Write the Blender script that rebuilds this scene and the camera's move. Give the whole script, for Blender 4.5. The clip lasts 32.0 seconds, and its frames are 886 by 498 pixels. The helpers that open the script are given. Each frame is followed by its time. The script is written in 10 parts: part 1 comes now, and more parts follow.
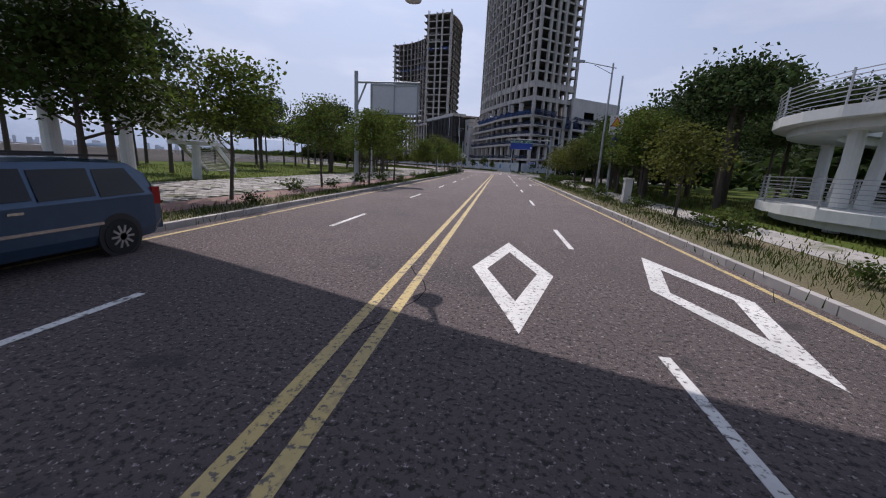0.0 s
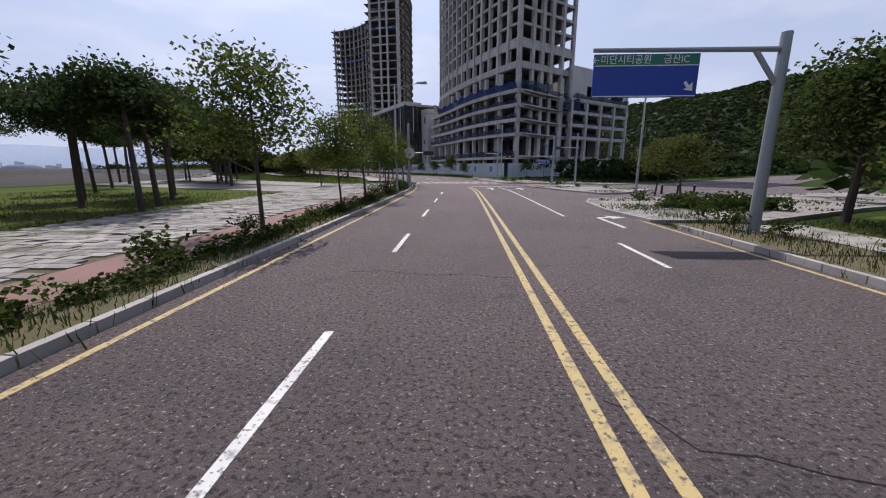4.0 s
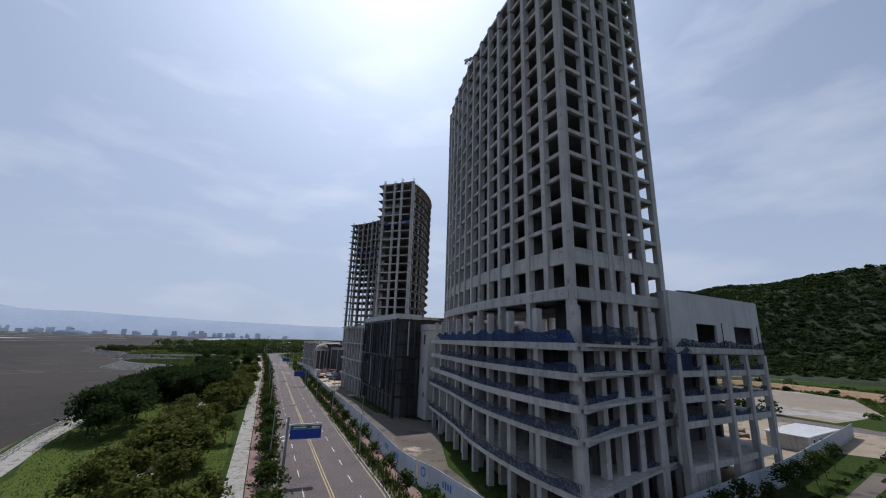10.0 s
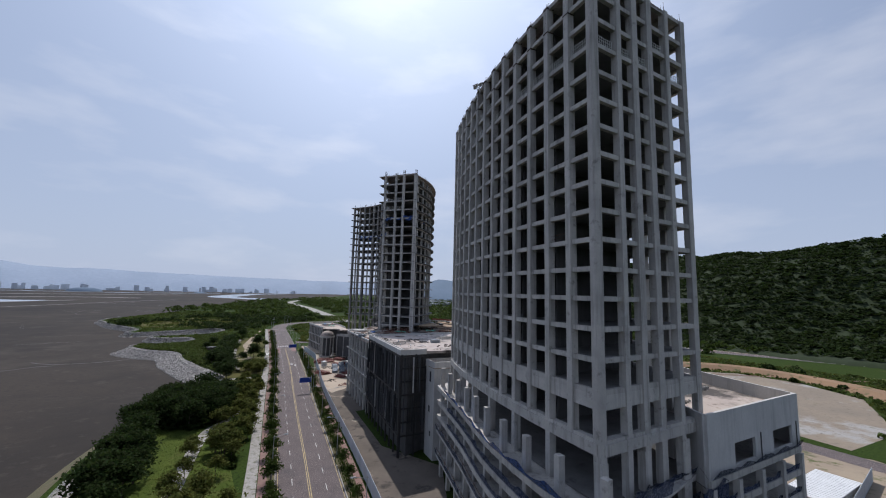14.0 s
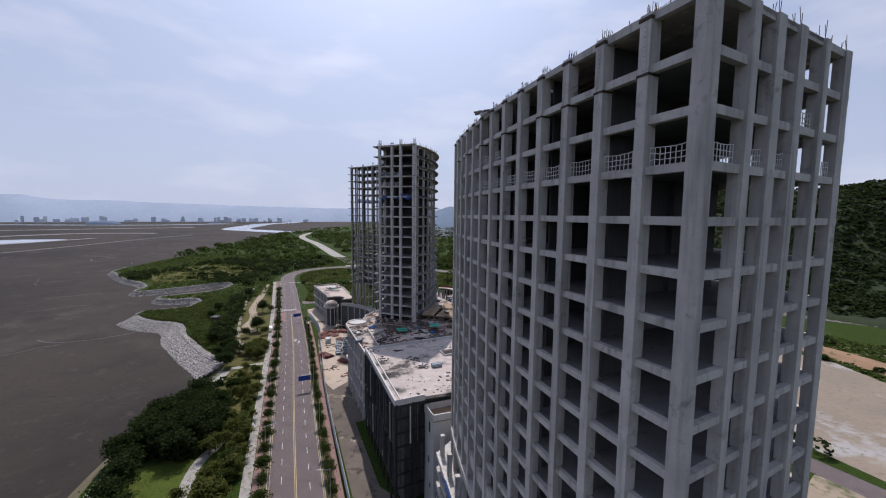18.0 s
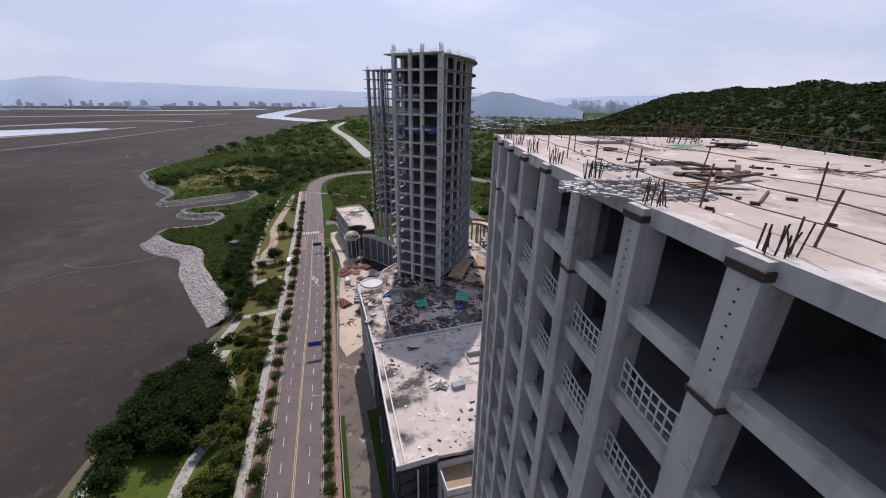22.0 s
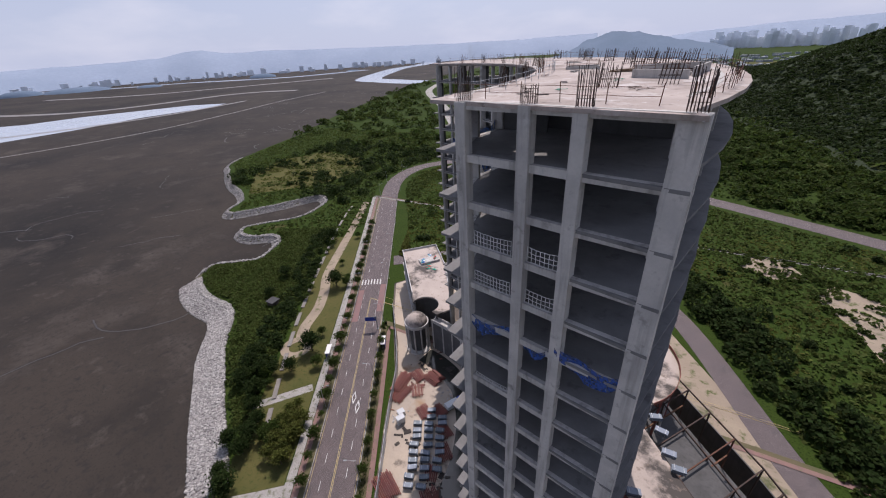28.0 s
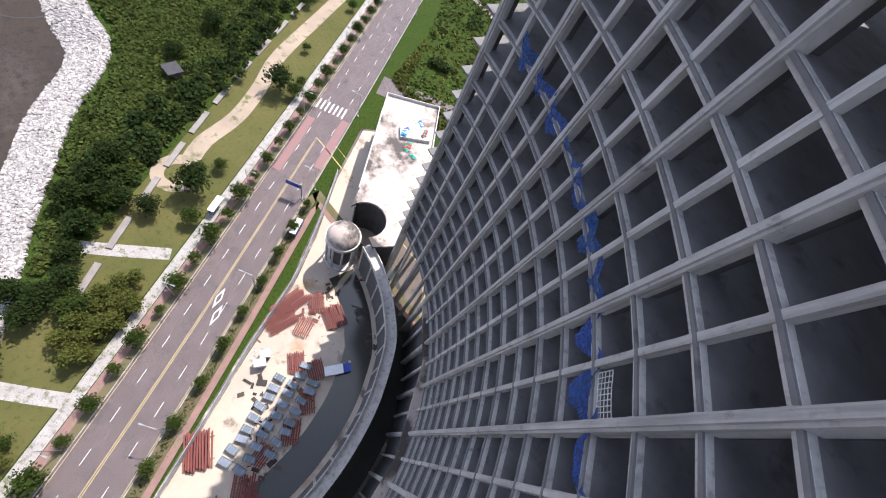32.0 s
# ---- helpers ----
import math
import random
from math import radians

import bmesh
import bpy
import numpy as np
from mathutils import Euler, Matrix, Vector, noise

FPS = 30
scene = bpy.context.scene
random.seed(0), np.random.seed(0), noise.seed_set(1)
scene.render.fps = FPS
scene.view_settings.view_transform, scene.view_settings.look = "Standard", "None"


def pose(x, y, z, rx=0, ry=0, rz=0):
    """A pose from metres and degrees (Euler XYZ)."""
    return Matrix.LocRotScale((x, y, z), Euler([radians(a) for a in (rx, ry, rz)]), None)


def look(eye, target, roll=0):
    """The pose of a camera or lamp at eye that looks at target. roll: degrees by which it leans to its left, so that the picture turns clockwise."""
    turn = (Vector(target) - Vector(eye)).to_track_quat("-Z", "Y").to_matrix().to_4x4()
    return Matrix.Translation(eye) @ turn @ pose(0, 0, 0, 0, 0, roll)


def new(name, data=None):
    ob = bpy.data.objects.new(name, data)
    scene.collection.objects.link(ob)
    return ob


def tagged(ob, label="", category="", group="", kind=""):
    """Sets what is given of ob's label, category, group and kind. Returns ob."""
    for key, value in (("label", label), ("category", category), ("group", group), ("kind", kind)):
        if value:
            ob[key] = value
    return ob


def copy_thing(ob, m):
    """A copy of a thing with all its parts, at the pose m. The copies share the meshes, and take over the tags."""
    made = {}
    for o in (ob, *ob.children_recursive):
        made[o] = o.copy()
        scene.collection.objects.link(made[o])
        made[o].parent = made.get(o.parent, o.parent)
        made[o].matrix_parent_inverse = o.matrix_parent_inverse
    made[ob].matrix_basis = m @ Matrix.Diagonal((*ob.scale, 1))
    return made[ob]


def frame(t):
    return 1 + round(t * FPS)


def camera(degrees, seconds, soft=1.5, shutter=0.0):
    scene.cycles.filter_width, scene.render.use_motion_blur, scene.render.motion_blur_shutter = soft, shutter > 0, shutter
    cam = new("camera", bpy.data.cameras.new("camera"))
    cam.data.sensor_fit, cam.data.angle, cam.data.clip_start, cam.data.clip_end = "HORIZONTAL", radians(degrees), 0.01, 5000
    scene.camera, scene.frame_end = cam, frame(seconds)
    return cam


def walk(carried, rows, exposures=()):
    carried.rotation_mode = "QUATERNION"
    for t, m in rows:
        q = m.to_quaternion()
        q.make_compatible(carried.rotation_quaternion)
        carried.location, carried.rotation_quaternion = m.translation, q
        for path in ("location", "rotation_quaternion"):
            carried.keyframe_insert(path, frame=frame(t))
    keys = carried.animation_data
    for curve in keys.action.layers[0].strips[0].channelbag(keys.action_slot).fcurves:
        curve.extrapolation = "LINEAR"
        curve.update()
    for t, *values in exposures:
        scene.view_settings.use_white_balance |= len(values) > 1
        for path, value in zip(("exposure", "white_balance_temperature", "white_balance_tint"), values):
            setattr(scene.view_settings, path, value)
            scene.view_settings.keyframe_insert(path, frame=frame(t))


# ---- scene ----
cam = camera(99.04, 32.0, soft=1.1)
# seconds, x, y, z, yaw, pitch, roll
ROWS = [
    (0.0, 10.728, -0.0, 2.006, 8.388, -12.835, -2.821),
    (0.5, 10.204, 7.214, 2.318, 8.423, -12.785, -2.386),
    (1.0, 9.384, 14.528, 2.243, 7.197, -12.786, -2.209),
    (1.5, 8.837, 22.53, 2.02, 5.966, -12.638, -1.877),
    (2.0, 8.338, 29.421, 1.808, 4.824, -12.167, -1.581),
    (2.5, 8.044, 36.046, 1.904, 4.167, -12.858, -1.509),
    (4.5, 7.755, 53.216, 2.516, 2.292, -11.408, 0.71),
    (5.0, 7.716, 59.403, 2.775, 1.593, -9.54, 1.305),
    (5.5, 7.88, 65.124, 3.302, 1.28, -7.186, 1.474),
    (6.0, 8.26, 70.766, 4.001, 1.775, -4.107, 1.561),
    (6.5, 9.186, 75.594, 5.275, 3.1, -0.573, 1.319),
    (7.0, 9.581, 80.35, 6.388, 4.371, 3.428, 0.98),
    (7.5, 9.72, 84.419, 8.191, 5.225, 6.752, 0.456),
    (8.0, 10.097, 87.65, 10.324, 5.97, 9.288, -0.073),
    (8.5, 10.067, 90.453, 12.433, 6.233, 11.121, -0.721),
    (9.0, 10.434, 93.565, 14.959, 6.52, 12.549, -0.749),
    (9.5, 10.931, 96.0, 17.364, 6.848, 13.266, -1.603),
    (10.0, 11.112, 97.796, 19.916, 7.161, 13.711, -1.763),
    (10.5, 11.244, 99.109, 22.534, 7.46, 13.739, -1.879),
    (11.0, 11.262, 100.125, 25.224, 7.688, 13.344, -1.769),
    (11.5, 11.21, 100.549, 27.926, 7.922, 12.718, -1.601),
    (12.0, 10.88, 100.904, 30.544, 7.849, 11.798, -1.637),
    (12.5, 10.583, 101.195, 32.898, 7.832, 10.662, -1.852),
    (13.0, 9.912, 100.94, 35.87, 7.657, 9.236, -1.867),
    (13.5, 9.698, 101.763, 38.588, 7.643, 7.922, -2.009),
    (14.0, 9.518, 101.57, 42.377, 7.825, 6.55, -1.497),
    (14.5, 9.474, 102.988, 44.812, 7.85, 5.733, -1.848),
    (16.5, 9.864, 112.524, 59.733, 9.053, 0.715, -0.937),
    (17.0, 9.719, 115.343, 63.196, 9.243, -0.992, -0.663),
    (17.5, 9.520, 117.996, 66.466, 9.458, -2.927, -0.611),
    (18.0, 9.399, 120.663, 69.555, 9.584, -5.125, -0.603),
    (18.5, 8.902, 123.760, 72.548, 9.703, -7.521, -0.561),
    (19.0, 8.383, 127.264, 75.385, 9.816, -10.027, -0.418),
    (19.5, 7.803, 131.226, 78.011, 10.030, -12.473, -0.441),
    (20.0, 7.145, 135.649, 80.332, 10.429, -14.807, -0.563),
    (20.5, 6.552, 140.590, 82.281, 11.132, -17.061, -0.704),
    (21.0, 5.847, 145.955, 83.812, 12.164, -19.043, -0.856),
    (21.5, 5.080, 151.988, 85.094, 13.613, -20.665, -0.961),
    (22.0, 4.212, 158.033, 86.231, 15.464, -21.811, -0.956),
    (22.5, 3.122, 164.505, 87.457, 17.723, -22.624, -0.783),
    (23.0, 1.616, 171.126, 88.657, 20.100, -23.083, -0.265),
    (23.5, 0.074, 176.791, 89.656, 22.226, -23.198, 0.489),
    (24.0, -1.441, 182.523, 90.647, 24.023, -23.117, 1.185),
    (24.5, -2.492, 188.777, 91.854, 25.611, -23.005, 1.974),
    (25.0, -4.15, 195.914, 93.387, 26.926, -23.611, 2.4),
    (25.5, -8.731, 205.999, 94.607, 27.751, -24.081, 2.931),
    (26.0, -13.621, 216.77, 95.818, 28.684, -24.641, 3.25),
    (26.5, -18.438, 226.705, 96.914, 29.417, -25.18, 3.05),
    (28.5, -33.509, 255.062, 104.164, 29.173, -30.152, 2.887),
    (29.0, -37.766, 263.694, 105.895, 30.172, -33.249, 1.646),
    (29.5, -41.890, 272.571, 107.142, 31.553, -37.961, 0.045),
    (30.0, -46.773, 281.128, 108.087, 32.438, -44.168, -1.866),
    (30.5, -51.035, 289.046, 107.647, 34.307, -49.832, -4.674),
    (31.0, -55.277, 295.839, 106.161, 37.003, -55.211, -8.505),
    (31.5, -59.002, 302.076, 103.298, 41.325, -59.457, -12.510),
    (32.0, -63.892, 307.032, 100.677, 48.670, -63.500, -17.372),
]
# seconds, stops, kelvin, tint
EXPOSURES = [(0.0, 0.0, 6450, 19), (1.0, 0.2, 6500, 20), (5.0, 0.1, 6400, 17), (6.0, -0.2, 6250, 13), (7.0, -0.4, 6200, 11), (8.0, -0.4, 6200, 11), (10.0, -0.2, 6220, 12), (14.0, -0.15, 6250, 13), (18.0, 0.0, 6400, 18), (21.0, 0.25, 6500, 20), (23.0, 0.0, 6500, 20), (26.0, -0.1, 6500, 20), (29.0, 0.1, 6550, 21), (30.0, -0.25, 6550, 21), (31.0, 0.25, 6550, 21), (32.0, 1.15, 6450, 17)]
walk(cam, [(t, pose(x, y, z, 90 + pitch, roll, yaw)) for t, x, y, z, yaw, pitch, roll in ROWS], EXPOSURES)

# ---- sky and sun ----
SUN_EL, SUN_AZ = 55.5, -18.5  # degrees above the horizon; degrees from +y towards +x
world = bpy.data.worlds.new("sky")
scene.world = world
world.use_nodes = True
wn = world.node_tree
sky = wn.nodes.new("ShaderNodeTexSky")
sky.sky_type = "NISHITA"
sky.sun_disc = False
sky.sun_elevation, sky.sun_rotation = radians(SUN_EL), radians(SUN_AZ)
sky.air_density, sky.dust_density, sky.ozone_density = 1.1, 0.7, 3.0
# summer haze: a pale band that thins upwards, and faint cloud, over the clear sky
tc = wn.nodes.new("ShaderNodeTexCoord")
sep = wn.nodes.new("ShaderNodeSeparateXYZ")
wn.links.new(tc.outputs["Generated"], sep.inputs["Vector"])
hz = wn.nodes.new("ShaderNodeValToRGB")
hz.color_ramp.elements[0].position, hz.color_ramp.elements[1].position = 0.0, 0.75
hz.color_ramp.elements[0].color, hz.color_ramp.elements[1].color = (0.93, 0.93, 0.93, 1), (0.3, 0.3, 0.3, 1)
wn.links.new(sep.outputs["Z"], hz.inputs["Fac"])
haze_mix = wn.nodes.new("ShaderNodeMix")
haze_mix.data_type = "RGBA"
haze_mix.inputs["B"].default_value = (5.6, 6.5, 8.3, 1)
wn.links.new(hz.outputs["Color"], haze_mix.inputs["Factor"])
wn.links.new(sky.outputs["Color"], haze_mix.inputs["A"])
mp = wn.nodes.new("ShaderNodeMapping")
mp.inputs["Scale"].default_value = (1.6, 1.6, 5.0)
cl = wn.nodes.new("ShaderNodeTexNoise")
cl.inputs["Scale"].default_value, cl.inputs["Detail"].default_value, cl.inputs["Roughness"].default_value = 2.2, 6.0, 0.5
cr = wn.nodes.new("ShaderNodeValToRGB")
cr.color_ramp.elements[0].position, cr.color_ramp.elements[1].position = 0.5, 0.85
cr.color_ramp.elements[0].color, cr.color_ramp.elements[1].color = (0, 0, 0, 1), (0.6, 0.6, 0.6, 1)
mx = wn.nodes.new("ShaderNodeMix")
mx.data_type = "RGBA"
mx.inputs["B"].default_value = (9.0, 9.3, 10.0, 1)
wn.links.new(tc.outputs["Generated"], mp.inputs["Vector"])
wn.links.new(mp.outputs["Vector"], cl.inputs["Vector"])
wn.links.new(cl.outputs["Fac"], cr.inputs["Fac"])
wn.links.new(cr.outputs["Color"], mx.inputs["Factor"])
wn.links.new(haze_mix.outputs["Result"], mx.inputs["A"])
# bright hazy ring of sky round the sun
dot_ = wn.nodes.new("ShaderNodeVectorMath")
dot_.operation = "DOT_PRODUCT"
nrm_ = wn.nodes.new("ShaderNodeVectorMath")
nrm_.operation = "NORMALIZE"
wn.links.new(tc.outputs["Generated"], nrm_.inputs[0])
wn.links.new(nrm_.outputs["Vector"], dot_.inputs[0])
dot_.inputs[1].default_value = (math.sin(radians(SUN_AZ)) * math.cos(radians(SUN_EL)), math.cos(radians(SUN_AZ)) * math.cos(radians(SUN_EL)), math.sin(radians(SUN_EL)))
clip_ = wn.nodes.new("ShaderNodeMath")
clip_.operation = "MAXIMUM"
clip_.inputs[1].default_value = 0.0
pow_ = wn.nodes.new("ShaderNodeMath")
pow_.operation = "POWER"
pow_.inputs[1].default_value = 7.0
wn.links.new(dot_.outputs["Value"], clip_.inputs[0])
wn.links.new(clip_.outputs[0], pow_.inputs[0])
ring = wn.nodes.new("ShaderNodeMix")
ring.data_type, ring.blend_type = "RGBA", "ADD"
ring.inputs["B"].default_value = (7.6, 8.4, 9.4, 1)
wn.links.new(pow_.outputs[0], ring.inputs["Factor"])
wn.links.new(mx.outputs["Result"], ring.inputs["A"])
bg = wn.nodes["Background"]
bg.inputs["Strength"].default_value = 0.088
wn.links.new(ring.outputs["Result"], bg.inputs["Color"])
sun = new("sun", bpy.data.lights.new("sun", "SUN"))
sun.data.energy, sun.data.angle, sun.data.color = 4.0, radians(0.6), (1.0, 0.955, 0.89)
_az, _el = radians(SUN_AZ), radians(SUN_EL)
SUN_DIR = Vector((math.sin(_az) * math.cos(_el), math.cos(_az) * math.cos(_el), math.sin(_el)))
sun.matrix_world = look(SUN_DIR * 50, (0, 0, 0))


# ---- materials ----
def mat(name, col, rough=0.85, col2=None, scale=1.0, bump=0.0, bscale=None, metal=0.0, spots=None, streak=0.0, vary=0.0, island=0.0, spec=0.4):
    """A procedural surface: two noise scales mix col and col2, spots adds a third colour, streak runs stains down."""
    m = bpy.data.materials.new(name)
    m.use_nodes = True
    n, l = m.node_tree.nodes, m.node_tree.links
    p = n["Principled BSDF"]
    p.inputs["Roughness"].default_value, p.inputs["Metallic"].default_value = rough, metal
    p.inputs["Specular IOR Level"].default_value = spec
    geo = n.new("ShaderNodeNewGeometry")
    pos = geo.outputs["Position"]
    col2 = col2 or tuple(c * 0.72 for c in col)

    def noise_tex(s, detail=5.0, rough_=0.6, vec=pos):
        t = n.new("ShaderNodeTexNoise")
        t.inputs["Scale"].default_value, t.inputs["Detail"].default_value, t.inputs["Roughness"].default_value = s, detail, rough_
        l.new(vec, t.inputs["Vector"])
        return t.outputs["Fac"]

    def ramp(fac, a, b):
        r = n.new("ShaderNodeMapRange")
        r.inputs["From Min"].default_value, r.inputs["From Max"].default_value = a, b
        l.new(fac, r.inputs["Value"])
        return r.outputs["Result"]

    def mix(fac, a, b):
        x = n.new("ShaderNodeMix")
        x.data_type = "RGBA"
        l.new(fac, x.inputs["Factor"])
        for key, v in (("A", a), ("B", b)):
            if isinstance(v, tuple):
                x.inputs[key].default_value = (*v, 1)
            else:
                l.new(v, x.inputs[key])
        return x.outputs["Result"]

    big = ramp(noise_tex(0.35 * scale), 0.35, 0.68)
    out = mix(big, col, col2)
    fine = ramp(noise_tex(5.0 * scale, 6.0, 0.7), 0.3, 0.75)
    shade = tuple(c * 0.7 for c in col)
    f2 = n.new("ShaderNodeMath")
    f2.operation = "MULTIPLY"
    f2.inputs[1].default_value = 0.5
    l.new(fine, f2.inputs[0])
    out = mix(f2.outputs[0], out, shade)
    for s_col, s_scale, lo, hi in ([] if not spots else spots if isinstance(spots, list) else [spots]):
        out = mix(ramp(noise_tex(s_scale, 6.0, 0.65), lo, hi), out, s_col)
    if streak:
        mpn = n.new("ShaderNodeMapping")
        mpn.inputs["Scale"].default_value = (1.3, 1.3, 0.09)
        l.new(pos, mpn.inputs["Vector"])
        st = ramp(noise_tex(1.0, 4.0, 0.6, mpn.outputs["Vector"]), 0.5, 0.72)
        sm = n.new("ShaderNodeMath")
        sm.operation = "MULTIPLY"
        sm.inputs[1].default_value = streak
        l.new(st, sm.inputs[0])
        out = mix(sm.outputs[0], out, tuple(c * 0.35 for c in col))
    if vary or island:
        src = n.new("ShaderNodeObjectInfo").outputs["Random"] if vary else geo.outputs["Random Per Island"]
        hs = n.new("ShaderNodeHueSaturation")
        k = vary or island
        v = n.new("ShaderNodeMapRange")
        v.inputs["To Min"].default_value, v.inputs["To Max"].default_value = 1 - k, 1 + k
        l.new(src, v.inputs["Value"])
        l.new(v.outputs["Result"], hs.inputs["Value"])
        h = n.new("ShaderNodeMapRange")
        h.inputs["To Min"].default_value, h.inputs["To Max"].default_value = 0.5 - 0.06 * k, 0.5 + 0.04 * k
        l.new(src, h.inputs["Value"])
        l.new(h.outputs["Result"], hs.inputs["Hue"])
        l.new(out, hs.inputs["Color"])
        out = hs.outputs["Color"]
    l.new(out, p.inputs["Base Color"])
    if bump:
        b = n.new("ShaderNodeBump")
        b.inputs["Strength"].default_value, b.inputs["Distance"].default_value = min(bump, 1.0), 0.05 * max(1.0, bump)
        l.new(noise_tex(bscale or 18.0 * scale, 5.0, 0.7), b.inputs["Height"])
        l.new(b.outputs["Normal"], p.inputs["Normal"])
    return m


def leaf_mat(name, a, b, k=0.35):
    """Leaves: colour varies from leaf clump to leaf clump, some light passes through."""
    m = mat(name, a, 0.8, b, 0.6, island=k, spec=0.08)
    n, l = m.node_tree.nodes, m.node_tree.links
    p = n["Principled BSDF"]
    tr = n.new("ShaderNodeBsdfTranslucent")
    l.new(p.inputs["Base Color"].links[0].from_socket, tr.inputs["Color"])
    ms = n.new("ShaderNodeMixShader")
    ms.inputs[0].default_value = 0.42
    l.new(p.outputs[0], ms.inputs[1])
    l.new(tr.outputs[0], ms.inputs[2])
    l.new(ms.outputs[0], n["Material Output"].inputs["Surface"])
    return m


CONC = mat("bare_concrete", (0.52, 0.495, 0.46), 0.9, (0.37, 0.355, 0.335), 1.0, 0.25, 12, spots=[((0.17, 0.162, 0.152), 0.8, 0.58, 0.76), ((0.52, 0.51, 0.49), 0.3, 0.62, 0.72)], streak=0.7, vary=0.08)
# inner shade is put into the colour: dimmed copies of the bare concrete
CONC_DIM = mat("shade_dimmed_concrete", (0.105, 0.103, 0.102), 0.95, (0.07, 0.069, 0.068), 1.0, 0.2, 10, streak=0.4)
SLAB_DIM = mat("shade_dimmed_slab", (0.20, 0.196, 0.192), 0.95, (0.135, 0.132, 0.13), 1.0, 0.2, 10, spots=((0.09, 0.088, 0.087), 0.5, 0.56, 0.72))
CONC_LIGHT = mat("light_concrete", (0.55, 0.54, 0.52), 0.9, (0.45, 0.44, 0.43), 0.6, 0.2, 12, streak=0.35)
ROOF = mat("roof_concrete", (0.43, 0.365, 0.325), 0.95, (0.32, 0.27, 0.24), 0.6, 0.2, 9, spots=[((0.52, 0.49, 0.465), 0.35, 0.54, 0.7), ((0.21, 0.17, 0.145), 0.14, 0.53, 0.66), ((0.17, 0.14, 0.12), 0.6, 0.58, 0.7), ((0.20, 0.17, 0.155), 2.6, 0.6, 0.7), ((0.58, 0.56, 0.54), 1.3, 0.63, 0.7)])
ROOF_DIRTY = mat("stained_roof_concrete", (0.45, 0.39, 0.355), 0.95, (0.36, 0.31, 0.285), 0.5, 0.2, 9, spots=[((0.55, 0.53, 0.51), 0.3, 0.54, 0.68), ((0.05, 0.045, 0.042), 0.075, 0.54, 0.63), ((0.13, 0.105, 0.09), 0.5, 0.6, 0.72)])
ASPHALT = mat("worn_asphalt", (0.145, 0.115, 0.113), 0.88, (0.110, 0.089, 0.088), 0.5, 1.0, 38, spec=0.35, spots=[((0.078, 0.069, 0.072), 0.22, 0.53, 0.72), ((0.036, 0.031, 0.033), 16.0, 0.5, 0.6), ((0.42, 0.37, 0.365), 21.0, 0.585, 0.67), ((0.055, 0.05, 0.052), 1.1, 0.6, 0.72)])
PAINT_W = mat("worn_white_paint", (0.66, 0.66, 0.64), 0.7, (0.45, 0.45, 0.44), 2.0, 0.3, 40, spots=[((0.12, 0.11, 0.112), 3.5, 0.58, 0.7), ((0.10, 0.09, 0.09), 14.0, 0.55, 0.63)])
PAINT_Y = mat("worn_yellow_paint", (0.50, 0.38, 0.15), 0.7, (0.40, 0.32, 0.16), 2.0, 0.3, 40, spots=[((0.13, 0.115, 0.10), 3.0, 0.55, 0.7), ((0.10, 0.09, 0.08), 13.0, 0.54, 0.62)])
PAINT_R = mat("worn_red_paving", (0.235, 0.125, 0.12), 0.85, (0.19, 0.125, 0.12), 1.0, 0.3, 30)
KERB = mat("granite_kerb", (0.38, 0.36, 0.34), 0.85, (0.28, 0.27, 0.26), 1.5, 0.25, 25, vary=0.12)
PAVER = mat("pale_pavers", (0.33, 0.315, 0.295), 0.9, (0.25, 0.235, 0.22), 1.2, 0.3, 20, spots=[((0.08, 0.09, 0.035), 0.7, 0.52, 0.66), ((0.13, 0.12, 0.10), 4.0, 0.54, 0.66)], island=0.3)
PAVER_RED = mat("red_pavers", (0.24, 0.14, 0.12), 0.9, (0.17, 0.11, 0.10), 1.2, 0.3, 20, spots=((0.12, 0.13, 0.06), 0.9, 0.55, 0.7))
GRASS = mat("meadow_ground", (0.034, 0.056, 0.010), 1.0, (0.028, 0.05, 0.009), 0.25, 1.0, 6, spots=[((0.085, 0.07, 0.03), 0.05, 0.6, 0.74), ((0.012, 0.022, 0.005), 1.6, 0.5, 0.64)], spec=0.08)
LAWN = mat("lawn_ground", (0.076, 0.102, 0.020), 1.0, (0.050, 0.076, 0.014), 0.4, 1.0, 9, spots=[((0.10, 0.10, 0.035), 0.15, 0.55, 0.75), ((0.03, 0.05, 0.01), 2.2, 0.55, 0.68)], spec=0.08)
DRYGRASS = mat("dry_meadow", (0.102, 0.092, 0.034), 1.0, (0.066, 0.074, 0.024), 0.2, 1.0, 5, spots=((0.045, 0.06, 0.018), 0.9, 0.54, 0.68), spec=0.08)
SOIL = mat("bare_soil", (0.32, 0.26, 0.19), 1.0, (0.24, 0.19, 0.145), 0.3, 0.6, 6, spots=[((0.08, 0.095, 0.03), 0.25, 0.55, 0.66), ((0.05, 0.07, 0.02), 0.06, 0.58, 0.68)])
BEDSOIL = mat("planting_soil", (0.13, 0.105, 0.06), 1.0, (0.08, 0.085, 0.035), 0.8, 0.8, 10)
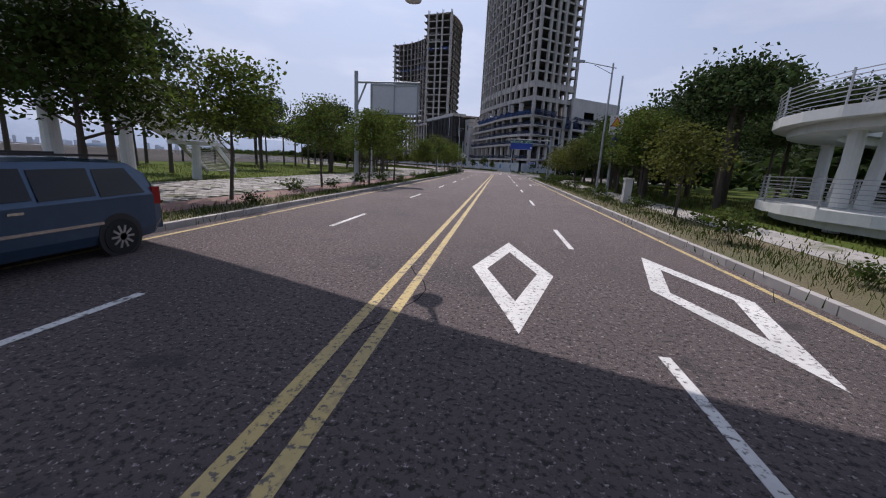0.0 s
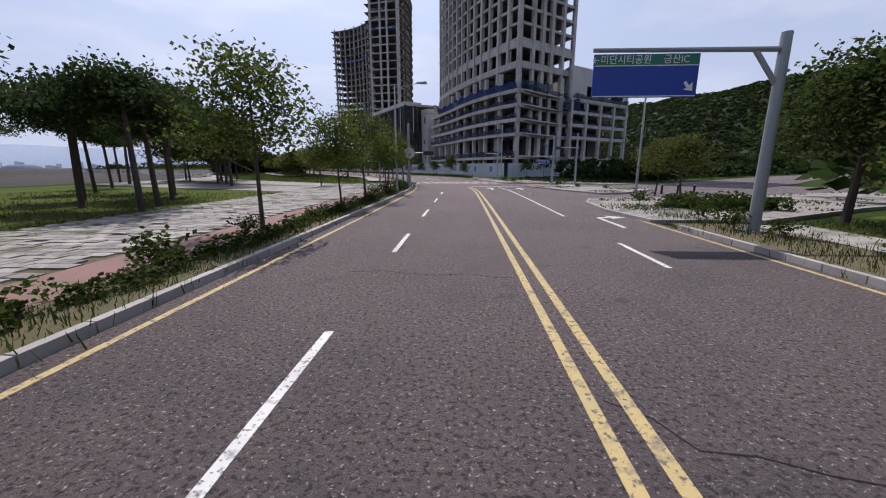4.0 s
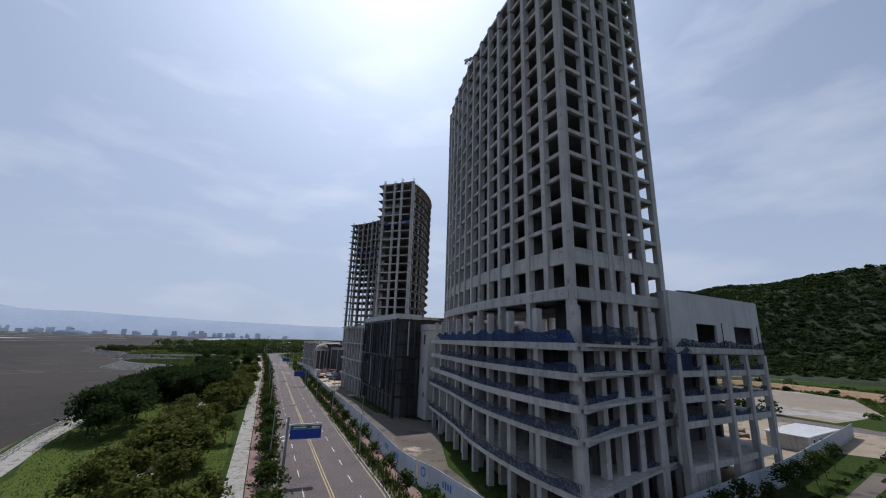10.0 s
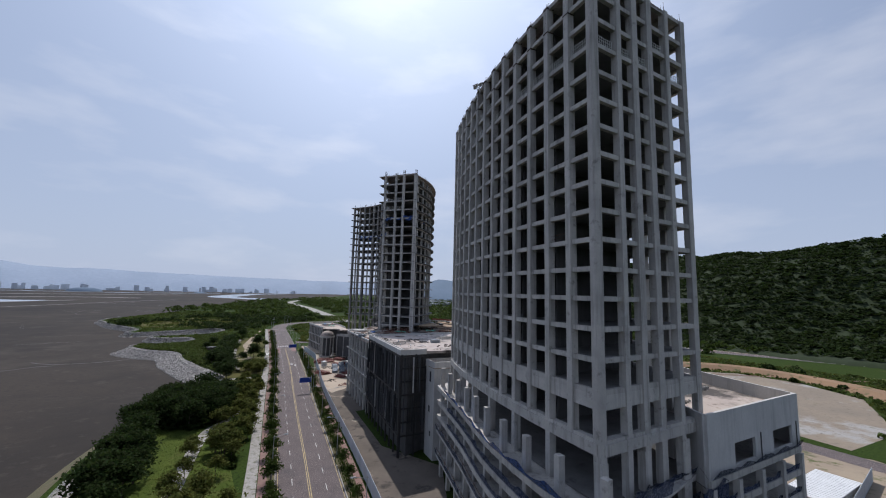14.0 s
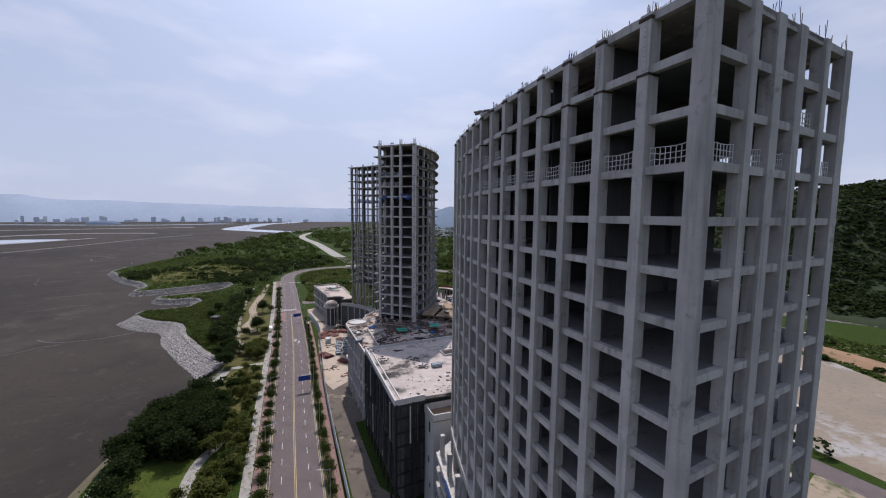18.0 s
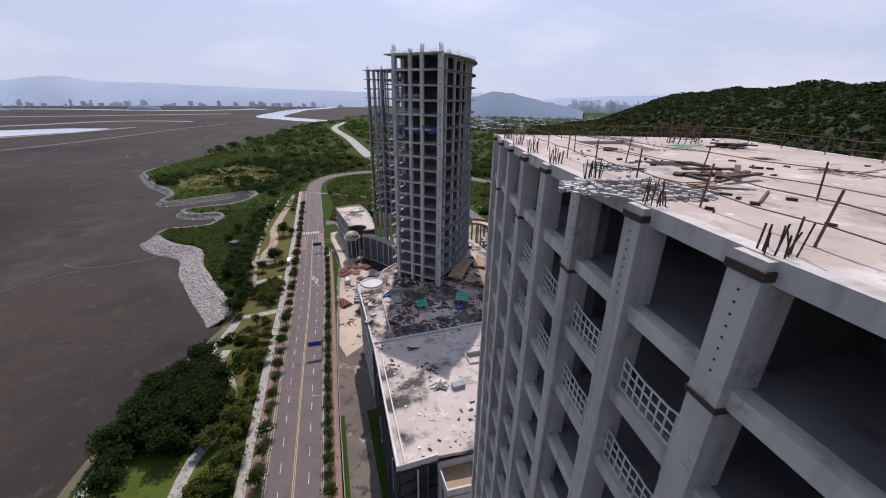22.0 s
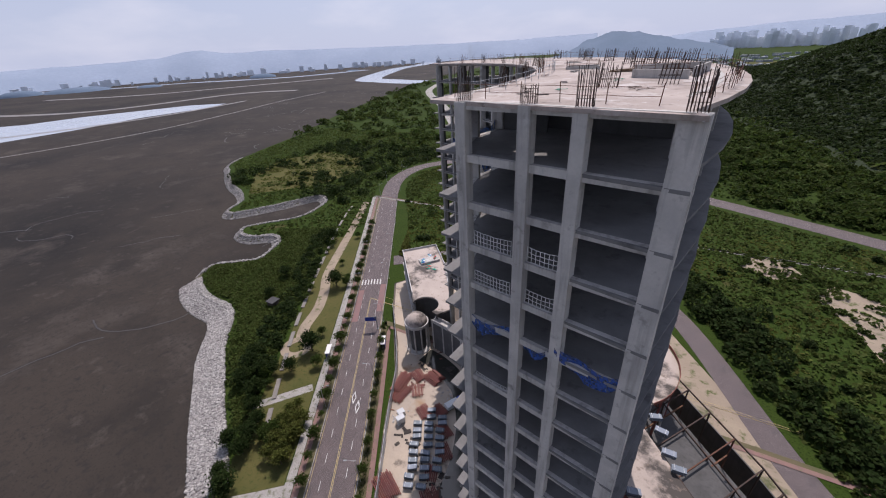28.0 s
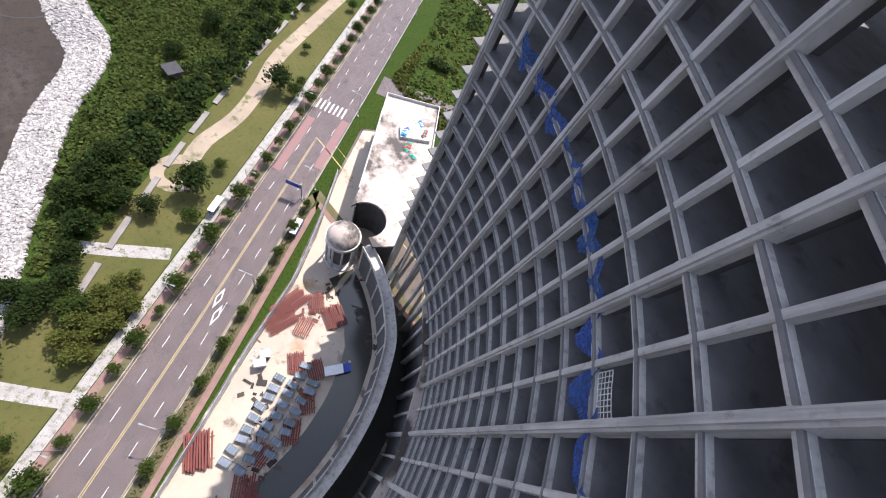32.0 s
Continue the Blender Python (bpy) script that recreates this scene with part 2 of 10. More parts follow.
MUD = mat("tidal_mud", (0.047, 0.038, 0.031), 0.85, (0.030, 0.0255, 0.022), 0.025, 0.35, 0.6, spots=[((0.016, 0.0145, 0.014), 0.0055, 0.45, 0.62), ((0.080, 0.067, 0.057), 0.022, 0.54, 0.76), ((0.020, 0.0175, 0.016), 0.035, 0.52, 0.74), ((0.026, 0.023, 0.021), 0.35, 0.52, 0.7), ((0.068, 0.057, 0.048), 0.14, 0.58, 0.78), ((0.022, 0.019, 0.017), 1.6, 0.55, 0.68)], spec=0.12)
ROCK = mat("shore_rock", (0.34, 0.32, 0.30), 0.9, (0.25, 0.235, 0.22), 1.0, 0.5, 8, island=0.45)
WATER = mat("river_water", (0.42, 0.46, 0.5), 0.15, (0.36, 0.40, 0.44), 0.02, 0.05, 1, spec=0.6)
STEEL_D = mat("dark_steel", (0.045, 0.045, 0.05), 0.55, (0.07, 0.065, 0.06), 2.0, metal=0.5)
GALV = mat("galvanised_steel", (0.42, 0.43, 0.44), 0.45, (0.34, 0.35, 0.36), 2.0, metal=0.7)
RUST = mat("rusty_steel", (0.16, 0.075, 0.045), 0.85, (0.09, 0.05, 0.035), 2.0, metal=0.2, vary=0.2)
REDOX = mat("red_oxide_steel", (0.20, 0.055, 0.04), 0.7, (0.13, 0.045, 0.04), 2.0, vary=0.15)
REBAR = mat("rebar", (0.05, 0.04, 0.036), 0.8, (0.09, 0.05, 0.035), 3.0, metal=0.3)
HOARD = mat("pale_hoarding", (0.52, 0.56, 0.61), 0.6, (0.44, 0.48, 0.53), 0.6, streak=0.25, vary=0.06)


def meshed(m, gap):
    """Open weave: a share of the surface lets the light straight through."""
    n, l = m.node_tree.nodes, m.node_tree.links
    tr, mx_, wv = n.new("ShaderNodeBsdfTransparent"), n.new("ShaderNodeMixShader"), n.new("ShaderNodeTexNoise")
    wv.inputs["Scale"].default_value, wv.inputs["Detail"].default_value = 3.0, 6.0
    g_ = n.new("ShaderNodeNewGeometry")
    l.new(g_.outputs["Position"], wv.inputs["Vector"])
    r = n.new("ShaderNodeMapRange")
    r.inputs["From Min"].default_value, r.inputs["From Max"].default_value = 0.35, 0.65
    r.inputs["To Min"].default_value, r.inputs["To Max"].default_value = gap - 0.2, gap + 0.25
    l.new(wv.outputs["Fac"], r.inputs["Value"])
    l.new(r.outputs["Result"], mx_.inputs["Fac"])
    l.new(n["Principled BSDF"].outputs["BSDF"], mx_.inputs[1])
    l.new(tr.outputs["BSDF"], mx_.inputs[2])
    l.new(mx_.outputs["Shader"], n["Material Output"].inputs["Surface"])
    return m


NETBLUE = meshed(mat("blue_mesh_net", (0.02, 0.04, 0.10), 0.8, (0.015, 0.03, 0.075), 1.0, vary=0.15), 0.5)
NETWHITE = mat("white_rope_net", (0.62, 0.62, 0.60), 0.8, vary=0.1)
NETGREEN = mat("green_rope_net", (0.08, 0.30, 0.20), 0.8, (0.12, 0.36, 0.26), 2.0)
BARK = mat("bark", (0.09, 0.07, 0.055), 0.95, (0.06, 0.05, 0.04), 3.0, 0.6, 25)
LEAF = leaf_mat("broad_leaves", (0.050, 0.076, 0.016), (0.032, 0.053, 0.011))
LEAF_S = leaf_mat("young_street_leaves", (0.092, 0.125, 0.024), (0.055, 0.082, 0.017), 0.45)
LEAF_D = leaf_mat("dark_leaves", (0.029, 0.048, 0.012), (0.018, 0.032, 0.009))
LEAF_Y = leaf_mat("yellow_green_leaves", (0.102, 0.112, 0.026), (0.066, 0.082, 0.019), 0.4)
LEAF_G = leaf_mat("meadow_leaves", (0.074, 0.100, 0.024), (0.050, 0.074, 0.017), 0.4)
WOODED = mat("wooded_slope", (0.019, 0.032, 0.009), 1.0, (0.014, 0.025, 0.007), 0.12, 1.0, 0.9)
HILLLEAF = leaf_mat("hill_canopy", (0.024, 0.040, 0.011), (0.017, 0.030, 0.008), 0.25)
HILLLEAF_B = leaf_mat("hill_canopy_light", (0.030, 0.048, 0.013), (0.021, 0.036, 0.010), 0.3)
OLDWOOD = mat("grey_old_wood", (0.24, 0.22, 0.20), 0.9, (0.17, 0.155, 0.14), 1.0)
PINE = leaf_mat("pine_needles", (0.042, 0.066, 0.022), (0.024, 0.042, 0.016), 0.45)
LEAF_M = leaf_mat("shade_tree_leaves", (0.058, 0.084, 0.019), (0.026, 0.044, 0.012), 0.5)
CRACK = mat("open_crack", (0.03, 0.026, 0.026), 1.0, (0.02, 0.018, 0.018), 2.0, spec=0.05)
PARKSOIL = mat("trodden_yard_soil", (0.25, 0.205, 0.155), 1.0, (0.19, 0.16, 0.13), 0.1, 0.5, 6, spots=[((0.30, 0.29, 0.275), 0.03, 0.54, 0.6), ((0.10, 0.10, 0.05), 0.12, 0.6, 0.7), ((0.14, 0.12, 0.10), 0.5, 0.56, 0.7)])
EARTH = mat("brown_earth", (0.27, 0.17, 0.10), 1.0, (0.20, 0.13, 0.08), 0.2, 0.5, 5, spots=[((0.07, 0.085, 0.03), 0.2, 0.56, 0.66)])
SITESOIL = mat("damp_site_soil", (0.15, 0.125, 0.105), 1.0, (0.085, 0.072, 0.062), 0.25, 0.4, 6, spots=[((0.40, 0.34, 0.27), 0.09, 0.6, 0.68), ((0.04, 0.035, 0.032), 0.2, 0.55, 0.66)])


# ---- mesh helpers ----
class Geo:
    """Collects vertices and faces for one mesh."""

    def __init__(self):
        self.v, self.f = [], []

    def add(self, verts, faces):
        k = len(self.v)
        self.v += [tuple(p) for p in verts]
        self.f += [tuple(i + k for i in q) for q in faces]
        return self

    def box(self, c, s, turn=0.0):
        """An upright box: centre, size, degrees about z."""
        a, b = math.cos(radians(turn)), math.sin(radians(turn))
        pts = []
        for z in (-0.5, 0.5):
            for x, y in ((-0.5, -0.5), (0.5, -0.5), (0.5, 0.5), (-0.5, 0.5)):
                u, w = x * s[0], y * s[1]
                pts.append((c[0] + a * u - b * w, c[1] + b * u + a * w, c[2] + z * s[2]))
        return self.add(pts, ((3, 2, 1, 0), (4, 5, 6, 7), (0, 1, 5, 4), (1, 2, 6, 5), (2, 3, 7, 6), (3, 0, 4, 7)))

    def bar(self, p, q, w, h=None):
        """A straight bar of rectangular section from p to q."""
        p, q = Vector(p), Vector(q)
        h = h or w
        d = (q - p).normalized()
        side = d.cross(Vector((0, 0, 1)))
        side = side.normalized() if side.length > 1e-4 else Vector((1, 0, 0))
        up = side.cross(d).normalized()
        pts = [e + side * (sx * w / 2) + up * (sy * h / 2) for e in (p, q) for sx, sy in ((-1, -1), (1, -1), (1, 1), (-1, 1))]
        return self.add(pts, ((0, 1, 2, 3), (7, 6, 5, 4), (0, 4, 5, 1), (1, 5, 6, 2), (2, 6, 7, 3), (3, 7, 4, 0)))

    def tube(self, p, q, r0, r1=None, n=8, caps=True):
        p, q = Vector(p), Vector(q)
        r1 = r0 if r1 is None else r1
        d = (q - p).normalized()
        a = d.cross(Vector((0, 0, 1)))
        a = a.normalized() if a.length > 1e-4 else Vector((1, 0, 0))
        b = d.cross(a)
        pts = [e + (a * math.cos(t) + b * math.sin(t)) * r for e, r in ((p, r0), (q, r1)) for t in (2 * math.pi * i / n for i in range(n))]
        fs = [(i, (i + 1) % n, n + (i + 1) % n, n + i) for i in range(n)]
        if caps:
            fs += [tuple(range(n - 1, -1, -1)), tuple(range(n, 2 * n))]
        return self.add(pts, fs)

    def prism(self, poly, z0, z1):
        n = len(poly)
        pts = [(x, y, z0) for x, y in poly] + [(x, y, z1) for x, y in poly]
        return self.add(pts, [tuple(range(n - 1, -1, -1)), tuple(range(n, 2 * n))] + [(i, (i + 1) % n, n + (i + 1) % n, n + i) for i in range(n)])

    def strip(self, a, b):
        """A ribbon between two equally long lines of points."""
        n = len(a)
        return self.add(list(a) + list(b), [(i, i + 1, n + i + 1, n + i) for i in range(n - 1)])

    def wall(self, line, z0, z1, thick, closed=False):
        """A wall of a thickness along a line of (x, y), its middle on the line."""
        l, r = offset(line, thick / 2), offset(line, -thick / 2)
        n = len(line)
        pts = [(x, y, z) for z in (z0, z1) for ln in (l, r) for x, y in ln]
        fs = []
        for i in range(n - 1):
            j = i + 1
            fs += [(i, j, 2 * n + j, 2 * n + i), (n + j, n + i, 3 * n + i, 3 * n + j), (2 * n + i, 2 * n + j, 3 * n + j, 3 * n + i), (i, n + i, n + j, j)]
        fs += [(0, 2 * n, 3 * n, n), (n - 1, 2 * n - 1, 4 * n - 1, 3 * n - 1)]
        return self.add(pts, fs)

    def lathe(self, profile, c, n=20):
        """A turned form: profile of (radius, z) about the upright through c."""
        pts = [(c[0] + r * math.cos(2 * math.pi * i / n), c[1] + r * math.sin(2 * math.pi * i / n), c[2] + z) for r, z in profile for i in range(n)]
        fs = [(k * n + i, k * n + (i + 1) % n, (k + 1) * n + (i + 1) % n, (k + 1) * n + i) for k in range(len(profile) - 1) for i in range(n)]
        return self.add(pts, fs)

    def mesh(self, name, material, smooth=False):
        me = bpy.data.meshes.new(name)
        me.from_pydata(self.v, [], self.f)
        me.materials.append(material)
        if smooth:
            me.shade_smooth()
        return me


def part(name, geo, material, parent=None, label="", smooth=False):
    ob = new(name, geo if isinstance(geo, bpy.types.Mesh) else geo.mesh(name, material, smooth))
    ob.parent = parent
    return tagged(ob, label)


def thing(name, label, category, at=(0, 0, 0), group="", kind=""):
    ob = new(name)
    ob.location = at
    ob.empty_display_size = 0.3
    return tagged(ob, label, category, group, kind)


def single(name, geo, material, label, category, kind="", group="", smooth=False):
    return tagged(new(name, geo.mesh(name, material, smooth)), label, category, group, kind)


def offset(line, d):
    """A line of (x, y) moved d to its left."""
    out = []
    for i, p in enumerate(line):
        a, b = Vector(line[max(i - 1, 0)][:2]), Vector(line[min(i + 1, len(line) - 1)][:2])
        t = (b - a).normalized()
        out.append((p[0] - t.y * d, p[1] + t.x * d))
    return out


def smooth_line(pts, step=4.0):
    """Points along a smooth curve through pts (Catmull-Rom), about step apart."""
    out = []
    for i in range(len(pts) - 1):
        p0, p1, p2, p3 = (Vector(pts[min(max(k, 0), len(pts) - 1)]) for k in (i - 1, i, i + 1, i + 2))
        n = max(1, round((p2 - p1).length / step))
        for k in range(n):
            t = k / n
            out.append(tuple(0.5 * (2 * p1 + (p2 - p0) * t + (2 * p0 - 5 * p1 + 4 * p2 - p3) * t * t + (3 * p1 - p0 - 3 * p2 + p3) * t ** 3)))
    return out + [tuple(pts[-1])]


def along(line, s):
    """The place and the heading (degrees) s metres along a line."""
    for a, b in zip(line, line[1:]):
        d = math.dist(a[:2], b[:2])
        if s <= d:
            return (a[0] + (b[0] - a[0]) * s / d, a[1] + (b[1] - a[1]) * s / d), math.degrees(math.atan2(b[1] - a[1], b[0] - a[0]))
        s -= d
    a, b = line[-2:]
    return tuple(b[:2]), math.degrees(math.atan2(b[1] - a[1], b[0] - a[0]))


def length(line):
    return sum(math.dist(a[:2], b[:2]) for a, b in zip(line, line[1:]))


def inside(p, poly):
    x, y, hit = p[0], p[1], False
    for (ax, ay), (bx, by) in zip(poly, poly[1:] + poly[:1]):
        if (ay > y) != (by > y) and x < (bx - ax) * (y - ay) / (by - ay) + ax:
            hit = not hit
    return hit


def at3(line, z):
    return [(x, y, z) for x, y in line]

# ---- the plan ----
from mathutils.geometry import delaunay_2d_cdt, tessellate_polygon

ROAD = smooth_line([(9.28, -90), (9.28, -20), (9.28, 40.47), (9.28, 78.92), (8.9, 91.06), (7.4, 103.2), (4.6, 115.35), (-1.08, 134.13), (-7.36, 147.22), (-14.5, 158.98), (-28.4, 181.58), (-37.7, 196.88), (-53.9, 223.08), (-72.6, 253.68), (-98.4, 296.28), (-137.6, 358.38), (-177.1, 419.68), (-215.1, 478.68), (-231.1, 511.68), (-234.1, 541.68), (-223.1, 566.68), (-191.1, 591.68), (-121.1, 603.68), (-64.1, 579.68), (51.9, 520.68), (103.9, 491.68), (188.9, 441.68), (418.9, 331.68)], 3.0)
HALF = 6.75
SHORE = smooth_line([(-40, -60), (-44, 20.24), (-50, 96.12), (-56.44, 138.56), (-76, 165), (-91.5, 190), (-101.5, 213), (-107.5, 238), (-110, 252), (-113.5, 265), (-121, 271.5), (-132, 278.3), (-144, 285.5), (-158, 295), (-170, 303), (-183, 315.5), (-193, 321.3), (-211, 322.5), (-227, 327.5), (-237, 335), (-239, 344), (-223, 356.5), (-222, 364), (-229, 380), (-240, 385), (-252, 377.5), (-263, 377.5), (-270, 383), (-267, 391), (-248, 414), (-250, 438), (-258, 450), (-270, 452), (-284, 427), (-300, 403), (-307, 398), (-314, 402), (-323, 420), (-345, 434), (-375, 446), (-420, 473), (-455, 507), (-500, 640)], 5.0) + smooth_line([(-590, 830), (-794.1, 1462.68), (-901.1, 2101.68), (-1300, 3600), (-1700, 5200)], 90.0)

# mud flat out to the horizon
g = Geo().add([(-7000, -3000, -3.2), (7000, -3000, -3.2), (7000, 7000, -3.2), (-7000, 7000, -3.2)], [(0, 1, 2, 3)])
single("ground_mudflat", g, MUD, "dark grey-brown tidal mud flat with wet streaks", "mud flat", "structure")
# land: one sheet that dips to the mud along the shore
lip = offset(SHORE, 6.0)
g = Geo().strip(at3(lip, -3.7), at3(SHORE, -0.06))
single("ground_bank", g, BEDSOIL, "low earth bank down to the mud", "bank", "structure")
coast = SHORE + [(6000, 5200), (6000, -3000), (-40, -3000)]
g = Geo()
g.v = at3(coast, -0.06)
g.f = [tuple(t) for t in tessellate_polygon([[Vector((x, y, 0)) for x, y in coast]])]
single("ground", g, GRASS, "rough green meadow ground with dry patches", "ground", "structure")


def ribbon(name, line, half_l, half_r, z, material, label, category, step=None):
    g = Geo().strip(at3(offset(line, half_l), z), at3(offset(line, half_r), z))
    return single(name, g, material, label, category, "structure")


ribbon("road", ROAD, HALF, -HALF, 0.0, ASPHALT, "worn pinkish-grey asphalt four-lane road with cracks", "road")
BACK = smooth_line([(138.9, 181.68), (93.9, 241.68), (60.9, 285.68), (40.5, 312.18), (19.1, 336.28), (-10.7, 397.68), (-43.1, 435.68), (-76.1, 491.68), (-99.1, 541.68), (-121.1, 599.68)], 4.0)
ribbon("road_back", BACK, 4.2, -4.2, -0.01, ASPHALT, "narrow grey asphalt road behind the site", "road")
SIDE = smooth_line([(12, 93.09), (24, 95.11), (45, 105.23), (79.6, 137.55), (138.9, 181.68), (228.9, 236.68)], 4.0)
ribbon("road_side", SIDE, 5.5, -6.5, -0.012, ASPHALT, "grey asphalt side road at the junction", "road")
FAR = smooth_line([(-191.1, 591.68), (-216.1, 641.68), (-276.1, 721.68), (-331.1, 801.68), (-421.1, 931.68), (-604.1, 1181.68), (-701.1, 1421.68)], 15)
ribbon("road_far", FAR, 9, -9, -0.015, PAVER, "pale distant road across the green plain", "road")

# ---- tower one ----
T1_ROOF, T1_H, T1_N, T1_BASE = 83.2, 3.4, 15, 32.2
A0 = Vector((20.9, 146.2))


def arc_through(a, b, sag, n):
    """n + 1 points from a to b on an arc that bulges sag to the left of a-b."""
    a, b = Vector(a), Vector(b)
    c = (b - a).length
    r = (c * c / 4 + sag * sag) / (2 * sag)
    mid, d = (a + b) / 2, (b - a).normalized()
    left = Vector((-d.y, d.x))
    o = mid + left * (sag - r)
    half = math.asin(min(1.0, c / 2 / r))
    out = []
    for i in range(n + 1):
        t = half * (2 * i / n - 1)
        out.append(tuple(o + left * (r * math.cos(t)) + d * (r * math.sin(t))))
    return out


T1_LEFT = arc_through(A0, (-0.3, 193.9), 2.2, 13)
T1_RDIR = Vector((15.6, 12.0)).normalized()
T1_RIGHT = [tuple(A0 + T1_RDIR * s) for s in (0, 4.4, 7.7, 11.0, 15.2, 19.4)]
T1_BACK = arc_through(T1_RIGHT[-1], (20.0, 199.0), 2.0, 12)
T1_FAR = [(-0.3 + 20.3 * k / 5, 193.8 + 5.2 * k / 5) for k in range(6)]
T1_POLY = T1_LEFT + T1_FAR[1:-1] + T1_BACK[::-1] + T1_RIGHT[1:-1][::-1]


def heading(line, i):
    a, b = line[max(i - 1, 0)], line[min(i + 1, len(line) - 1)]
    return math.degrees(math.atan2(b[1] - a[1], b[0] - a[0]))


def shrink(poly, d):
    """A closed polygon drawn in by d (positive: inwards for a clockwise ring)."""
    n = len(poly)
    out = []
    for i, p in enumerate(poly):
        a, b = Vector(poly[i - 1]), Vector(poly[(i + 1) % n])
        t = (b - a).normalized()
        out.append((p[0] + t.y * d, p[1] - t.x * d))
    return out


def column_geo(p, turn, w, d, z0, z1, levels=(), joint=0.03):
    """A cast column with slightly proud joints at the floors."""
    g = Geo().box((p[0], p[1], (z0 + z1) / 2), (w, d, z1 - z0), turn)
    for z in levels:
        g.box((p[0], p[1], z - 0.3), (w + joint, d + joint, 0.5), turn)
    return g


def beam_line(g, line, z0, z1, thick):
    for a, b in zip(line, line[1:]):
        m = ((a[0] + b[0]) / 2, (a[1] + b[1]) / 2, (z0 + z1) / 2)
        g.box(m, (math.dist(a, b) + 0.05, thick, z1 - z0), math.degrees(math.atan2(b[1] - a[1], b[0] - a[0])))
    return g


t1 = thing("unfinished_tower", "unfinished bare-concrete tower with an open grid of columns and beams", "building", (10, 165, 0))
t1_inv = Matrix.Translation((-10, -165, 0))


def t1_part(name, geo, material=CONC, label="", under=None):
    ob = part(name, geo, material, under or t1, label)
    ob.matrix_parent_inverse = (under or t1).matrix_basis.inverted() if not under else Matrix()
    return ob


T1_LEVELS = [T1_BASE + T1_H * k for k in range(T1_N)] + [T1_ROOF]
t1_slab = Geo().prism(shrink(T1_POLY, 0.15), -0.22, 0.0).mesh("floor_slab", SLAB_DIM)
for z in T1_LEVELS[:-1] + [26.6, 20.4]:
    ob = t1_part("floor_slab", t1_slab, CONC_DIM)
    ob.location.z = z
for line, wide, deep, nm in ((T1_LEFT, 0.85, 1.0, "column"), (T1_RIGHT, 0.85, 0.9, "column"), (T1_BACK, 0.85, 0.9, "column"), (T1_FAR, 0.8, 0.8, "column")):
    for i, p in enumerate(line):
        if line is T1_RIGHT and i in (0, 5) or line is T1_FAR and i in (0, 5):
            continue
        turn = heading(line, i)
        if line is T1_LEFT and i == 0:
            # corner pier with cut edges
            o, w, c = Vector(p) + Vector((0.0, 0.15)), 0.54, 0.18
            ring = [(-w, -w + c), (-w + c, -w), (w - c, -w), (w, -w + c), (w, w), (-w, w)]
            a = radians(20)
            t1_part("corner_column", Geo().prism([(o.x + x * math.cos(a) - y * math.sin(a), o.y + x * math.sin(a) + y * math.cos(a)) for x, y in ring], 0, T1_ROOF - 0.02), CONC, "broad chamfered corner pier")
            continue
        w = 1.1 if line is T1_RIGHT and i in (2, 3) else wide
        t1_part(nm, column_geo(p, turn, w, deep, 26.6 if line is T1_LEFT and i % 2 and i < 12 else 0.0, T1_ROOF - 0.02, T1_LEVELS[:-1]))
T1_SIDES = (T1_LEFT, T1_RIGHT, T1_BACK, T1_FAR)
t1_beams = {}
for z in T1_LEVELS:
    for k, line in enumerate(T1_SIDES):
        if k not in t1_beams:
            t1_beams[k] = beam_line(Geo(), line, -0.55, 0.02, 0.5).mesh("edge_beam", CONC)
        t1_part("edge_beam", t1_beams[k]).location.z = z
# deep band under the first typical floor, and the ledge over the tall storey: unbroken members
for line in T1_SIDES:
    t1_part("spandrel_band", Geo().wall(line, 30.1, T1_BASE - 0.56, 0.55))
    t1_part("ledge", Geo().wall(line, 25.5, 26.7, 1.25))
    t1_part("ledge_step", Geo().wall(line, 26.7, 27.05, 0.9))
# inner walls: cross walls on the column lines and a corridor wall
for i, p in enumerate(T1_LEFT):
    if i % 2 == 0 and 0 < i < 13:
        q = T1_BACK[min(i, 12)]
        a = (p[0] + (q[0] - p[0]) * 0.06, p[1] + (q[1] - p[1]) * 0.06)
        b = (p[0] + (q[0] - p[0]) * 0.44, p[1] + (q[1] - p[1]) * 0.44)
        t1_part("cross_wall", Geo().wall([a, b], 26.0, T1_ROOF - 0.35, 0.22), CONC_DIM)
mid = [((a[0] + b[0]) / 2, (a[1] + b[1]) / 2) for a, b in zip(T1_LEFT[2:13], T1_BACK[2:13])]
t1_part("corridor_wall", Geo().wall(mid[:8], 26.0, T1_ROOF - 0.35, 0.25), CONC_DIM)
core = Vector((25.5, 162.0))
t1_part("lift_core", Geo().box((core.x, core.y, 41.3), (6.5, 5, 82.6), 34.7), CONC_DIM)

# podium floors under tower one
POD_LEFT = smooth_line([(20.3, 142.4), (15.0, 149.6), (8.6, 162.0), (3.4, 176.5), (-3.8, 194.5)], 3.0)
WB0, WB1 = Vector((35.9, 155.1)), Vector((56.7, 170.6))
WDIR = (WB1 - WB0).normalized()
POD = POD_LEFT + [(2.0, 206.5), (38.0, 206.5), (47.0, 189.0), tuple(WB1), tuple(WB0), (T1_RIGHT[-1][0], T1_RIGHT[-1][1]), (22.4, 143.2)]
pod = thing("podium_building", "open concrete podium storeys with blue safety nets along the slab edges", "building", (20, 165, 0))
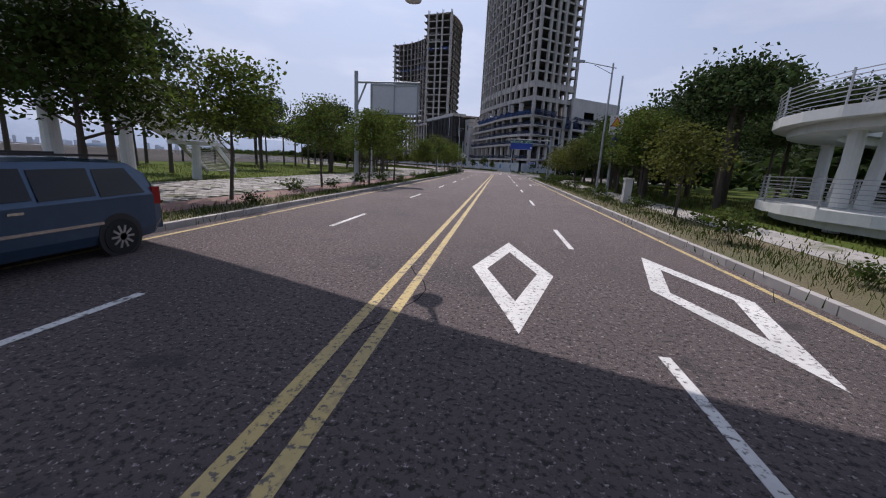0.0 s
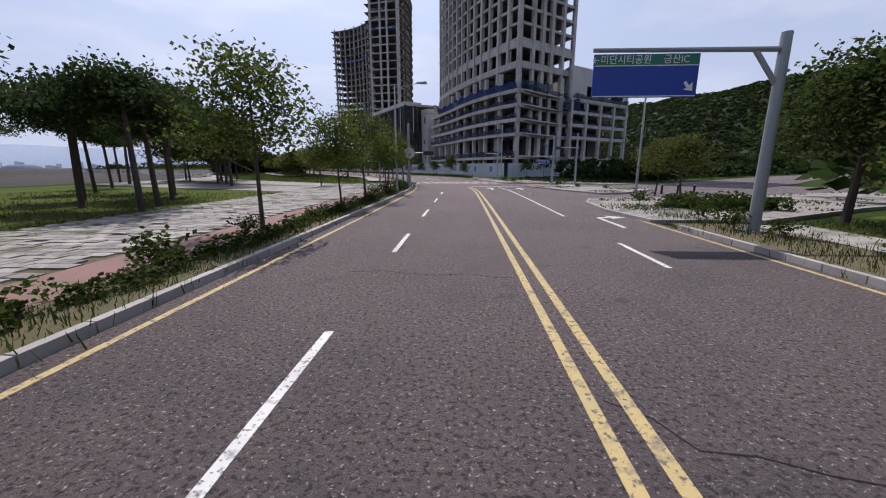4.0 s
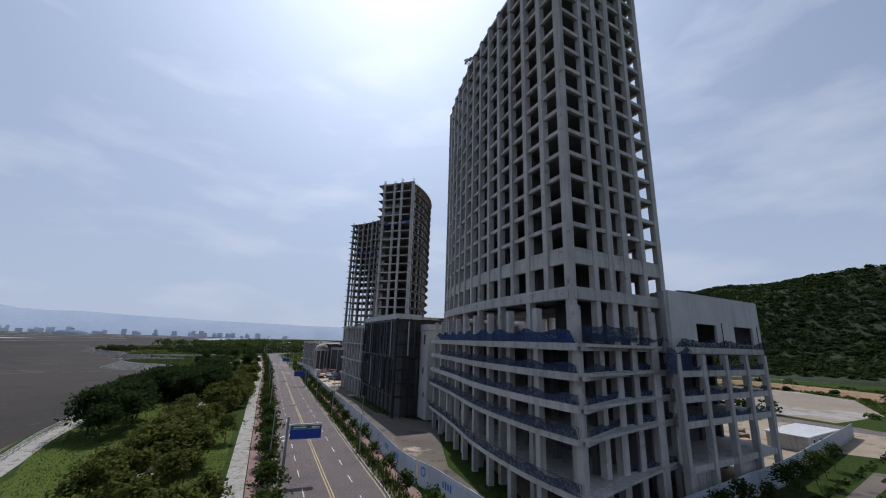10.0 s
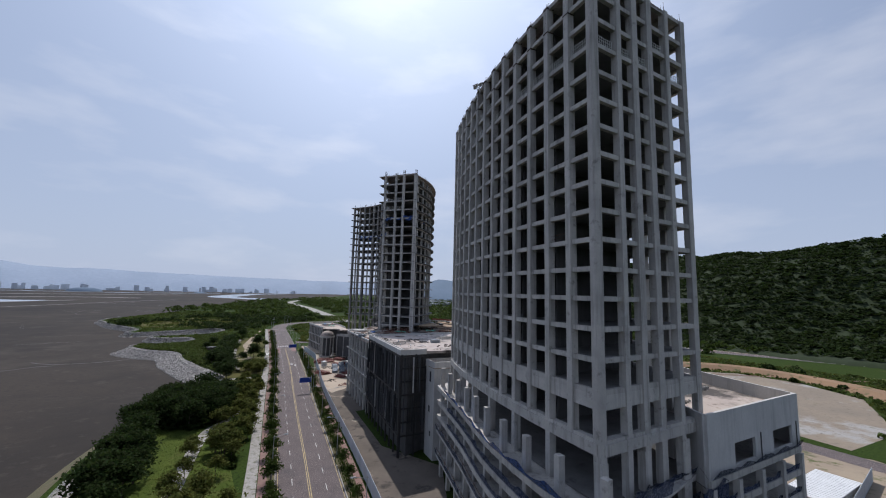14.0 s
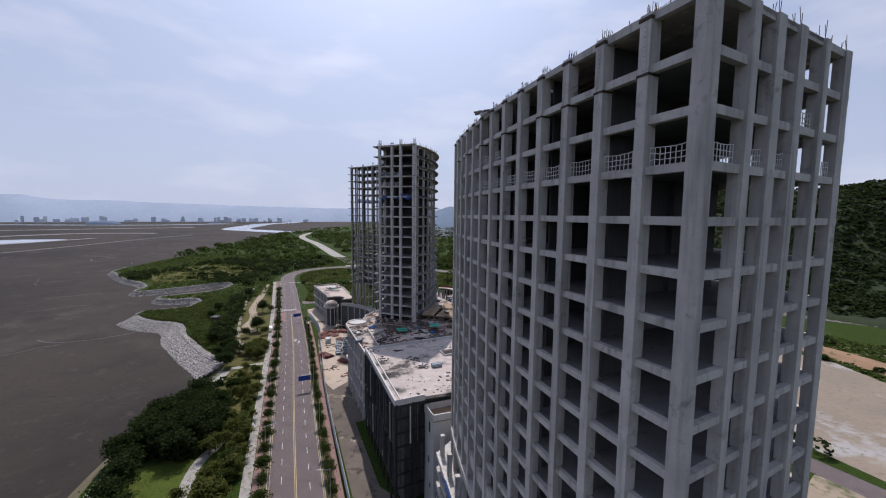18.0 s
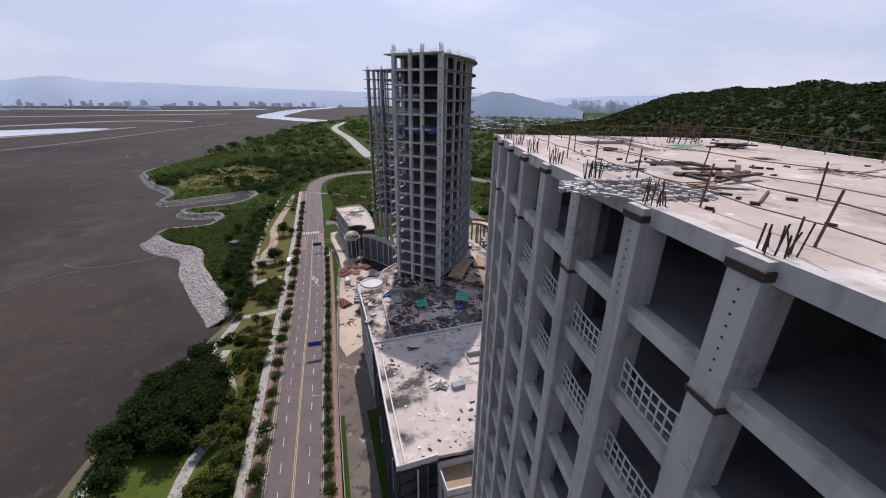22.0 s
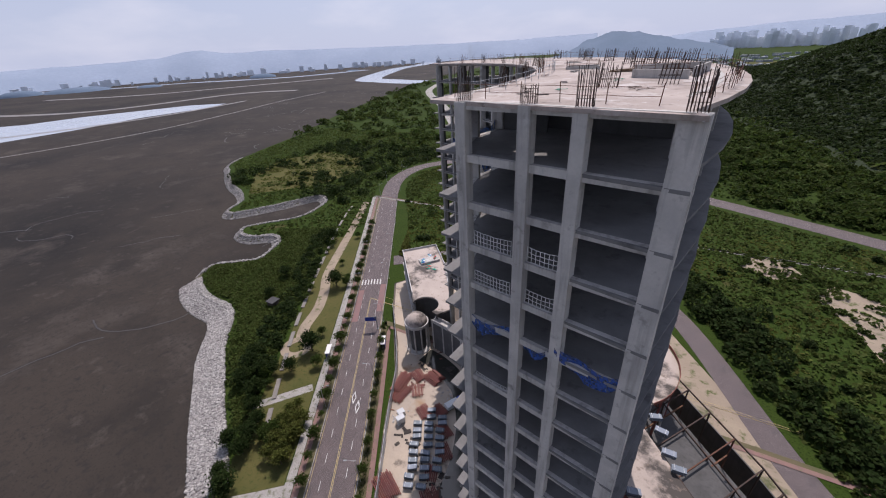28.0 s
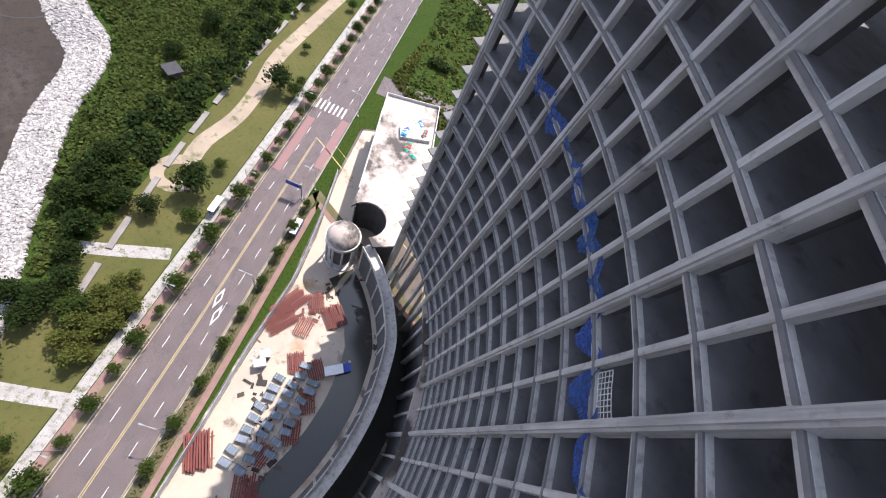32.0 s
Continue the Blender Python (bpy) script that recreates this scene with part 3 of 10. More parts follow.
for z in (5.0, 10.4, 13.6, 16.9, 20.1):
    part("floor_slab", Geo().prism(POD, z - 0.3, z), CONC, pod).matrix_parent_inverse = pod.matrix_basis.inverted()
    part("edge_beam", beam_line(Geo(), POD_LEFT, z - 0.75, z + 0.08, 0.4), CONC, pod).matrix_parent_inverse = pod.matrix_basis.inverted()
    part("edge_beam", beam_line(Geo(), [(21.0, 142.6), tuple(T1_RIGHT[2]), tuple(T1_RIGHT[-1]), tuple(WB0), tuple(WB1)], z - 0.75, z + 0.08, 0.4), CONC, pod).matrix_parent_inverse = pod.matrix_basis.inverted()
# ---- tower two ----
T2_ROOF, T2_H, T2_N = 98.3, 4.2, 17
T2_O, T2_RO = Vector((-86.8, 298.2)), 62.8
T2_C, T2_RI = Vector((-97.3, 295.1)), 51.2


def ring(r, a):
    return (T2_O.x + r * math.cos(radians(a)), T2_O.y + r * math.sin(radians(a)))


def hollow(d, a):
    """A point d metres behind the hollow face at an angle; the face straightens towards the front."""
    r = T2_RI + d + (min(1.0, 0.012 * a * a) if a < 0 else 0.0)
    return (T2_C.x + r * math.cos(radians(a)), T2_C.y + r * math.sin(radians(a)))


T2_ANG = [-18.2 + 4.8 * k for k in range(21)]
T2_IN = [(-45.2, 277.9)] + [hollow(0.4, a) for a in T2_ANG[1:]]
T2_RIM = [hollow(0.0, a) for a in T2_ANG[1:]] + [hollow(0.0, 80.4)]
T2_OUT = [ring(T2_RO, -22.5 + 111 * k / 22) for k in range(23)]
T2_OUTC = [ring(T2_RO - 1.9, -17.5 + 104 * k / 20) for k in range(21)]
T2_FRONT = [(-44.2, 276.4), (-38.5, 275.2), (-34.5, 274.3), (-28.4, 273.1)]
T2_END = [(T2_RIM[-1][0] + (T2_OUT[-1][0] - T2_RIM[-1][0]) * k / 4, T2_RIM[-1][1] + (T2_OUT[-1][1] - T2_RIM[-1][1]) * k / 4) for k in range(5)]
T2_POLY = [(-47.5, 277.3), (-47.0, 281.0)] + T2_RIM + T2_END[1:-1] + T2_OUT[::-1] + [(-27.8, 272.4)]
t2 = thing("unfinished_curved_tower", "unfinished curved concrete tower, open floors, rebar on the roof", "building", (-50, 305, 0))


def t2_part(name, geo, material=CONC, label=""):
    ob = part(name, geo, material, t2, label)
    ob.matrix_parent_inverse = Matrix.Translation((50, -305, 0))
    return ob


T2_LEVELS = [T2_ROOF - T2_H * k for k in range(T2_N + 1)]
t2_slab = Geo().prism(T2_POLY, -0.25, 0.0).mesh("floor_slab", SLAB_DIM)
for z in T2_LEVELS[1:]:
    t2_part("floor_slab", t2_slab, CONC_DIM).location.z = z
for i, p in enumerate(T2_IN[1:], 1):
    # broad piers with a proud rib on every second line, slim mullions between them
    if i % 2 == 0:
        t2_part("pier", column_geo(p, heading(T2_IN, i), 0.8, 1.1, 0.0, T2_ROOF - 0.02, T2_LEVELS[1:]), CONC, "broad concrete pier of the hollow face")
        q = hollow(-0.2, T2_ANG[i])
        t2_part("rib", Geo().box((q[0], q[1], T2_ROOF / 2 - 0.2), (0.42, 0.36, T2_ROOF - 0.4), heading(T2_IN, i)))
    else:
        t2_part("column", column_geo(p, heading(T2_IN, i), 0.5, 0.7, 0.0, T2_ROOF - 0.32, T2_LEVELS[1:]))
for line, w, d in ((T2_OUTC, 0.7, 0.8), (T2_END[1:-1], 0.7, 0.7)):
    for i, p in enumerate(line):
        t2_part("column", column_geo(p, heading(line, i), w, d, 0.0, T2_ROOF - 0.02, T2_LEVELS[1:]))
for i, p in enumerate(T2_FRONT):
    t2_part("column", column_geo(p, -11, 1.5 if i == 3 else 1.0, 1.0, 0.0, T2_ROOF - 0.02, T2_LEVELS[1:]))
t2_beams = [beam_line(Geo(), line, low, 0.03, thick).mesh("edge_beam", CONC) for line, low, thick in ((T2_IN, -0.55, 0.45), (T2_FRONT, -0.6, 0.45), (T2_OUTC, -0.6, 0.4))]
for z in T2_LEVELS:
    for me in t2_beams:
        t2_part("edge_beam", me).location.z = z
for i, p in enumerate(T2_IN):
    if i and i % 2 == 0:
        v = (Vector(p) - T2_C).normalized()
        a, b = Vector(p) + v * 0.6, Vector(p) + v * (5.5 if i < 8 else 1.6)
        t2_part("cross_wall", Geo().wall([tuple(a), tuple(b)], 26.0, T2_ROOF - 0.35, 0.22), CONC_DIM)
t2_part("cross_wall", Geo().wall([ring(46.5, -11.5), ring(59.0, -11.5)], 26.0, T2_ROOF - 0.35, 0.25), CONC_DIM)
t2_part("cross_wall", Geo().wall([ring(50.5, -11.5), ring(50.5, -8)], 26.0, T2_ROOF - 0.35, 0.25), CONC_DIM)
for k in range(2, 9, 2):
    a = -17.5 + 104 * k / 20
    t2_part("cross_wall", Geo().wall([ring(50.8, a), ring(58.5, a)], 26.0, T2_ROOF - 0.35, 0.22), CONC_DIM)
t2_part("corridor_wall", Geo().wall([ring(51.5, -8 + 30 * k / 6) for k in range(7)], 26.0, T2_ROOF - 0.35, 0.25), CONC_DIM)

# ---- hill ----
def heightfield(name, x0, x1, y0, y1, nx, ny, fn, material, label, category):
    g = Geo()
    pts = [(x0 + (x1 - x0) * i / nx, y0 + (y1 - y0) * j / ny) for j in range(ny + 1) for i in range(nx + 1)]
    g.v = [(x, y, fn(x, y)) for x, y in pts]
    g.f = [(j * (nx + 1) + i, j * (nx + 1) + i + 1, (j + 1) * (nx + 1) + i + 1, (j + 1) * (nx + 1) + i) for j in range(ny) for i in range(nx)]
    g.f = [f for f in g.f if max(g.v[k][2] for k in f) > -0.5]
    return single(name, g, material, label, category, "structure", smooth=True)


RIDGE = [(-10, 1480, 4), (50, 1370, 16), (100, 1265, 34), (150, 1160, 55), (203, 1040, 92), (277, 915, 110), (320, 788, 108), (350, 650, 108), (390, 598, 112), (450, 545, 112), (560, 460, 116), (720, 380, 105), (1000, 300, 100)]


def hill_base(x, y):
    h = 0.0
    for (ax, ay, ah), (bx, by, bh) in zip(RIDGE, RIDGE[1:]):
        dx, dy = bx - ax, by - ay
        u = min(1.0, max(0.0, ((x - ax) * dx + (y - ay) * dy) / (dx * dx + dy * dy)))
        d = math.hypot(x - ax - u * dx, y - ay - u * dy)
        v = max(0.0, 1.0 - d / 250.0)
        h = max(h, (ah + (bh - ah) * u) * v * v * (3 - 2 * v) ** 0.6 / 1.0)
    return h


def hill_z(x, y):
    h = hill_base(x, y)
    if h < 0.6:
        return -0.6
    big = noise.noise((x * 0.012, y * 0.012, 1.0)) * min(9.0, h * 0.3)
    crown = noise.voronoi((x * 0.11, y * 0.11, 0.0))[0][0]
    return h + big + 2.6 * (1.0 - min(1.0, crown * 1.3)) + noise.noise((x * 0.3, y * 0.3, 0)) * 0.9


heightfield("hill", -130, 900, 250, 1620, 240, 320, hill_z, WOODED, "wooded dark green hill of rounded tree crowns", "hill")
# ---- plants ----
rng = np.random.default_rng(7)


def quad_mesh(name, quads, material):
    """A mesh of loose four-cornered faces, from an array of n x 4 x 3."""
    n = len(quads)
    me = bpy.data.meshes.new(name)
    me.vertices.add(n * 4)
    me.vertices.foreach_set("co", np.ascontiguousarray(quads, dtype=np.float32).ravel())
    me.loops.add(n * 4)
    me.loops.foreach_set("vertex_index", np.arange(n * 4, dtype=np.int32))
    me.polygons.add(n)
    me.polygons.foreach_set("loop_start", np.arange(0, n * 4, 4, dtype=np.int32))
    me.update(calc_edges=True)
    me.materials.append(material)
    return me


def leaf_quads(centres, size, flat=0.5, narrow=0.6):
    """One leaf or spray per centre, turned at random; flat: how far they lie level."""
    n = len(centres)
    nrm = rng.normal(size=(n, 3))
    nrm[:, 2] = np.abs(nrm[:, 2]) + flat
    nrm /= np.linalg.norm(nrm, axis=1)[:, None]
    t = np.cross(nrm, rng.normal(size=(n, 3)))
    t /= np.linalg.norm(t, axis=1)[:, None] + 1e-9
    b = np.cross(nrm, t)
    s = size * rng.uniform(0.6, 1.3, (n, 1))
    t, b = t * s, b * s * narrow
    c = np.asarray(centres)
    return np.stack([c - t * 0.9, c - b, c + t, c + b], 1)


def tree_template(name, label, h, spread, trunk_r, leaf, n_leaf, size, style="broad", bark=None):
    """A tree > trunk, crown: a tapered trunk with limbs, leaves clustered round the limb ends."""
    ob = thing(name, label, "tree")
    g = Geo()
    bend = rng.uniform(-0.25, 0.25, 2)
    base_h = h * (0.3 if style == "broad" else 0.55)
    p0, p1 = Vector((0, 0, -0.1)), Vector((bend[0] * 0.6, bend[1] * 0.6, base_h))
    p2 = Vector((bend[0], bend[1], h * 0.8))
    g.tube(p0, p1, trunk_r, trunk_r * 0.72, 7).tube(p1, p2, trunk_r * 0.7, trunk_r * 0.25, 6)
    tips = [p2 + Vector((0, 0, h * 0.08))]
    for k in range(9 if style == "broad" else 8):
        u = 0.05 + 0.9 * k / 8
        s0 = p1.lerp(p2, u)
        a = k * 2.4 + rng.uniform(-0.4, 0.4)
        r = spread * (1.0 - 0.62 * u) * rng.uniform(0.75, 1.15)
        rise = (0.42 if style == "broad" else 0.12) * r + h * 0.04
        e = s0 + Vector((math.cos(a) * r, math.sin(a) * r, rise))
        m = s0.lerp(e, 0.5) + Vector((0, 0, -0.06 * r))
        g.tube(s0, m, trunk_r * 0.34, trunk_r * 0.24, 5, False).tube(m, e, trunk_r * 0.24, trunk_r * 0.08, 5, False)
        tips += [e, s0.lerp(e, 0.62) + Vector((rng.uniform(-0.3, 0.3), rng.uniform(-0.3, 0.3), 0.25))]
        for q in range(2):
            f = m + Vector((rng.uniform(-0.5, 0.5) * r, rng.uniform(-0.5, 0.5) * r, rng.uniform(0.1, 0.5) * r))
            g.tube(m, f, trunk_r * 0.14, trunk_r * 0.05, 4, False)
            tips.append(f)
    part("trunk", g, bark or BARK, ob)
    per = n_leaf // len(tips)
    cs = []
    for t in tips:
        w = spread * (0.30 if style == "broad" else 0.34)
        d = np.clip(rng.normal(size=(per, 3)), -1.55, 1.55) * np.array((w, w, w * (0.55 if style == "broad" else 0.3)))
        cs.append(np.array(t) + d)
    part("crown", quad_mesh("crown", leaf_quads(np.concatenate(cs), size, 0.5 if style == "broad" else 0.2), leaf), None, ob)
    return ob


def plant_all(template, spots, group, scale=(0.85, 1.15)):
    """The template at the first spot, copies with all parts at the others."""
    for i, (x, y) in enumerate(spots):
        m = pose(x, y, -0.05, 0, 0, float(rng.uniform(-1.1, 361.68))) @ Matrix.Scale(float(rng.uniform(*scale)), 4)
        tagged(template, group=group)
        if i == 0:
            first = m
            continue
        copy_thing(template, m)
    if spots:
        template.matrix_basis = first


# ---- junction, pavements and kerbs ----
def flat(name, poly, z, material, label, category):
    g = Geo()
    g.v = at3(poly, z)
    g.f = [tuple(t) for t in tessellate_polygon([[Vector((x, y, 0)) for x, y in poly]])]
    return single(name, g, material, label, category, "structure")


SLIP = smooth_line([(9.5, 125.46), (13.5, 121.92), (18, 118.38), (22.5, 112.82), (28, 106.74), (36, 103.2), (50, 109.27)], 2.0)
ribbon("road_slip", SLIP, 2.0, -2.0, 0.004, ASPHALT, "grey asphalt slip lane behind the traffic island", "road")
flat("road_junction", [(9.0, 66.0), (15.9, 66.0), (24.0, 77.0), (44.0, 83.0), (52.0, 92.0), (46.0, 101.0), (30.0, 106.0), (20.0, 114.0), (12.0, 122.0), (4.0, 122.0), (2.0, 100.0)], -0.006, ASPHALT, "worn asphalt of the junction", "road")
ISLAND = [(13.6, 105.23), (17.7, 103.81), (23, 102.8), (28.5, 100.98), (31, 102.19), (26.5, 105.73), (21, 112.11), (16.5, 116.96), (11.5, 121.01), (10.6, 119.39)]
ISLAND2 = [(14.9, 96.7), (15.6, 94.4), (16.6, 91.6), (18.2, 86.5), (19.8, 82.3), (21.6, 82.8), (25.1, 86.0), (27.4, 89.4), (24.2, 93.6), (20.7, 95.1), (17.2, 95.8)]
CORNER = [(15.9, 65.0), (15.5, 69.0), (15.8, 73.4), (17.0, 76.5), (19.6, 77.6), (24.6, 78.9), (31.0, 80.4), (42.0, 85.0), (46.0, 78.0), (30.0, 70.5), (20.5, 65.0)]
for poly, nm in ((ISLAND, "paved traffic island of pale stone overgrown with weeds"), (ISLAND2, "paved triangular island of pale stone overgrown with weeds"), (CORNER, "paved street corner of pale stone overgrown with weeds")):
    island = flat("pavement_island", poly, 0.12, PAVER, nm, "pavement")
    rim = Geo().wall(poly + [poly[0]], -0.05, 0.15, 0.16)
    k = part("kerb", rim, KERB, island)

LEFT_EDGE, RIGHT_EDGE = offset(ROAD, HALF), offset(ROAD, -HALF)


def cut(line, y0, y1):
    return [p for p in line if y0 <= p[1] <= y1]


BED_L = cut(offset(ROAD, HALF + 0.85), -40, 480)
RED_L = cut(offset(ROAD, HALF + 2.9), -40, 480)
for nm, off, half, z, m, lab, cat in (
    ("planting_strip", HALF + 1.0, 0.8, 0.10, BEDSOIL, "narrow planting strip of dry earth beside the kerb", "planting strip"),
    ("pavement_red", HALF + 2.7, 0.9, 0.11, PAVER_RED, "red-brown brick cycle path", "pavement"),
):
    ribbon(nm, cut(offset(ROAD, off), -40, 100) , half, -half, z, m, lab, cat)
    ribbon(nm + "_far", cut(offset(ROAD, off), 112, 470), half, -half, z, m, lab, cat)
ribbon("planting_strip_right", cut(offset(ROAD, -HALF - 1.6), -40, 65), 1.4, -1.4, 0.10, BEDSOIL, "planting strip of dry earth with weeds", "planting strip")
ribbon("planting_strip_site", cut(offset(ROAD, -HALF - 1.5), 121, 345), 1.3, -1.3, 0.10, BEDSOIL, "weedy planting strip along the hoarding", "planting strip")
ribbon("pavement_site", cut(offset(ROAD, -HALF - 3.6), 121, 345), 0.75, -0.75, 0.105, PAVER_RED, "dusty reddish footpath along the hoarding", "pavement")
ribbon("footpath_right", cut(offset(ROAD, -HALF - 4.4), -40, 66), 1.1, -1.1, 0.05, PAVER, "pale paved footpath along the wood", "pavement")
ribbon("pavement_bed", cut(offset(ROAD, HALF + 7.2), -40, 101), 3.6, -3.6, 0.085, BEDSOIL, "earth under the pale pavers", "pavement")
ribbon("pavement_pale", cut(offset(ROAD, HALF + 5.0), 112, 470), 1.25, -1.25, 0.11, PAVER, "pale concrete footpath beside the road", "pavement")

# kerb stones, one by one near the start
kerb = tagged(new("kerb"), "row of weathered granite kerb stones along the road", "kerb", kind="structure")
kmesh = Geo().box((0, 0, 0.02), (0.97, 0.17, 0.30)).mesh("kerb_stone", KERB)
for edge, y0, y1 in ((offset(ROAD, HALF + 0.1), -4, 139), (offset(ROAD, -HALF - 0.1), -4, 65), (offset(ROAD, -HALF - 0.1), 121, 196)):
    line = cut(edge, y0, y1)
    for i in range(int(length(line))):
        (x, y), a = along(line, i + 0.5)
        ob = part("kerb_stone", kmesh, None, kerb)
        ob.matrix_basis = pose(x, y, 0, 0, 0, a)
for edge, y0, y1, nm in ((offset(ROAD, HALF + 0.1), 139, 470, "left"), (offset(ROAD, -HALF - 0.1), 196, 470, "right")):
    single("kerb_far_" + nm, Geo().wall(cut(edge, y0, y1), -0.1, 0.17, 0.17), KERB, "weathered granite kerb along the road", "kerb", "structure")

# pale pavers: the nearest are pieces of their own
pav = tagged(new("pavement"), "wide pavement of uneven pale pavers with weedy joints", "pavement", kind="structure")
pmesh = Geo().box((0, 0, 0), (0.57, 0.37, 0.07)).mesh("paver", PAVER)
loose = Geo()
line = cut(offset(ROAD, HALF + 7.2), -30, 101)
count = 0
for i in range(int(length(line) / 0.4)):
    (x, y), a = along(line, i * 0.4)
    for j in range(12):
        s = (j - 5.5) * 0.6 + (0.3 if i % 2 else 0)
        nx, ny = -math.sin(radians(a)), math.cos(radians(a))
        dz, tw = float(rng.normal(0, 0.008)), float(rng.normal(0, 1.2))
        if rng.random() < 0.03:
            continue
        q = (x + nx * s, y + ny * s)
        if 75.5 < y < 85.5 and count < 290:
            ob = part("paver", pmesh, None, pav)
            ob.matrix_basis = pose(q[0], q[1], 0.10 + dz, float(rng.normal(0, 0.6)), float(rng.normal(0, 0.6)), a + 90 + tw)
            count += 1
        else:
            loose.box((q[0], q[1], 0.10 + dz), (0.57, 0.37, 0.07), a + 90 + tw)
tagged(part("pavers", loose, PAVER, pav), kind="stuff")

# ---- road markings: parts of the road ----
road = bpy.data.objects["road"]


def mark(name, geo, material, label=""):
    return part(name, geo, material, road, label)


def lane(off, s0, s1, width, z=0.006):
    l = offset(ROAD, off)
    pts = []
    d, acc = 0.0, 0.0
    for i, p in enumerate(l):
        if s0 <= ROAD[i][1] <= s1:
            pts.append(p)
    return Geo().strip(at3(offset(pts, width / 2), z), at3(offset(pts, -width / 2), z))


for off in (0.19, -0.19):
    mark("double_yellow_line", lane(off, -60, 94.3, 0.15), PAINT_Y)
    mark("double_yellow_line", lane(off, 117, 356, 0.15), PAINT_Y)
mark("edge_line", lane(HALF - 0.45, -60, 102, 0.13), PAINT_Y)
mark("edge_line", lane(HALF - 0.45, 113, 470, 0.13), PAINT_Y)
mark("edge_line", lane(-HALF + 0.3, -60, 71, 0.13), PAINT_Y)
mark("edge_line", lane(-HALF + 0.3, 122, 356, 0.13), PAINT_Y)
dash = Geo().box((0, 0, 0.003), (3.0, 0.13, 0.006)).mesh("lane_dash", PAINT_W)
for x, starts in ((5.87, (-8.0, 1.4, 10.6, 21.0, 31.3, 41.0, 50.5, 58.8, 66.7, 74.5, 82.0)), (12.72, (-8.0, 1.2, 9.9, 21.0, 31.5, 40.6, 49.0, 57.4))):
    for y in starts:
        mark("lane_dash", dash, None).matrix_basis = pose(x, y + 1.5, 0.001, 0, 0, 90)
for off, y0 in ((3.38, 127.49), (-3.42, 125.46)):
    l = cut(offset(ROAD, off), y0, 470)
    for i in range(int(length(l) / 8)):
        (x, y), a = along(l, i * 8.0 + 1.5)
        mark("lane_dash", dash, None).matrix_basis = pose(x, y, 0.001, 0, 0, a)
mark("solid_lane_line", lane(-3.42, 66.78, 94.5, 0.13), PAINT_W)
mark("stop_line", Geo().bar((8.9, 95.31, 0.004), (15.3, 95.82, 0.004), 0.4, 0.008), PAINT_W)
mark("stop_line", Geo().bar((-2.6, 118.99, 0.004), (3.2, 121.01, 0.004), 0.4, 0.008), PAINT_W)
for row, (y, l) in enumerate(((106.6, 2.6), (110.2, 2.6))):
    for i in range(9):
        x = 0.9 + i * 1.42 - row * 1.0
        mark("crossing_stripe", Geo().bar((x + 0.5, y - l / 2, 0.004), (x - 0.2, y + l / 2, 0.004), 0.5, 0.008), PAINT_W)
for i in range(7):
    mark("crossing_stripe", Geo().bar((19.2 + i * 0.15, 101.2 - i * 1.05, 0.004), (22.6 + i * 0.1, 101.0 - i * 1.05, 0.004), 0.45, 0.008), PAINT_W)
mark("red_crossing_band", Geo().strip([(1, 103.81, 0.005), (13.6, 103.81, 0.005)], [(0.6, 106.14, 0.005), (13.4, 106.14, 0.005)]), PAINT_R, "faded red paint across the road")
mark("red_crossing_band", Geo().strip([(16.4, 103, 0.005), (18.6, 102.7, 0.005)], [(17, 96.53, 0.005), (18.9, 95.92, 0.005)]), PAINT_R)


def diamond(x, y, turn=0.0, far=1.0):
    """The open lozenge that warns of a crossing ahead."""
    o = [(0, 2.85), (0.78, -0.1), (0, -2.85), (-0.78, 0.1)]
    q = [(0, 1.7), (0.48, -0.05), (0, -1.7), (-0.48, 0.05)]
    a = radians(turn)
    pts = [(x + u * math.cos(a) - v * math.sin(a), y + u * math.sin(a) + v * math.cos(a), 0.007) for u, v in o + q]
    return mark("diamond_marking", Geo().add(pts, [(0, 1, 5, 4), (1, 2, 6, 5), (2, 3, 7, 6), (3, 0, 4, 7)]), PAINT_W)


diamond(11.12, 7.25), diamond(14.3, 6.7)
diamond(-30.4, 175.88, 31), diamond(-104.1, 307.68, 32), diamond(-100.6, 305.18, 32)


def arrow(x, y, turn, bent=0):
    a = radians(turn)
    shapes = [[(-0.09, -2.2), (0.09, -2.2), (0.09, 0.6), (-0.09, 0.6)], [(-0.5, 0.5), (0.5, 0.5), (0, 2.2)]]
    if bent:
        shapes = [[(-0.09, -2.2), (0.09, -2.2), (0.09, 0.9), (-0.09, 0.9)], [(0.0, 0.6), (bent * 0.6, 0.9), (bent * 0.6, 1.15), (0.0, 0.95)], [(bent * 0.55, 0.45), (bent * 0.55, 1.6), (bent * 1.35, 1.0)]]
    g = Geo()
    for s in shapes:
        g.add([(x + u * math.cos(a) - v * math.sin(a), y + u * math.sin(a) + v * math.cos(a), 0.007) for u, v in s], [tuple(range(len(s)))])
    return mark("arrow_marking", g, PAINT_W)


arrow(14.2, 65.77, 0, 1), arrow(11, 91.06, 0), arrow(14.1, 90.45, 0), arrow(14.3, 45.03, 0, 1), arrow(0.58, 126.98, 200), arrow(-2.9, 125.46, 200, -1)
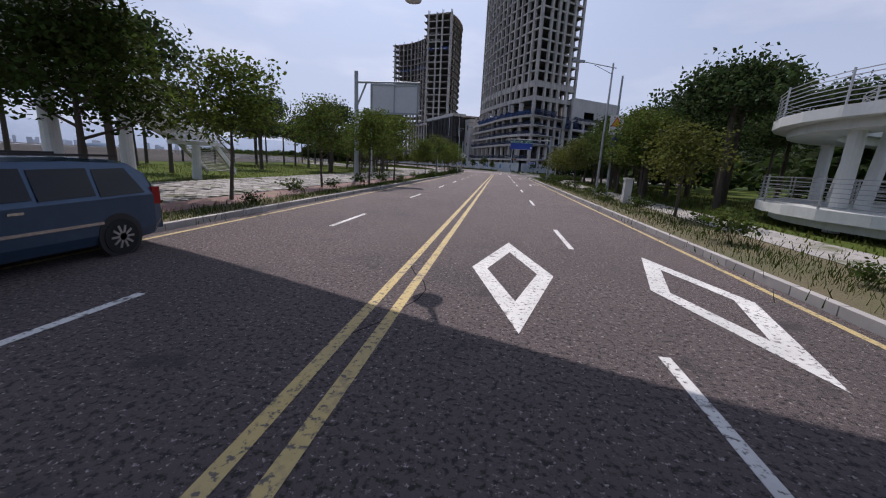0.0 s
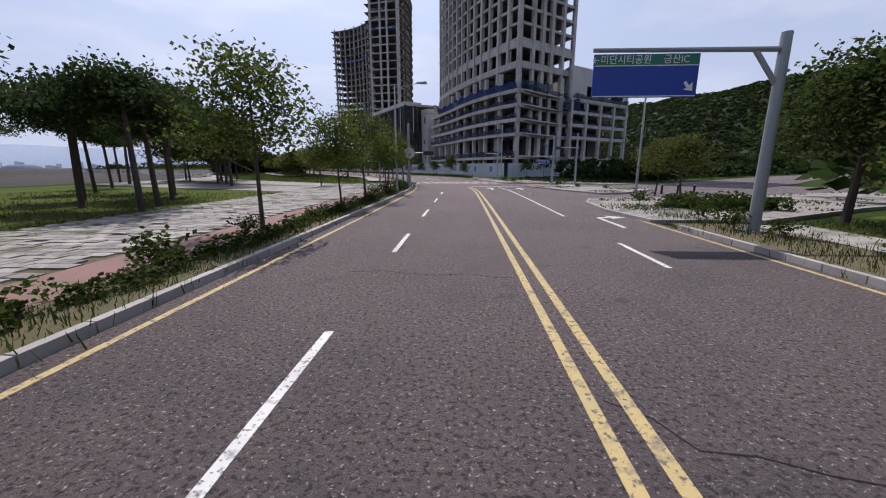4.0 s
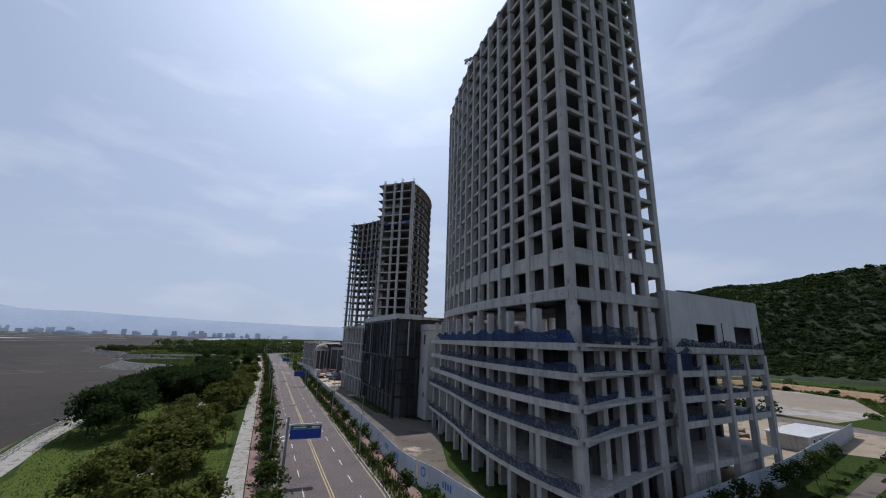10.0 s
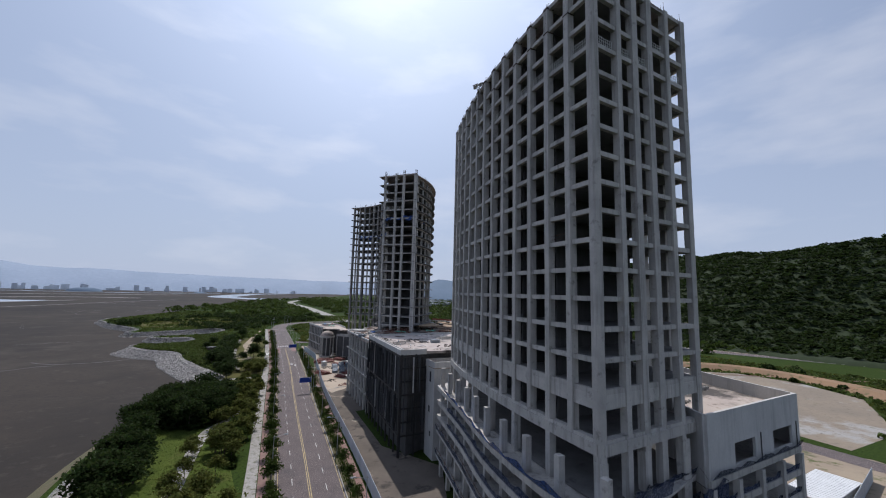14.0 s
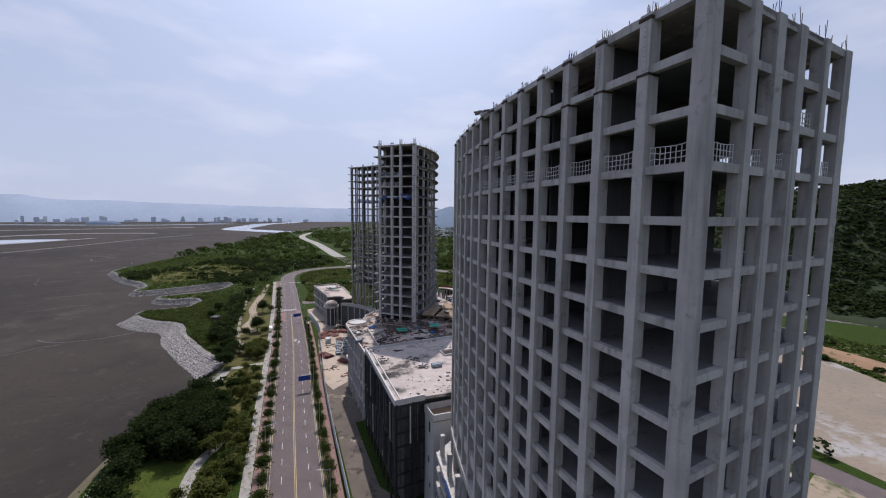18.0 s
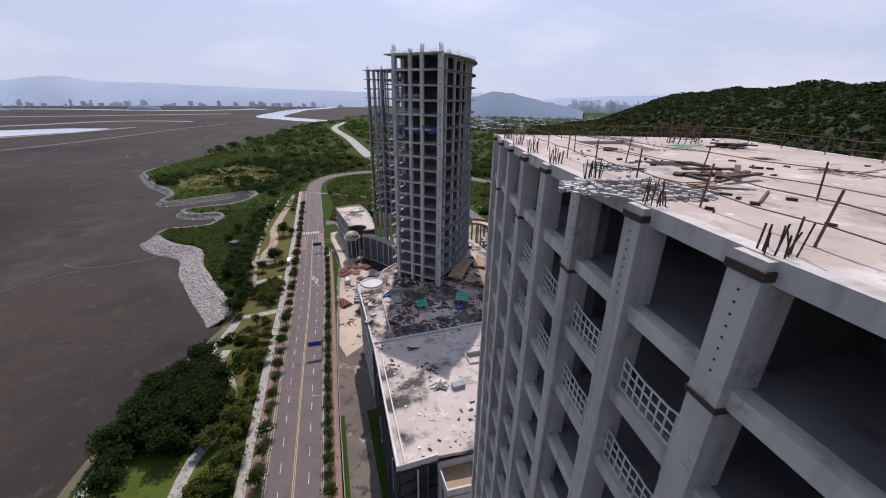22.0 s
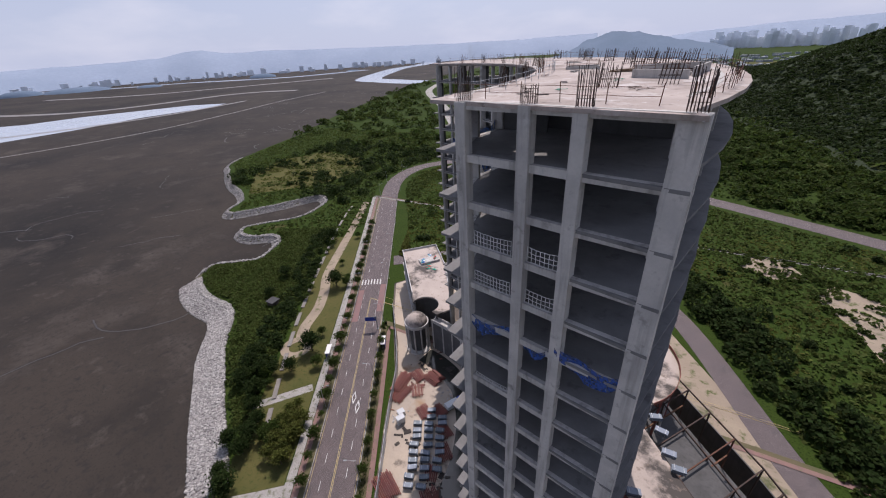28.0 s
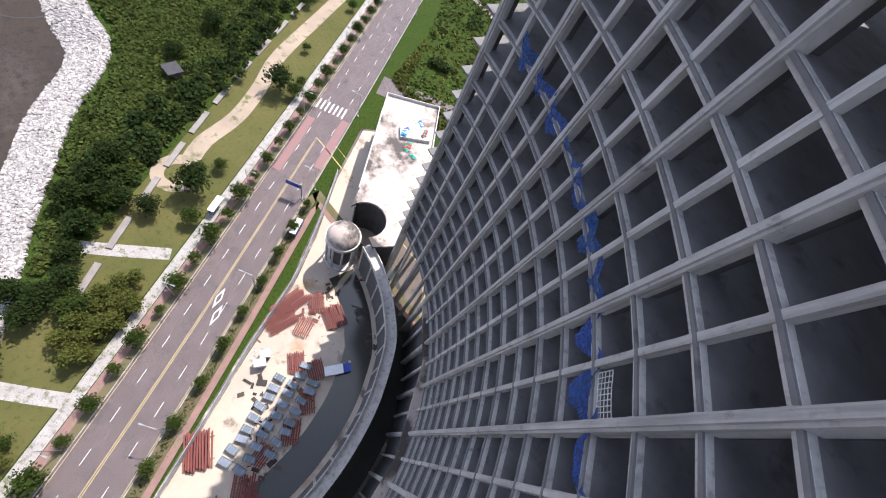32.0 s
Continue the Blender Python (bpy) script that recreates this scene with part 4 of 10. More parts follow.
# tar-filled cracks and patches
for k in range(15):
    x, y = rng.uniform(3.2, 15.2), rng.uniform(1, 93.09)
    pts = [(x, y)]
    d = rng.uniform(-0.3, 0.3) if k % 3 else math.pi / 2
    for i in range(int(rng.integers(4, 11))):
        d += rng.normal(0, 0.35)
        pts.append((pts[-1][0] + 0.45 * math.cos(d), pts[-1][1] + 0.45 * math.sin(d)))
    pts = [p for p in pts if 3 < p[0] < 15.6]
    if len(pts) > 2:
        mark("crack", Geo().strip(at3(offset(pts, 0.009), 0.004), at3(offset(pts, -0.009), 0.004)), CRACK)
for cx, cy, n_ in ((4.4, 19.2, 12), (6.8, 24.6, 9), (9.9, 27.4, 8), (5.2, 56.8, 11)):
    pts = [(cx + k * 0.4, cy - 0.04 * k + 0.1 * math.sin(k * 1.3 + cx) + 0.06 * math.sin(k * 3.7)) for k in range(n_)]
    mark("crack", Geo().strip(at3(offset(pts, 0.014), 0.004), at3(offset(pts, -0.014), 0.004)), CRACK, "ragged crack across the lane")
pts = [(4.6 + k * 0.42, 32.9 - 0.03 * k + 0.09 * math.sin(k * 1.7) + 0.05 * math.sin(k * 4.1)) for k in range(12)]
mark("crack", Geo().strip(at3(offset(pts, 0.014), 0.004), at3(offset(pts, -0.014), 0.004)), CRACK, "long crack across the lane")
mark("manhole_cover", Geo().lathe([(0.0, 0.012), (0.36, 0.012), (0.38, 0.0)], (15.2, 103.51, 0)), RUST)
# ---- street furniture ----
SIGN_BLUE = mat("sign_blue", (0.012, 0.05, 0.33), 0.4, (0.012, 0.045, 0.28), 1.0)
SIGN_GREEN = mat("sign_green", (0.01, 0.16, 0.09), 0.4, (0.01, 0.13, 0.075), 1.0)
SIGN_GREY = mat("sign_back_grey", (0.50, 0.52, 0.54), 0.5, (0.42, 0.44, 0.46), 1.0)
SIGN_WHITE = mat("sign_white", (0.78, 0.78, 0.76), 0.5)
SIGN_YELLOW = mat("sign_yellow", (0.75, 0.45, 0.03), 0.5)
SIGN_RED = mat("sign_red", (0.55, 0.03, 0.03), 0.5)
BLACK = mat("black_plastic", (0.02, 0.02, 0.022), 0.5, (0.03, 0.03, 0.03), 3.0)
POLE = mat("grey_painted_pole", (0.30, 0.33, 0.34), 0.5, (0.24, 0.27, 0.28), 1.5, metal=0.3, streak=0.2)


def writing(text, size, parent, m, material, name="lettering"):
    cu = bpy.data.curves.new(name, "FONT")
    cu.body, cu.size, cu.align_x, cu.align_y, cu.extrude = text, size, "CENTER", "CENTER", 0.004
    tmp = bpy.data.objects.new(name, cu)
    scene.collection.objects.link(tmp)
    me = bpy.data.meshes.new_from_object(tmp.evaluated_get(bpy.context.evaluated_depsgraph_get()))
    bpy.data.objects.remove(tmp)
    me.materials.clear()
    me.materials.append(material)
    ob = part(name, me, None, parent)
    ob.matrix_basis = m
    return ob


def street_lamp(reach=2.6, h=9.6):
    ob = thing("street_lamp", "tall galvanised street lamp with one raised arm over the road", "street lamp", group="street lamps")
    part("pole", Geo().tube((0, 0, 0), (0, 0, h), 0.11, 0.06, 10), GALV, ob)
    part("base_plate", Geo().box((0, 0, 0.04), (0.42, 0.42, 0.08)).tube((0, 0, 0.08), (0, 0, 0.55), 0.15, 0.14, 10), GALV, ob)
    part("arm", Geo().tube((-0.25, 0, h - 0.35), (reach - 0.5, 0, h + 0.05), 0.035, 0.03, 7).tube((0, 0, h - 0.75), (reach * 0.5, 0, h - 0.15), 0.02, 0.02, 6), GALV, ob)
    g = Geo()
    g.add([(reach - 0.6, -0.12, h), (reach + 0.35, -0.17, h + 0.04), (reach + 0.35, 0.17, h + 0.04), (reach - 0.6, 0.12, h), (reach - 0.6, -0.1, h + 0.13), (reach + 0.25, -0.12, h + 0.2), (reach + 0.25, 0.12, h + 0.2), (reach - 0.6, 0.1, h + 0.13)], [(3, 2, 1, 0), (4, 5, 6, 7), (0, 1, 5, 4), (1, 2, 6, 5), (2, 3, 7, 6), (3, 0, 4, 7)])
    head = part("lamp_head", g, POLE, ob, "dark grey lamp head")
    part("lens", Geo().box((reach, 0, h - 0.005), (0.6, 0.2, 0.03)), SIGN_GREY, head)
    return ob


lamp = street_lamp()
spots = [(1.6, 84.38, 0), (21.8, 80.13, 180), (-3.4, 41.48, 0), (18.2, 30.86, 180), (14.6, 117.57, 200), (1.3, -6.0, 0)]
for s in range(160, 620, 34):
    for off, add in ((HALF + 0.9, -90), (-HALF - 0.9, 90)):
        l = offset(ROAD, off)
        (x, y), a = along(l, s + 90 + (17 if add > 0 else 0))
        if y > 128:
            spots.append((x, y, a + add))
lamp.matrix_basis = pose(spots[0][0], spots[0][1], 0, 0, 0, spots[0][2])
for x, y, a in spots[1:]:
    copy_thing(lamp, pose(x, y, 0, 0, 0, a))

# signal masts at the junction
def signal_head(parent, x, z, lights=3, lit=None):
    g = Geo().box((x, 0, z), (0.36 * lights + 0.1, 0.2, 0.42))
    for i in range(lights):
        g.add([(x + (i - (lights - 1) / 2) * 0.36 + 0.17 * math.cos(t), -0.1 - d, z + 0.17 * math.sin(t)) for d in (0.0, 0.2) for t in (math.pi * k / 6 for k in range(7))], [(k, k + 1, 8 + k, 7 + k) for k in range(6)])
    hd = part("signal_head", g, BLACK, parent, "black traffic signal head with hoods")
    for i, c in enumerate((SIGN_RED, SIGN_YELLOW, SIGN_GREEN)[:lights]):
        m = LIT if lit == i else c
        part("signal_lens", Geo().tube((x + (i - (lights - 1) / 2) * 0.36, -0.105, z), (x + (i - (lights - 1) / 2) * 0.36, -0.115, z), 0.14, 0.14, 12), m, hd)
    return hd


LIT = bpy.data.materials.new("amber_light")
LIT.use_nodes = True
LIT.node_tree.nodes["Principled BSDF"].inputs["Base Color"].default_value = (0.9, 0.4, 0.05, 1)
LIT.node_tree.nodes["Principled BSDF"].inputs["Emission Color"].default_value = (1.0, 0.42, 0.05, 1)
LIT.node_tree.nodes["Principled BSDF"].inputs["Emission Strength"].default_value = 2.5


def signal_mast(label, at, turn, h, arm, lights=3, lit=None, sign=None, z_arm=None):
    ob = thing("signal_mast", label, "traffic signal", group="traffic signals at the junction")
    part("pole", Geo().tube((0, 0, 0), (0, 0, h), 0.15, 0.12, 10), POLE, ob)
    part("base_plate", Geo().box((0, 0, 0.05), (0.5, 0.5, 0.1)), POLE, ob)
    z = z_arm or h - 1.2
    part("arm", Geo().tube((0, 0, z), (arm, 0, z + 0.05), 0.07, 0.045, 8).tube((0, 0, h - 0.1), (arm * 0.6, 0, z + 0.08), 0.012, 0.012, 5), POLE, ob)
    part("arm_bracket", Geo().box((0, 0, z), (0.42, 0.42, 0.3)), POLE, ob)
    signal_head(ob, arm + (0.3 if arm > 0 else -0.3), z, lights, lit)
    if sign:
        s = part("street_sign", Geo().box((sign, -0.08, z - 0.75), (1.75, 0.05, 0.5)), SIGN_BLUE, ob, "blue street name sign with white border")
        part("sign_border", Geo().box((sign, -0.107, z - 0.52), (1.68, 0.01, 0.02)).box((sign, -0.107, z - 0.98), (1.68, 0.01, 0.02)), SIGN_WHITE, s)
        writing("\ubbf8\ub2e8\uc911\uc559\ub85c", 0.24, s, Matrix.Translation((sign - 0.2, -0.112, z - 0.67)) @ pose(0, 0, 0, 90, 0, 0), SIGN_WHITE)
        part("lettering", Geo().box((sign - 0.2, -0.108, z - 0.88), (0.95, 0.01, 0.07)).box((sign + 0.68, -0.108, z - 0.72), (0.18, 0.01, 0.16)), SIGN_WHITE, s)
        part("sign_bracket", Geo().bar((sign - 0.8, -0.05, z - 0.45), (0.0, 0, z - 0.45), 0.05), POLE, ob)
    ob.matrix_basis = pose(at[0], at[1], 0, 0, 0, turn)
    return ob


signal_mast("grey signal mast with street name sign and unlit three-lamp head", (20, 101.79), 4, 6.4, -5.6, 3, None, -1.35, 3.75)
signal_mast("grey signal mast with a long arm over the pavement", (-5.5, 99.76), -8, 6.1, 6.6, 3, None, None, 3.1)
signal_mast("thin signal mast with a short arm and amber light", (13.9, 116.96), 180, 7.0, 2.6, 3, 1, None, 4.6)
signal_mast("grey signal mast with a signal arm over the side road", (23.8, 104.22), 160, 7.0, 2.2, 2, None, None, 5.0)
signal_mast("grey signal mast with a signal arm over the lanes", (1.6, 92.78), 176, 7.2, -2.0, 3, None, None, 3.9)
signal_mast("tall grey mast with camera arms beside the footpath", (-6, 112.01), 0, 8.2, 3.6, 2, None, None, 5.0)
# round sign seen from behind on the near mast
disc = thing("round_road_sign", "round road sign seen from its grey back", "road sign")
part("disc", Geo().tube((0, -0.02, 0), (0, 0.02, 0), 0.62, 0.62, 24), SIGN_GREY, disc)
part("stiffener", Geo().box((0, 0.05, 0.1), (0.9, 0.05, 0.06)).box((0, 0.05, -0.15), (0.9, 0.05, 0.06)), GALV, disc)
disc.matrix_basis = pose(1.7, 92.58, 3.9)


def gantry_sign(at, turn, h, arm, z, wide, high, back=False, label="", words=True):
    ob = thing("direction_sign", label, "road sign", group="overhead direction signs")
    part("pole", Geo().tube((0, 0, 0), (0, 0, h), 0.2, 0.16, 12), POLE, ob)
    part("base_plate", Geo().box((0, 0, 0.06), (0.7, 0.7, 0.12)), POLE, ob)
    sx = 1 if arm > 0 else -1
    part("arm", Geo().tube((0, 0, z + high / 2 + 0.12), (arm + sx * wide * 0.5, 0, z + high / 2 + 0.16), 0.09, 0.07, 8).bar((sx * 0.1, 0, z - high * 0.2), (sx * 0.9, 0, z + high / 2 + 0.1), 0.12), POLE, ob)
    b = part("sign_board", Geo().box((arm, -0.12, z), (wide, 0.05, high)), SIGN_BLUE if not back else SIGN_GREY, ob, "grey aluminium sign back" if back else "blue direction sign")
    if back:
        g = Geo()
        for k in (-0.5, 0.0, 0.5):
            g.box((arm + k * (wide - 0.2), -0.19, z), (0.1, 0.09, high - 0.1))
        for k in (-0.5, 0.5):
            g.box((arm, -0.17, z + k * (high - 0.15)), (wide - 0.05, 0.06, 0.16))
        part("stiffener", g, POLE, b)
    else:
        part("sign_header", Geo().box((arm, -0.15, z + high * 0.36), (wide - 0.08, 0.02, high * 0.24)), SIGN_GREEN, b, "green header strip")
        part("sign_border", Geo().box((arm, -0.155, z + high * 0.235), (wide - 0.06, 0.02, 0.03)).box((arm, -0.15, z - high / 2 + 0.04), (wide - 0.06, 0.02, 0.03)), SIGN_WHITE, b)
        if words:
            writing("\u2190\ubbf8\ub2e8\uc2dc\ud2f0\uacf5\uc6d0", 0.3, b, Matrix.Translation((arm - wide * 0.24, -0.165, z + high * 0.36)) @ pose(0, 0, 0, 90, 0, 0), SIGN_WHITE)
            writing("\uae08\uc0b0IC", 0.3, b, Matrix.Translation((arm + wide * 0.28, -0.165, z + high * 0.36)) @ pose(0, 0, 0, 90, 0, 0), SIGN_WHITE)
            part("arrow", Geo().bar((arm + wide * 0.38, -0.15, z - high * 0.15), (arm + wide * 0.43, -0.15, z - high * 0.3), 0.02, 0.1).add([(arm + wide * 0.46, -0.163, z - high * 0.36), (arm + wide * 0.375, -0.163, z - high * 0.33), (arm + wide * 0.455, -0.163, z - high * 0.16)], [(0, 1, 2)]), SIGN_WHITE, b)
        else:
            part("lettering", Geo().box((arm - wide * 0.2, -0.165, z + high * 0.36), (wide * 0.4, 0.01, 0.2)).box((arm + wide * 0.3, -0.165, z + high * 0.36), (wide * 0.25, 0.01, 0.2)), SIGN_WHITE, b)
    ob.matrix_basis = pose(at[0], at[1], 0, 0, 0, turn)
    return ob


gantry_sign((18.2, 62.4), 0, 6.6, -4.4, 5.3, 3.4, 1.35, False, "blue and green direction sign on a grey cantilever post")
gantry_sign((-1.9, 32.98), 0, 9.2, 3.4, 7.0, 4.2, 2.4, True, "overhead road sign seen from its grey stiffened back")
for x, y, a in ((-18.63, 154.67, 28), (-65.6, 254.68, 212), (-119.1, 339.68, 212)):
    gantry_sign((x, y), a, 8.4 if a < 90 else 6.6, 2.6 if a < 90 else 2.4, 6.2 if a < 90 else 5.0, 4.4, 1.9, False, "blue direction sign on a post beside the road", False)

ob = thing("warning_sign", "yellow triangle warning sign on a lamp pole", "road sign", (19.5, 32.88, 0))
part("pole", Geo().tube((0, 0, 0), (0, 0, 9.2), 0.12, 0.07, 10), POLE, ob)
p = part("board", Geo().box((0, -0.14, 5.55), (1.0, 0.04, 1.5)), SIGN_WHITE, ob)
part("triangle", Geo().add([(-0.42, -0.165, 5.45), (0.42, -0.165, 5.45), (0, -0.165, 6.2)], [(0, 1, 2)]), SIGN_RED, p)
part("triangle_fill", Geo().add([(-0.31, -0.17, 5.52), (0.31, -0.17, 5.52), (0, -0.17, 6.06)], [(0, 1, 2)]), SIGN_YELLOW, p)
writing("\uc804\ubc29 50m", 0.22, p, Matrix.Translation((0, -0.17, 5.1)) @ pose(0, 0, 0, 90, 0, 0), BLACK)
q = part("round_plate", Geo().tube((0, -0.12, 4.35), (0, -0.16, 4.35), 0.3, 0.3, 20), SIGN_BLUE, ob, "round blue plate")
part("symbol", Geo().box((0, -0.17, 4.35), (0.28, 0.01, 0.12)), SIGN_WHITE, q)

for x, y in ((24.5, 81.45), (25.7, 81.25), (26.9, 81.05)):
    b = thing("bollard", "short dark street bollard on the paved corner", "bollard", (x, y, 0.12), "bollards")
    part("post", Geo().tube((0, 0, 0), (0, 0, 0.75), 0.09, 0.08, 10), BLACK, b)
    part("cap", Geo().tube((0, 0, 0.75), (0, 0, 0.82), 0.1, 0.05, 10), GALV, b)
b = thing("control_cabinet", "grey signal control cabinet with an orange lid", "cabinet", (0.4, 101.08, 0.1))
part("body", Geo().box((0, 0, 0.55), (0.6, 0.5, 1.1)), SIGN_GREY, b)
part("lid", Geo().box((0, 0, 1.16), (0.7, 0.6, 0.14)), SIGN_YELLOW, b, "orange lid")
part("door", Geo().box((0, -0.26, 0.55), (0.5, 0.02, 0.95)), GALV, b)
b = thing("concrete_post", "pale weathered concrete marker post at the kerb", "post", (18.6, 24.99, 0.05))
part("shaft", Geo().box((0, 0, 0.75), (0.42, 0.42, 1.5)), CONC_LIGHT, b)
part("cap", Geo().box((0, 0, 1.56), (0.5, 0.5, 0.12)), CONC_LIGHT, b)
b = thing("litter_bin", "black litter bin on the traffic island", "bin", (20.6, 104.82, 0.12))
part("body", Geo().tube((0, 0, 0), (0, 0, 1.0), 0.24, 0.26, 12), BLACK, b)
part("lid", Geo().tube((0, 0, 1.0), (0, 0, 1.12), 0.27, 0.15, 12), BLACK, b)
b = thing("pedestrian_signal", "slim pedestrian signal post beside the crossing", "traffic signal", (-0.7, 102.29, 0.1))
part("post", Geo().tube((0, 0, 0), (0, 0, 3.0), 0.06, 0.06, 8), POLE, b)
part("signal_head", Geo().box((0, -0.1, 2.6), (0.34, 0.25, 0.75)), BLACK, b)

# ---- parked van ----
CARPAINT = mat("grey_blue_car_paint", (0.05, 0.088, 0.145), 0.22, (0.046, 0.08, 0.13), 1.0, metal=0.45, spec=0.6)
CARGLASS = mat("dark_car_glass", (0.006, 0.007, 0.008), 0.05, (0.006, 0.007, 0.008), 1.0, spec=0.35)
TYRE = mat("tyre_rubber", (0.02, 0.02, 0.02), 0.9)
ALLOY = mat("alloy_wheel", (0.5, 0.5, 0.5), 0.35, metal=0.8)
CHROME = mat("chrome_trim", (0.6, 0.6, 0.6), 0.2, metal=1.0)
TAIL = mat("tail_lamp_red", (0.3, 0.01, 0.01), 0.25)
van = thing("minivan", "blue-grey people carrier standing in the far lane, dark windows", "car")


def section(y, w, z0, z1, belt, tuck):
    """One cross section of the body: half width, sill, roof height, belt line, roof tuck."""
    return [(-w * 0.93, y, z0), (-w, y, z0 + 0.18), (-w, y, belt), (-w * tuck, y, z1 - 0.06), (-w * tuck * 0.7, y, z1), (w * tuck * 0.7, y, z1), (w * tuck, y, z1 - 0.06), (w, y, belt), (w, y, z0 + 0.18), (w * 0.93, y, z0)]


secs = [section(*s) for s in ((-2.55, 0.80, 0.35, 0.80, 0.72, 0.95), (-2.40, 0.93, 0.25, 0.95, 0.85, 0.92), (-1.55, 0.98, 0.24, 1.08, 0.98, 0.88), (-0.75, 0.99, 0.24, 1.66, 1.00, 0.80), (-0.2, 0.99, 0.24, 1.74, 1.02, 0.80), (1.0, 0.99, 0.24, 1.77, 1.05, 0.80), (2.0, 0.985, 0.24, 1.74, 1.08, 0.80), (2.35, 0.96, 0.28, 1.55, 1.08, 0.82), (2.55, 0.90, 0.40, 1.10, 1.0, 0.9))]
g = Geo()
for s in secs:
    g.v += s
g.f = [(k * 10 + i, k * 10 + (i + 1) % 10, (k + 1) * 10 + (i + 1) % 10, (k + 1) * 10 + i) for k in range(len(secs) - 1) for i in range(10)] + [tuple(range(9, -1, -1)), tuple(range(80, 90))]
body = part("body", g, CARPAINT, van, smooth=False)
for sx in (-1, 1):
    for a, b in ((-0.62, 0.25), (0.33, 1.2), (1.28, 2.15)):
        part("window", Geo().add([(sx * 0.992, a, 1.10), (sx * 0.985, b, 1.13), (sx * 0.835, b - (0.25 if b > 2 else 0), 1.60), (sx * 0.84, a + (0.1 if a < 0 else 0), 1.58)], [(0, 1, 2, 3)]), CARGLASS, van, "dark tinted side window")
    part("side_moulding", Geo().bar((sx * 1.0, -1.3, 0.62), (sx * 1.0, 1.25, 0.64), 0.03, 0.05), CHROME, van)
    part("door_handle", Geo().bar((sx * 1.0, -0.1, 0.95), (sx * 1.0, 0.1, 0.95), 0.04, 0.04), CHROME, van)
    part("roof_rail", Geo().bar((sx * 0.7, -0.4, 1.80), (sx * 0.7, 1.9, 1.82), 0.04, 0.04), BLACK, van)
    part("tail_lamp", Geo().box((sx * 0.86, 2.42, 1.05), (0.2, 0.18, 0.35)), TAIL, van)
    part("wheel_arch", Geo().tube((sx * 0.95, 1.55, 0.36), (sx * 1.0, 1.55, 0.36), 0.42, 0.42, 20), BLACK, van)
    part("wheel_arch", Geo().tube((sx * 0.95, -1.5, 0.36), (sx * 1.0, -1.5, 0.36), 0.42, 0.42, 20), BLACK, van)
    for y in (-1.5, 1.55):
        wheel = part("wheel", Geo().tube((sx * 0.82, y, 0.34), (sx * 1.015, y, 0.34), 0.34, 0.33, 24), TYRE, van)
        g = Geo().tube((sx * 1.016, y, 0.34), (sx * 1.03, y, 0.34), 0.08, 0.07, 12)
        for k in range(10):
            t = k * math.pi / 5
            g.bar((sx * 1.02, y, 0.34), (sx * 1.02, y + 0.22 * math.cos(t), 0.34 + 0.22 * math.sin(t)), 0.02, 0.04)
        part("rim", g, ALLOY, wheel, "many-spoked alloy rim")
part("rear_bumper", Geo().box((0, 2.5, 0.48), (1.7, 0.22, 0.26)), CARPAINT, van)
part("windscreen", Geo().add([(-0.86, -1.5, 1.10), (0.86, -1.5, 1.10), (0.74, -0.8, 1.62), (-0.74, -0.8, 1.62)], [(0, 1, 2, 3)]), CARGLASS, van)
van.matrix_basis = pose(2.75, 4.55, 0.01, 0, 0, 0)

# ---- footbridge over the road, its stair and its ramp ----
WHITEPAINT = mat("white_painted_steel", (0.62, 0.64, 0.62), 0.5, (0.5, 0.52, 0.51), 1.0, streak=0.3)
bridge = thing("footbridge", "white steel footbridge with railings, spiral ramp and stair", "bridge", (8, 9, 0))
binv = Matrix.Translation((-8, -9, 0))


def bridge_part(name, geo, material=WHITEPAINT, label="", parent=None):
    ob = part(name, geo, material, parent or bridge, label)
    if not parent:
        ob.matrix_parent_inverse = binv
    return ob


deck_line = smooth_line([(-6.6, 12.9), (2.5, 9.8), (11.4, 6.4), (20.4, 4.6), (24.4, 5.2)], 1.5)
bridge_part("deck", Geo().wall(deck_line, 7.3, 7.7, 3.4))
bridge_part("girder", Geo().wall(deck_line, 6.95, 7.3, 1.4))
bridge_part("ramp_link", Geo().bar((24.4, 5.2, 7.4), (28.4, 10.6, 4.7), 3.0, 0.4), WHITEPAINT)
bridge_part("stair_link", Geo().bar((-6.6, 12.9, 7.4), (-6.5, 12.8, 5.6), 2.2, 0.3), WHITEPAINT)
lampb = bridge_part("dome_lamp", Geo().tube((8.6, 8.9, 6.95), (8.6, 8.9, 5.75), 0.05, 0.05, 8).lathe([(0.0, 0.0), (0.17, 0.06), (0.24, 0.22), (0.2, 0.42), (0.05, 0.5)], (8.6, 8.9, 5.3), 14), WHITEPAINT, "pale round lamp hanging under the deck")
RING = [(31.5 + 7.2 * math.cos(radians(a)), 17.5 + 7.2 * math.sin(radians(a))) for a in range(115, 476, 12)]
for z, nm in ((4.35, "ramp"), (0.55, "ramp")):
    bridge_part(nm, Geo().wall(RING, z, z + 0.42, 3.0), WHITEPAINT, "curved white ramp deck")
    bridge_part("fascia", Geo().wall(RING, z - 0.35, z, 1.8), WHITEPAINT)
    for off in (-1.45, 1.45):
        edge = offset(RING, off)
        for k in range(7):
            bridge_part("rail", Geo().wall(edge, z + 0.55 + k * 0.17, z + 0.58 + k * 0.17, 0.03), GALV)
        for i in range(0, len(edge), 2):
            bridge_part("rail_post", Geo().bar((edge[i][0], edge[i][1], z + 0.4), (edge[i][0], edge[i][1], z + 1.68), 0.06), GALV)
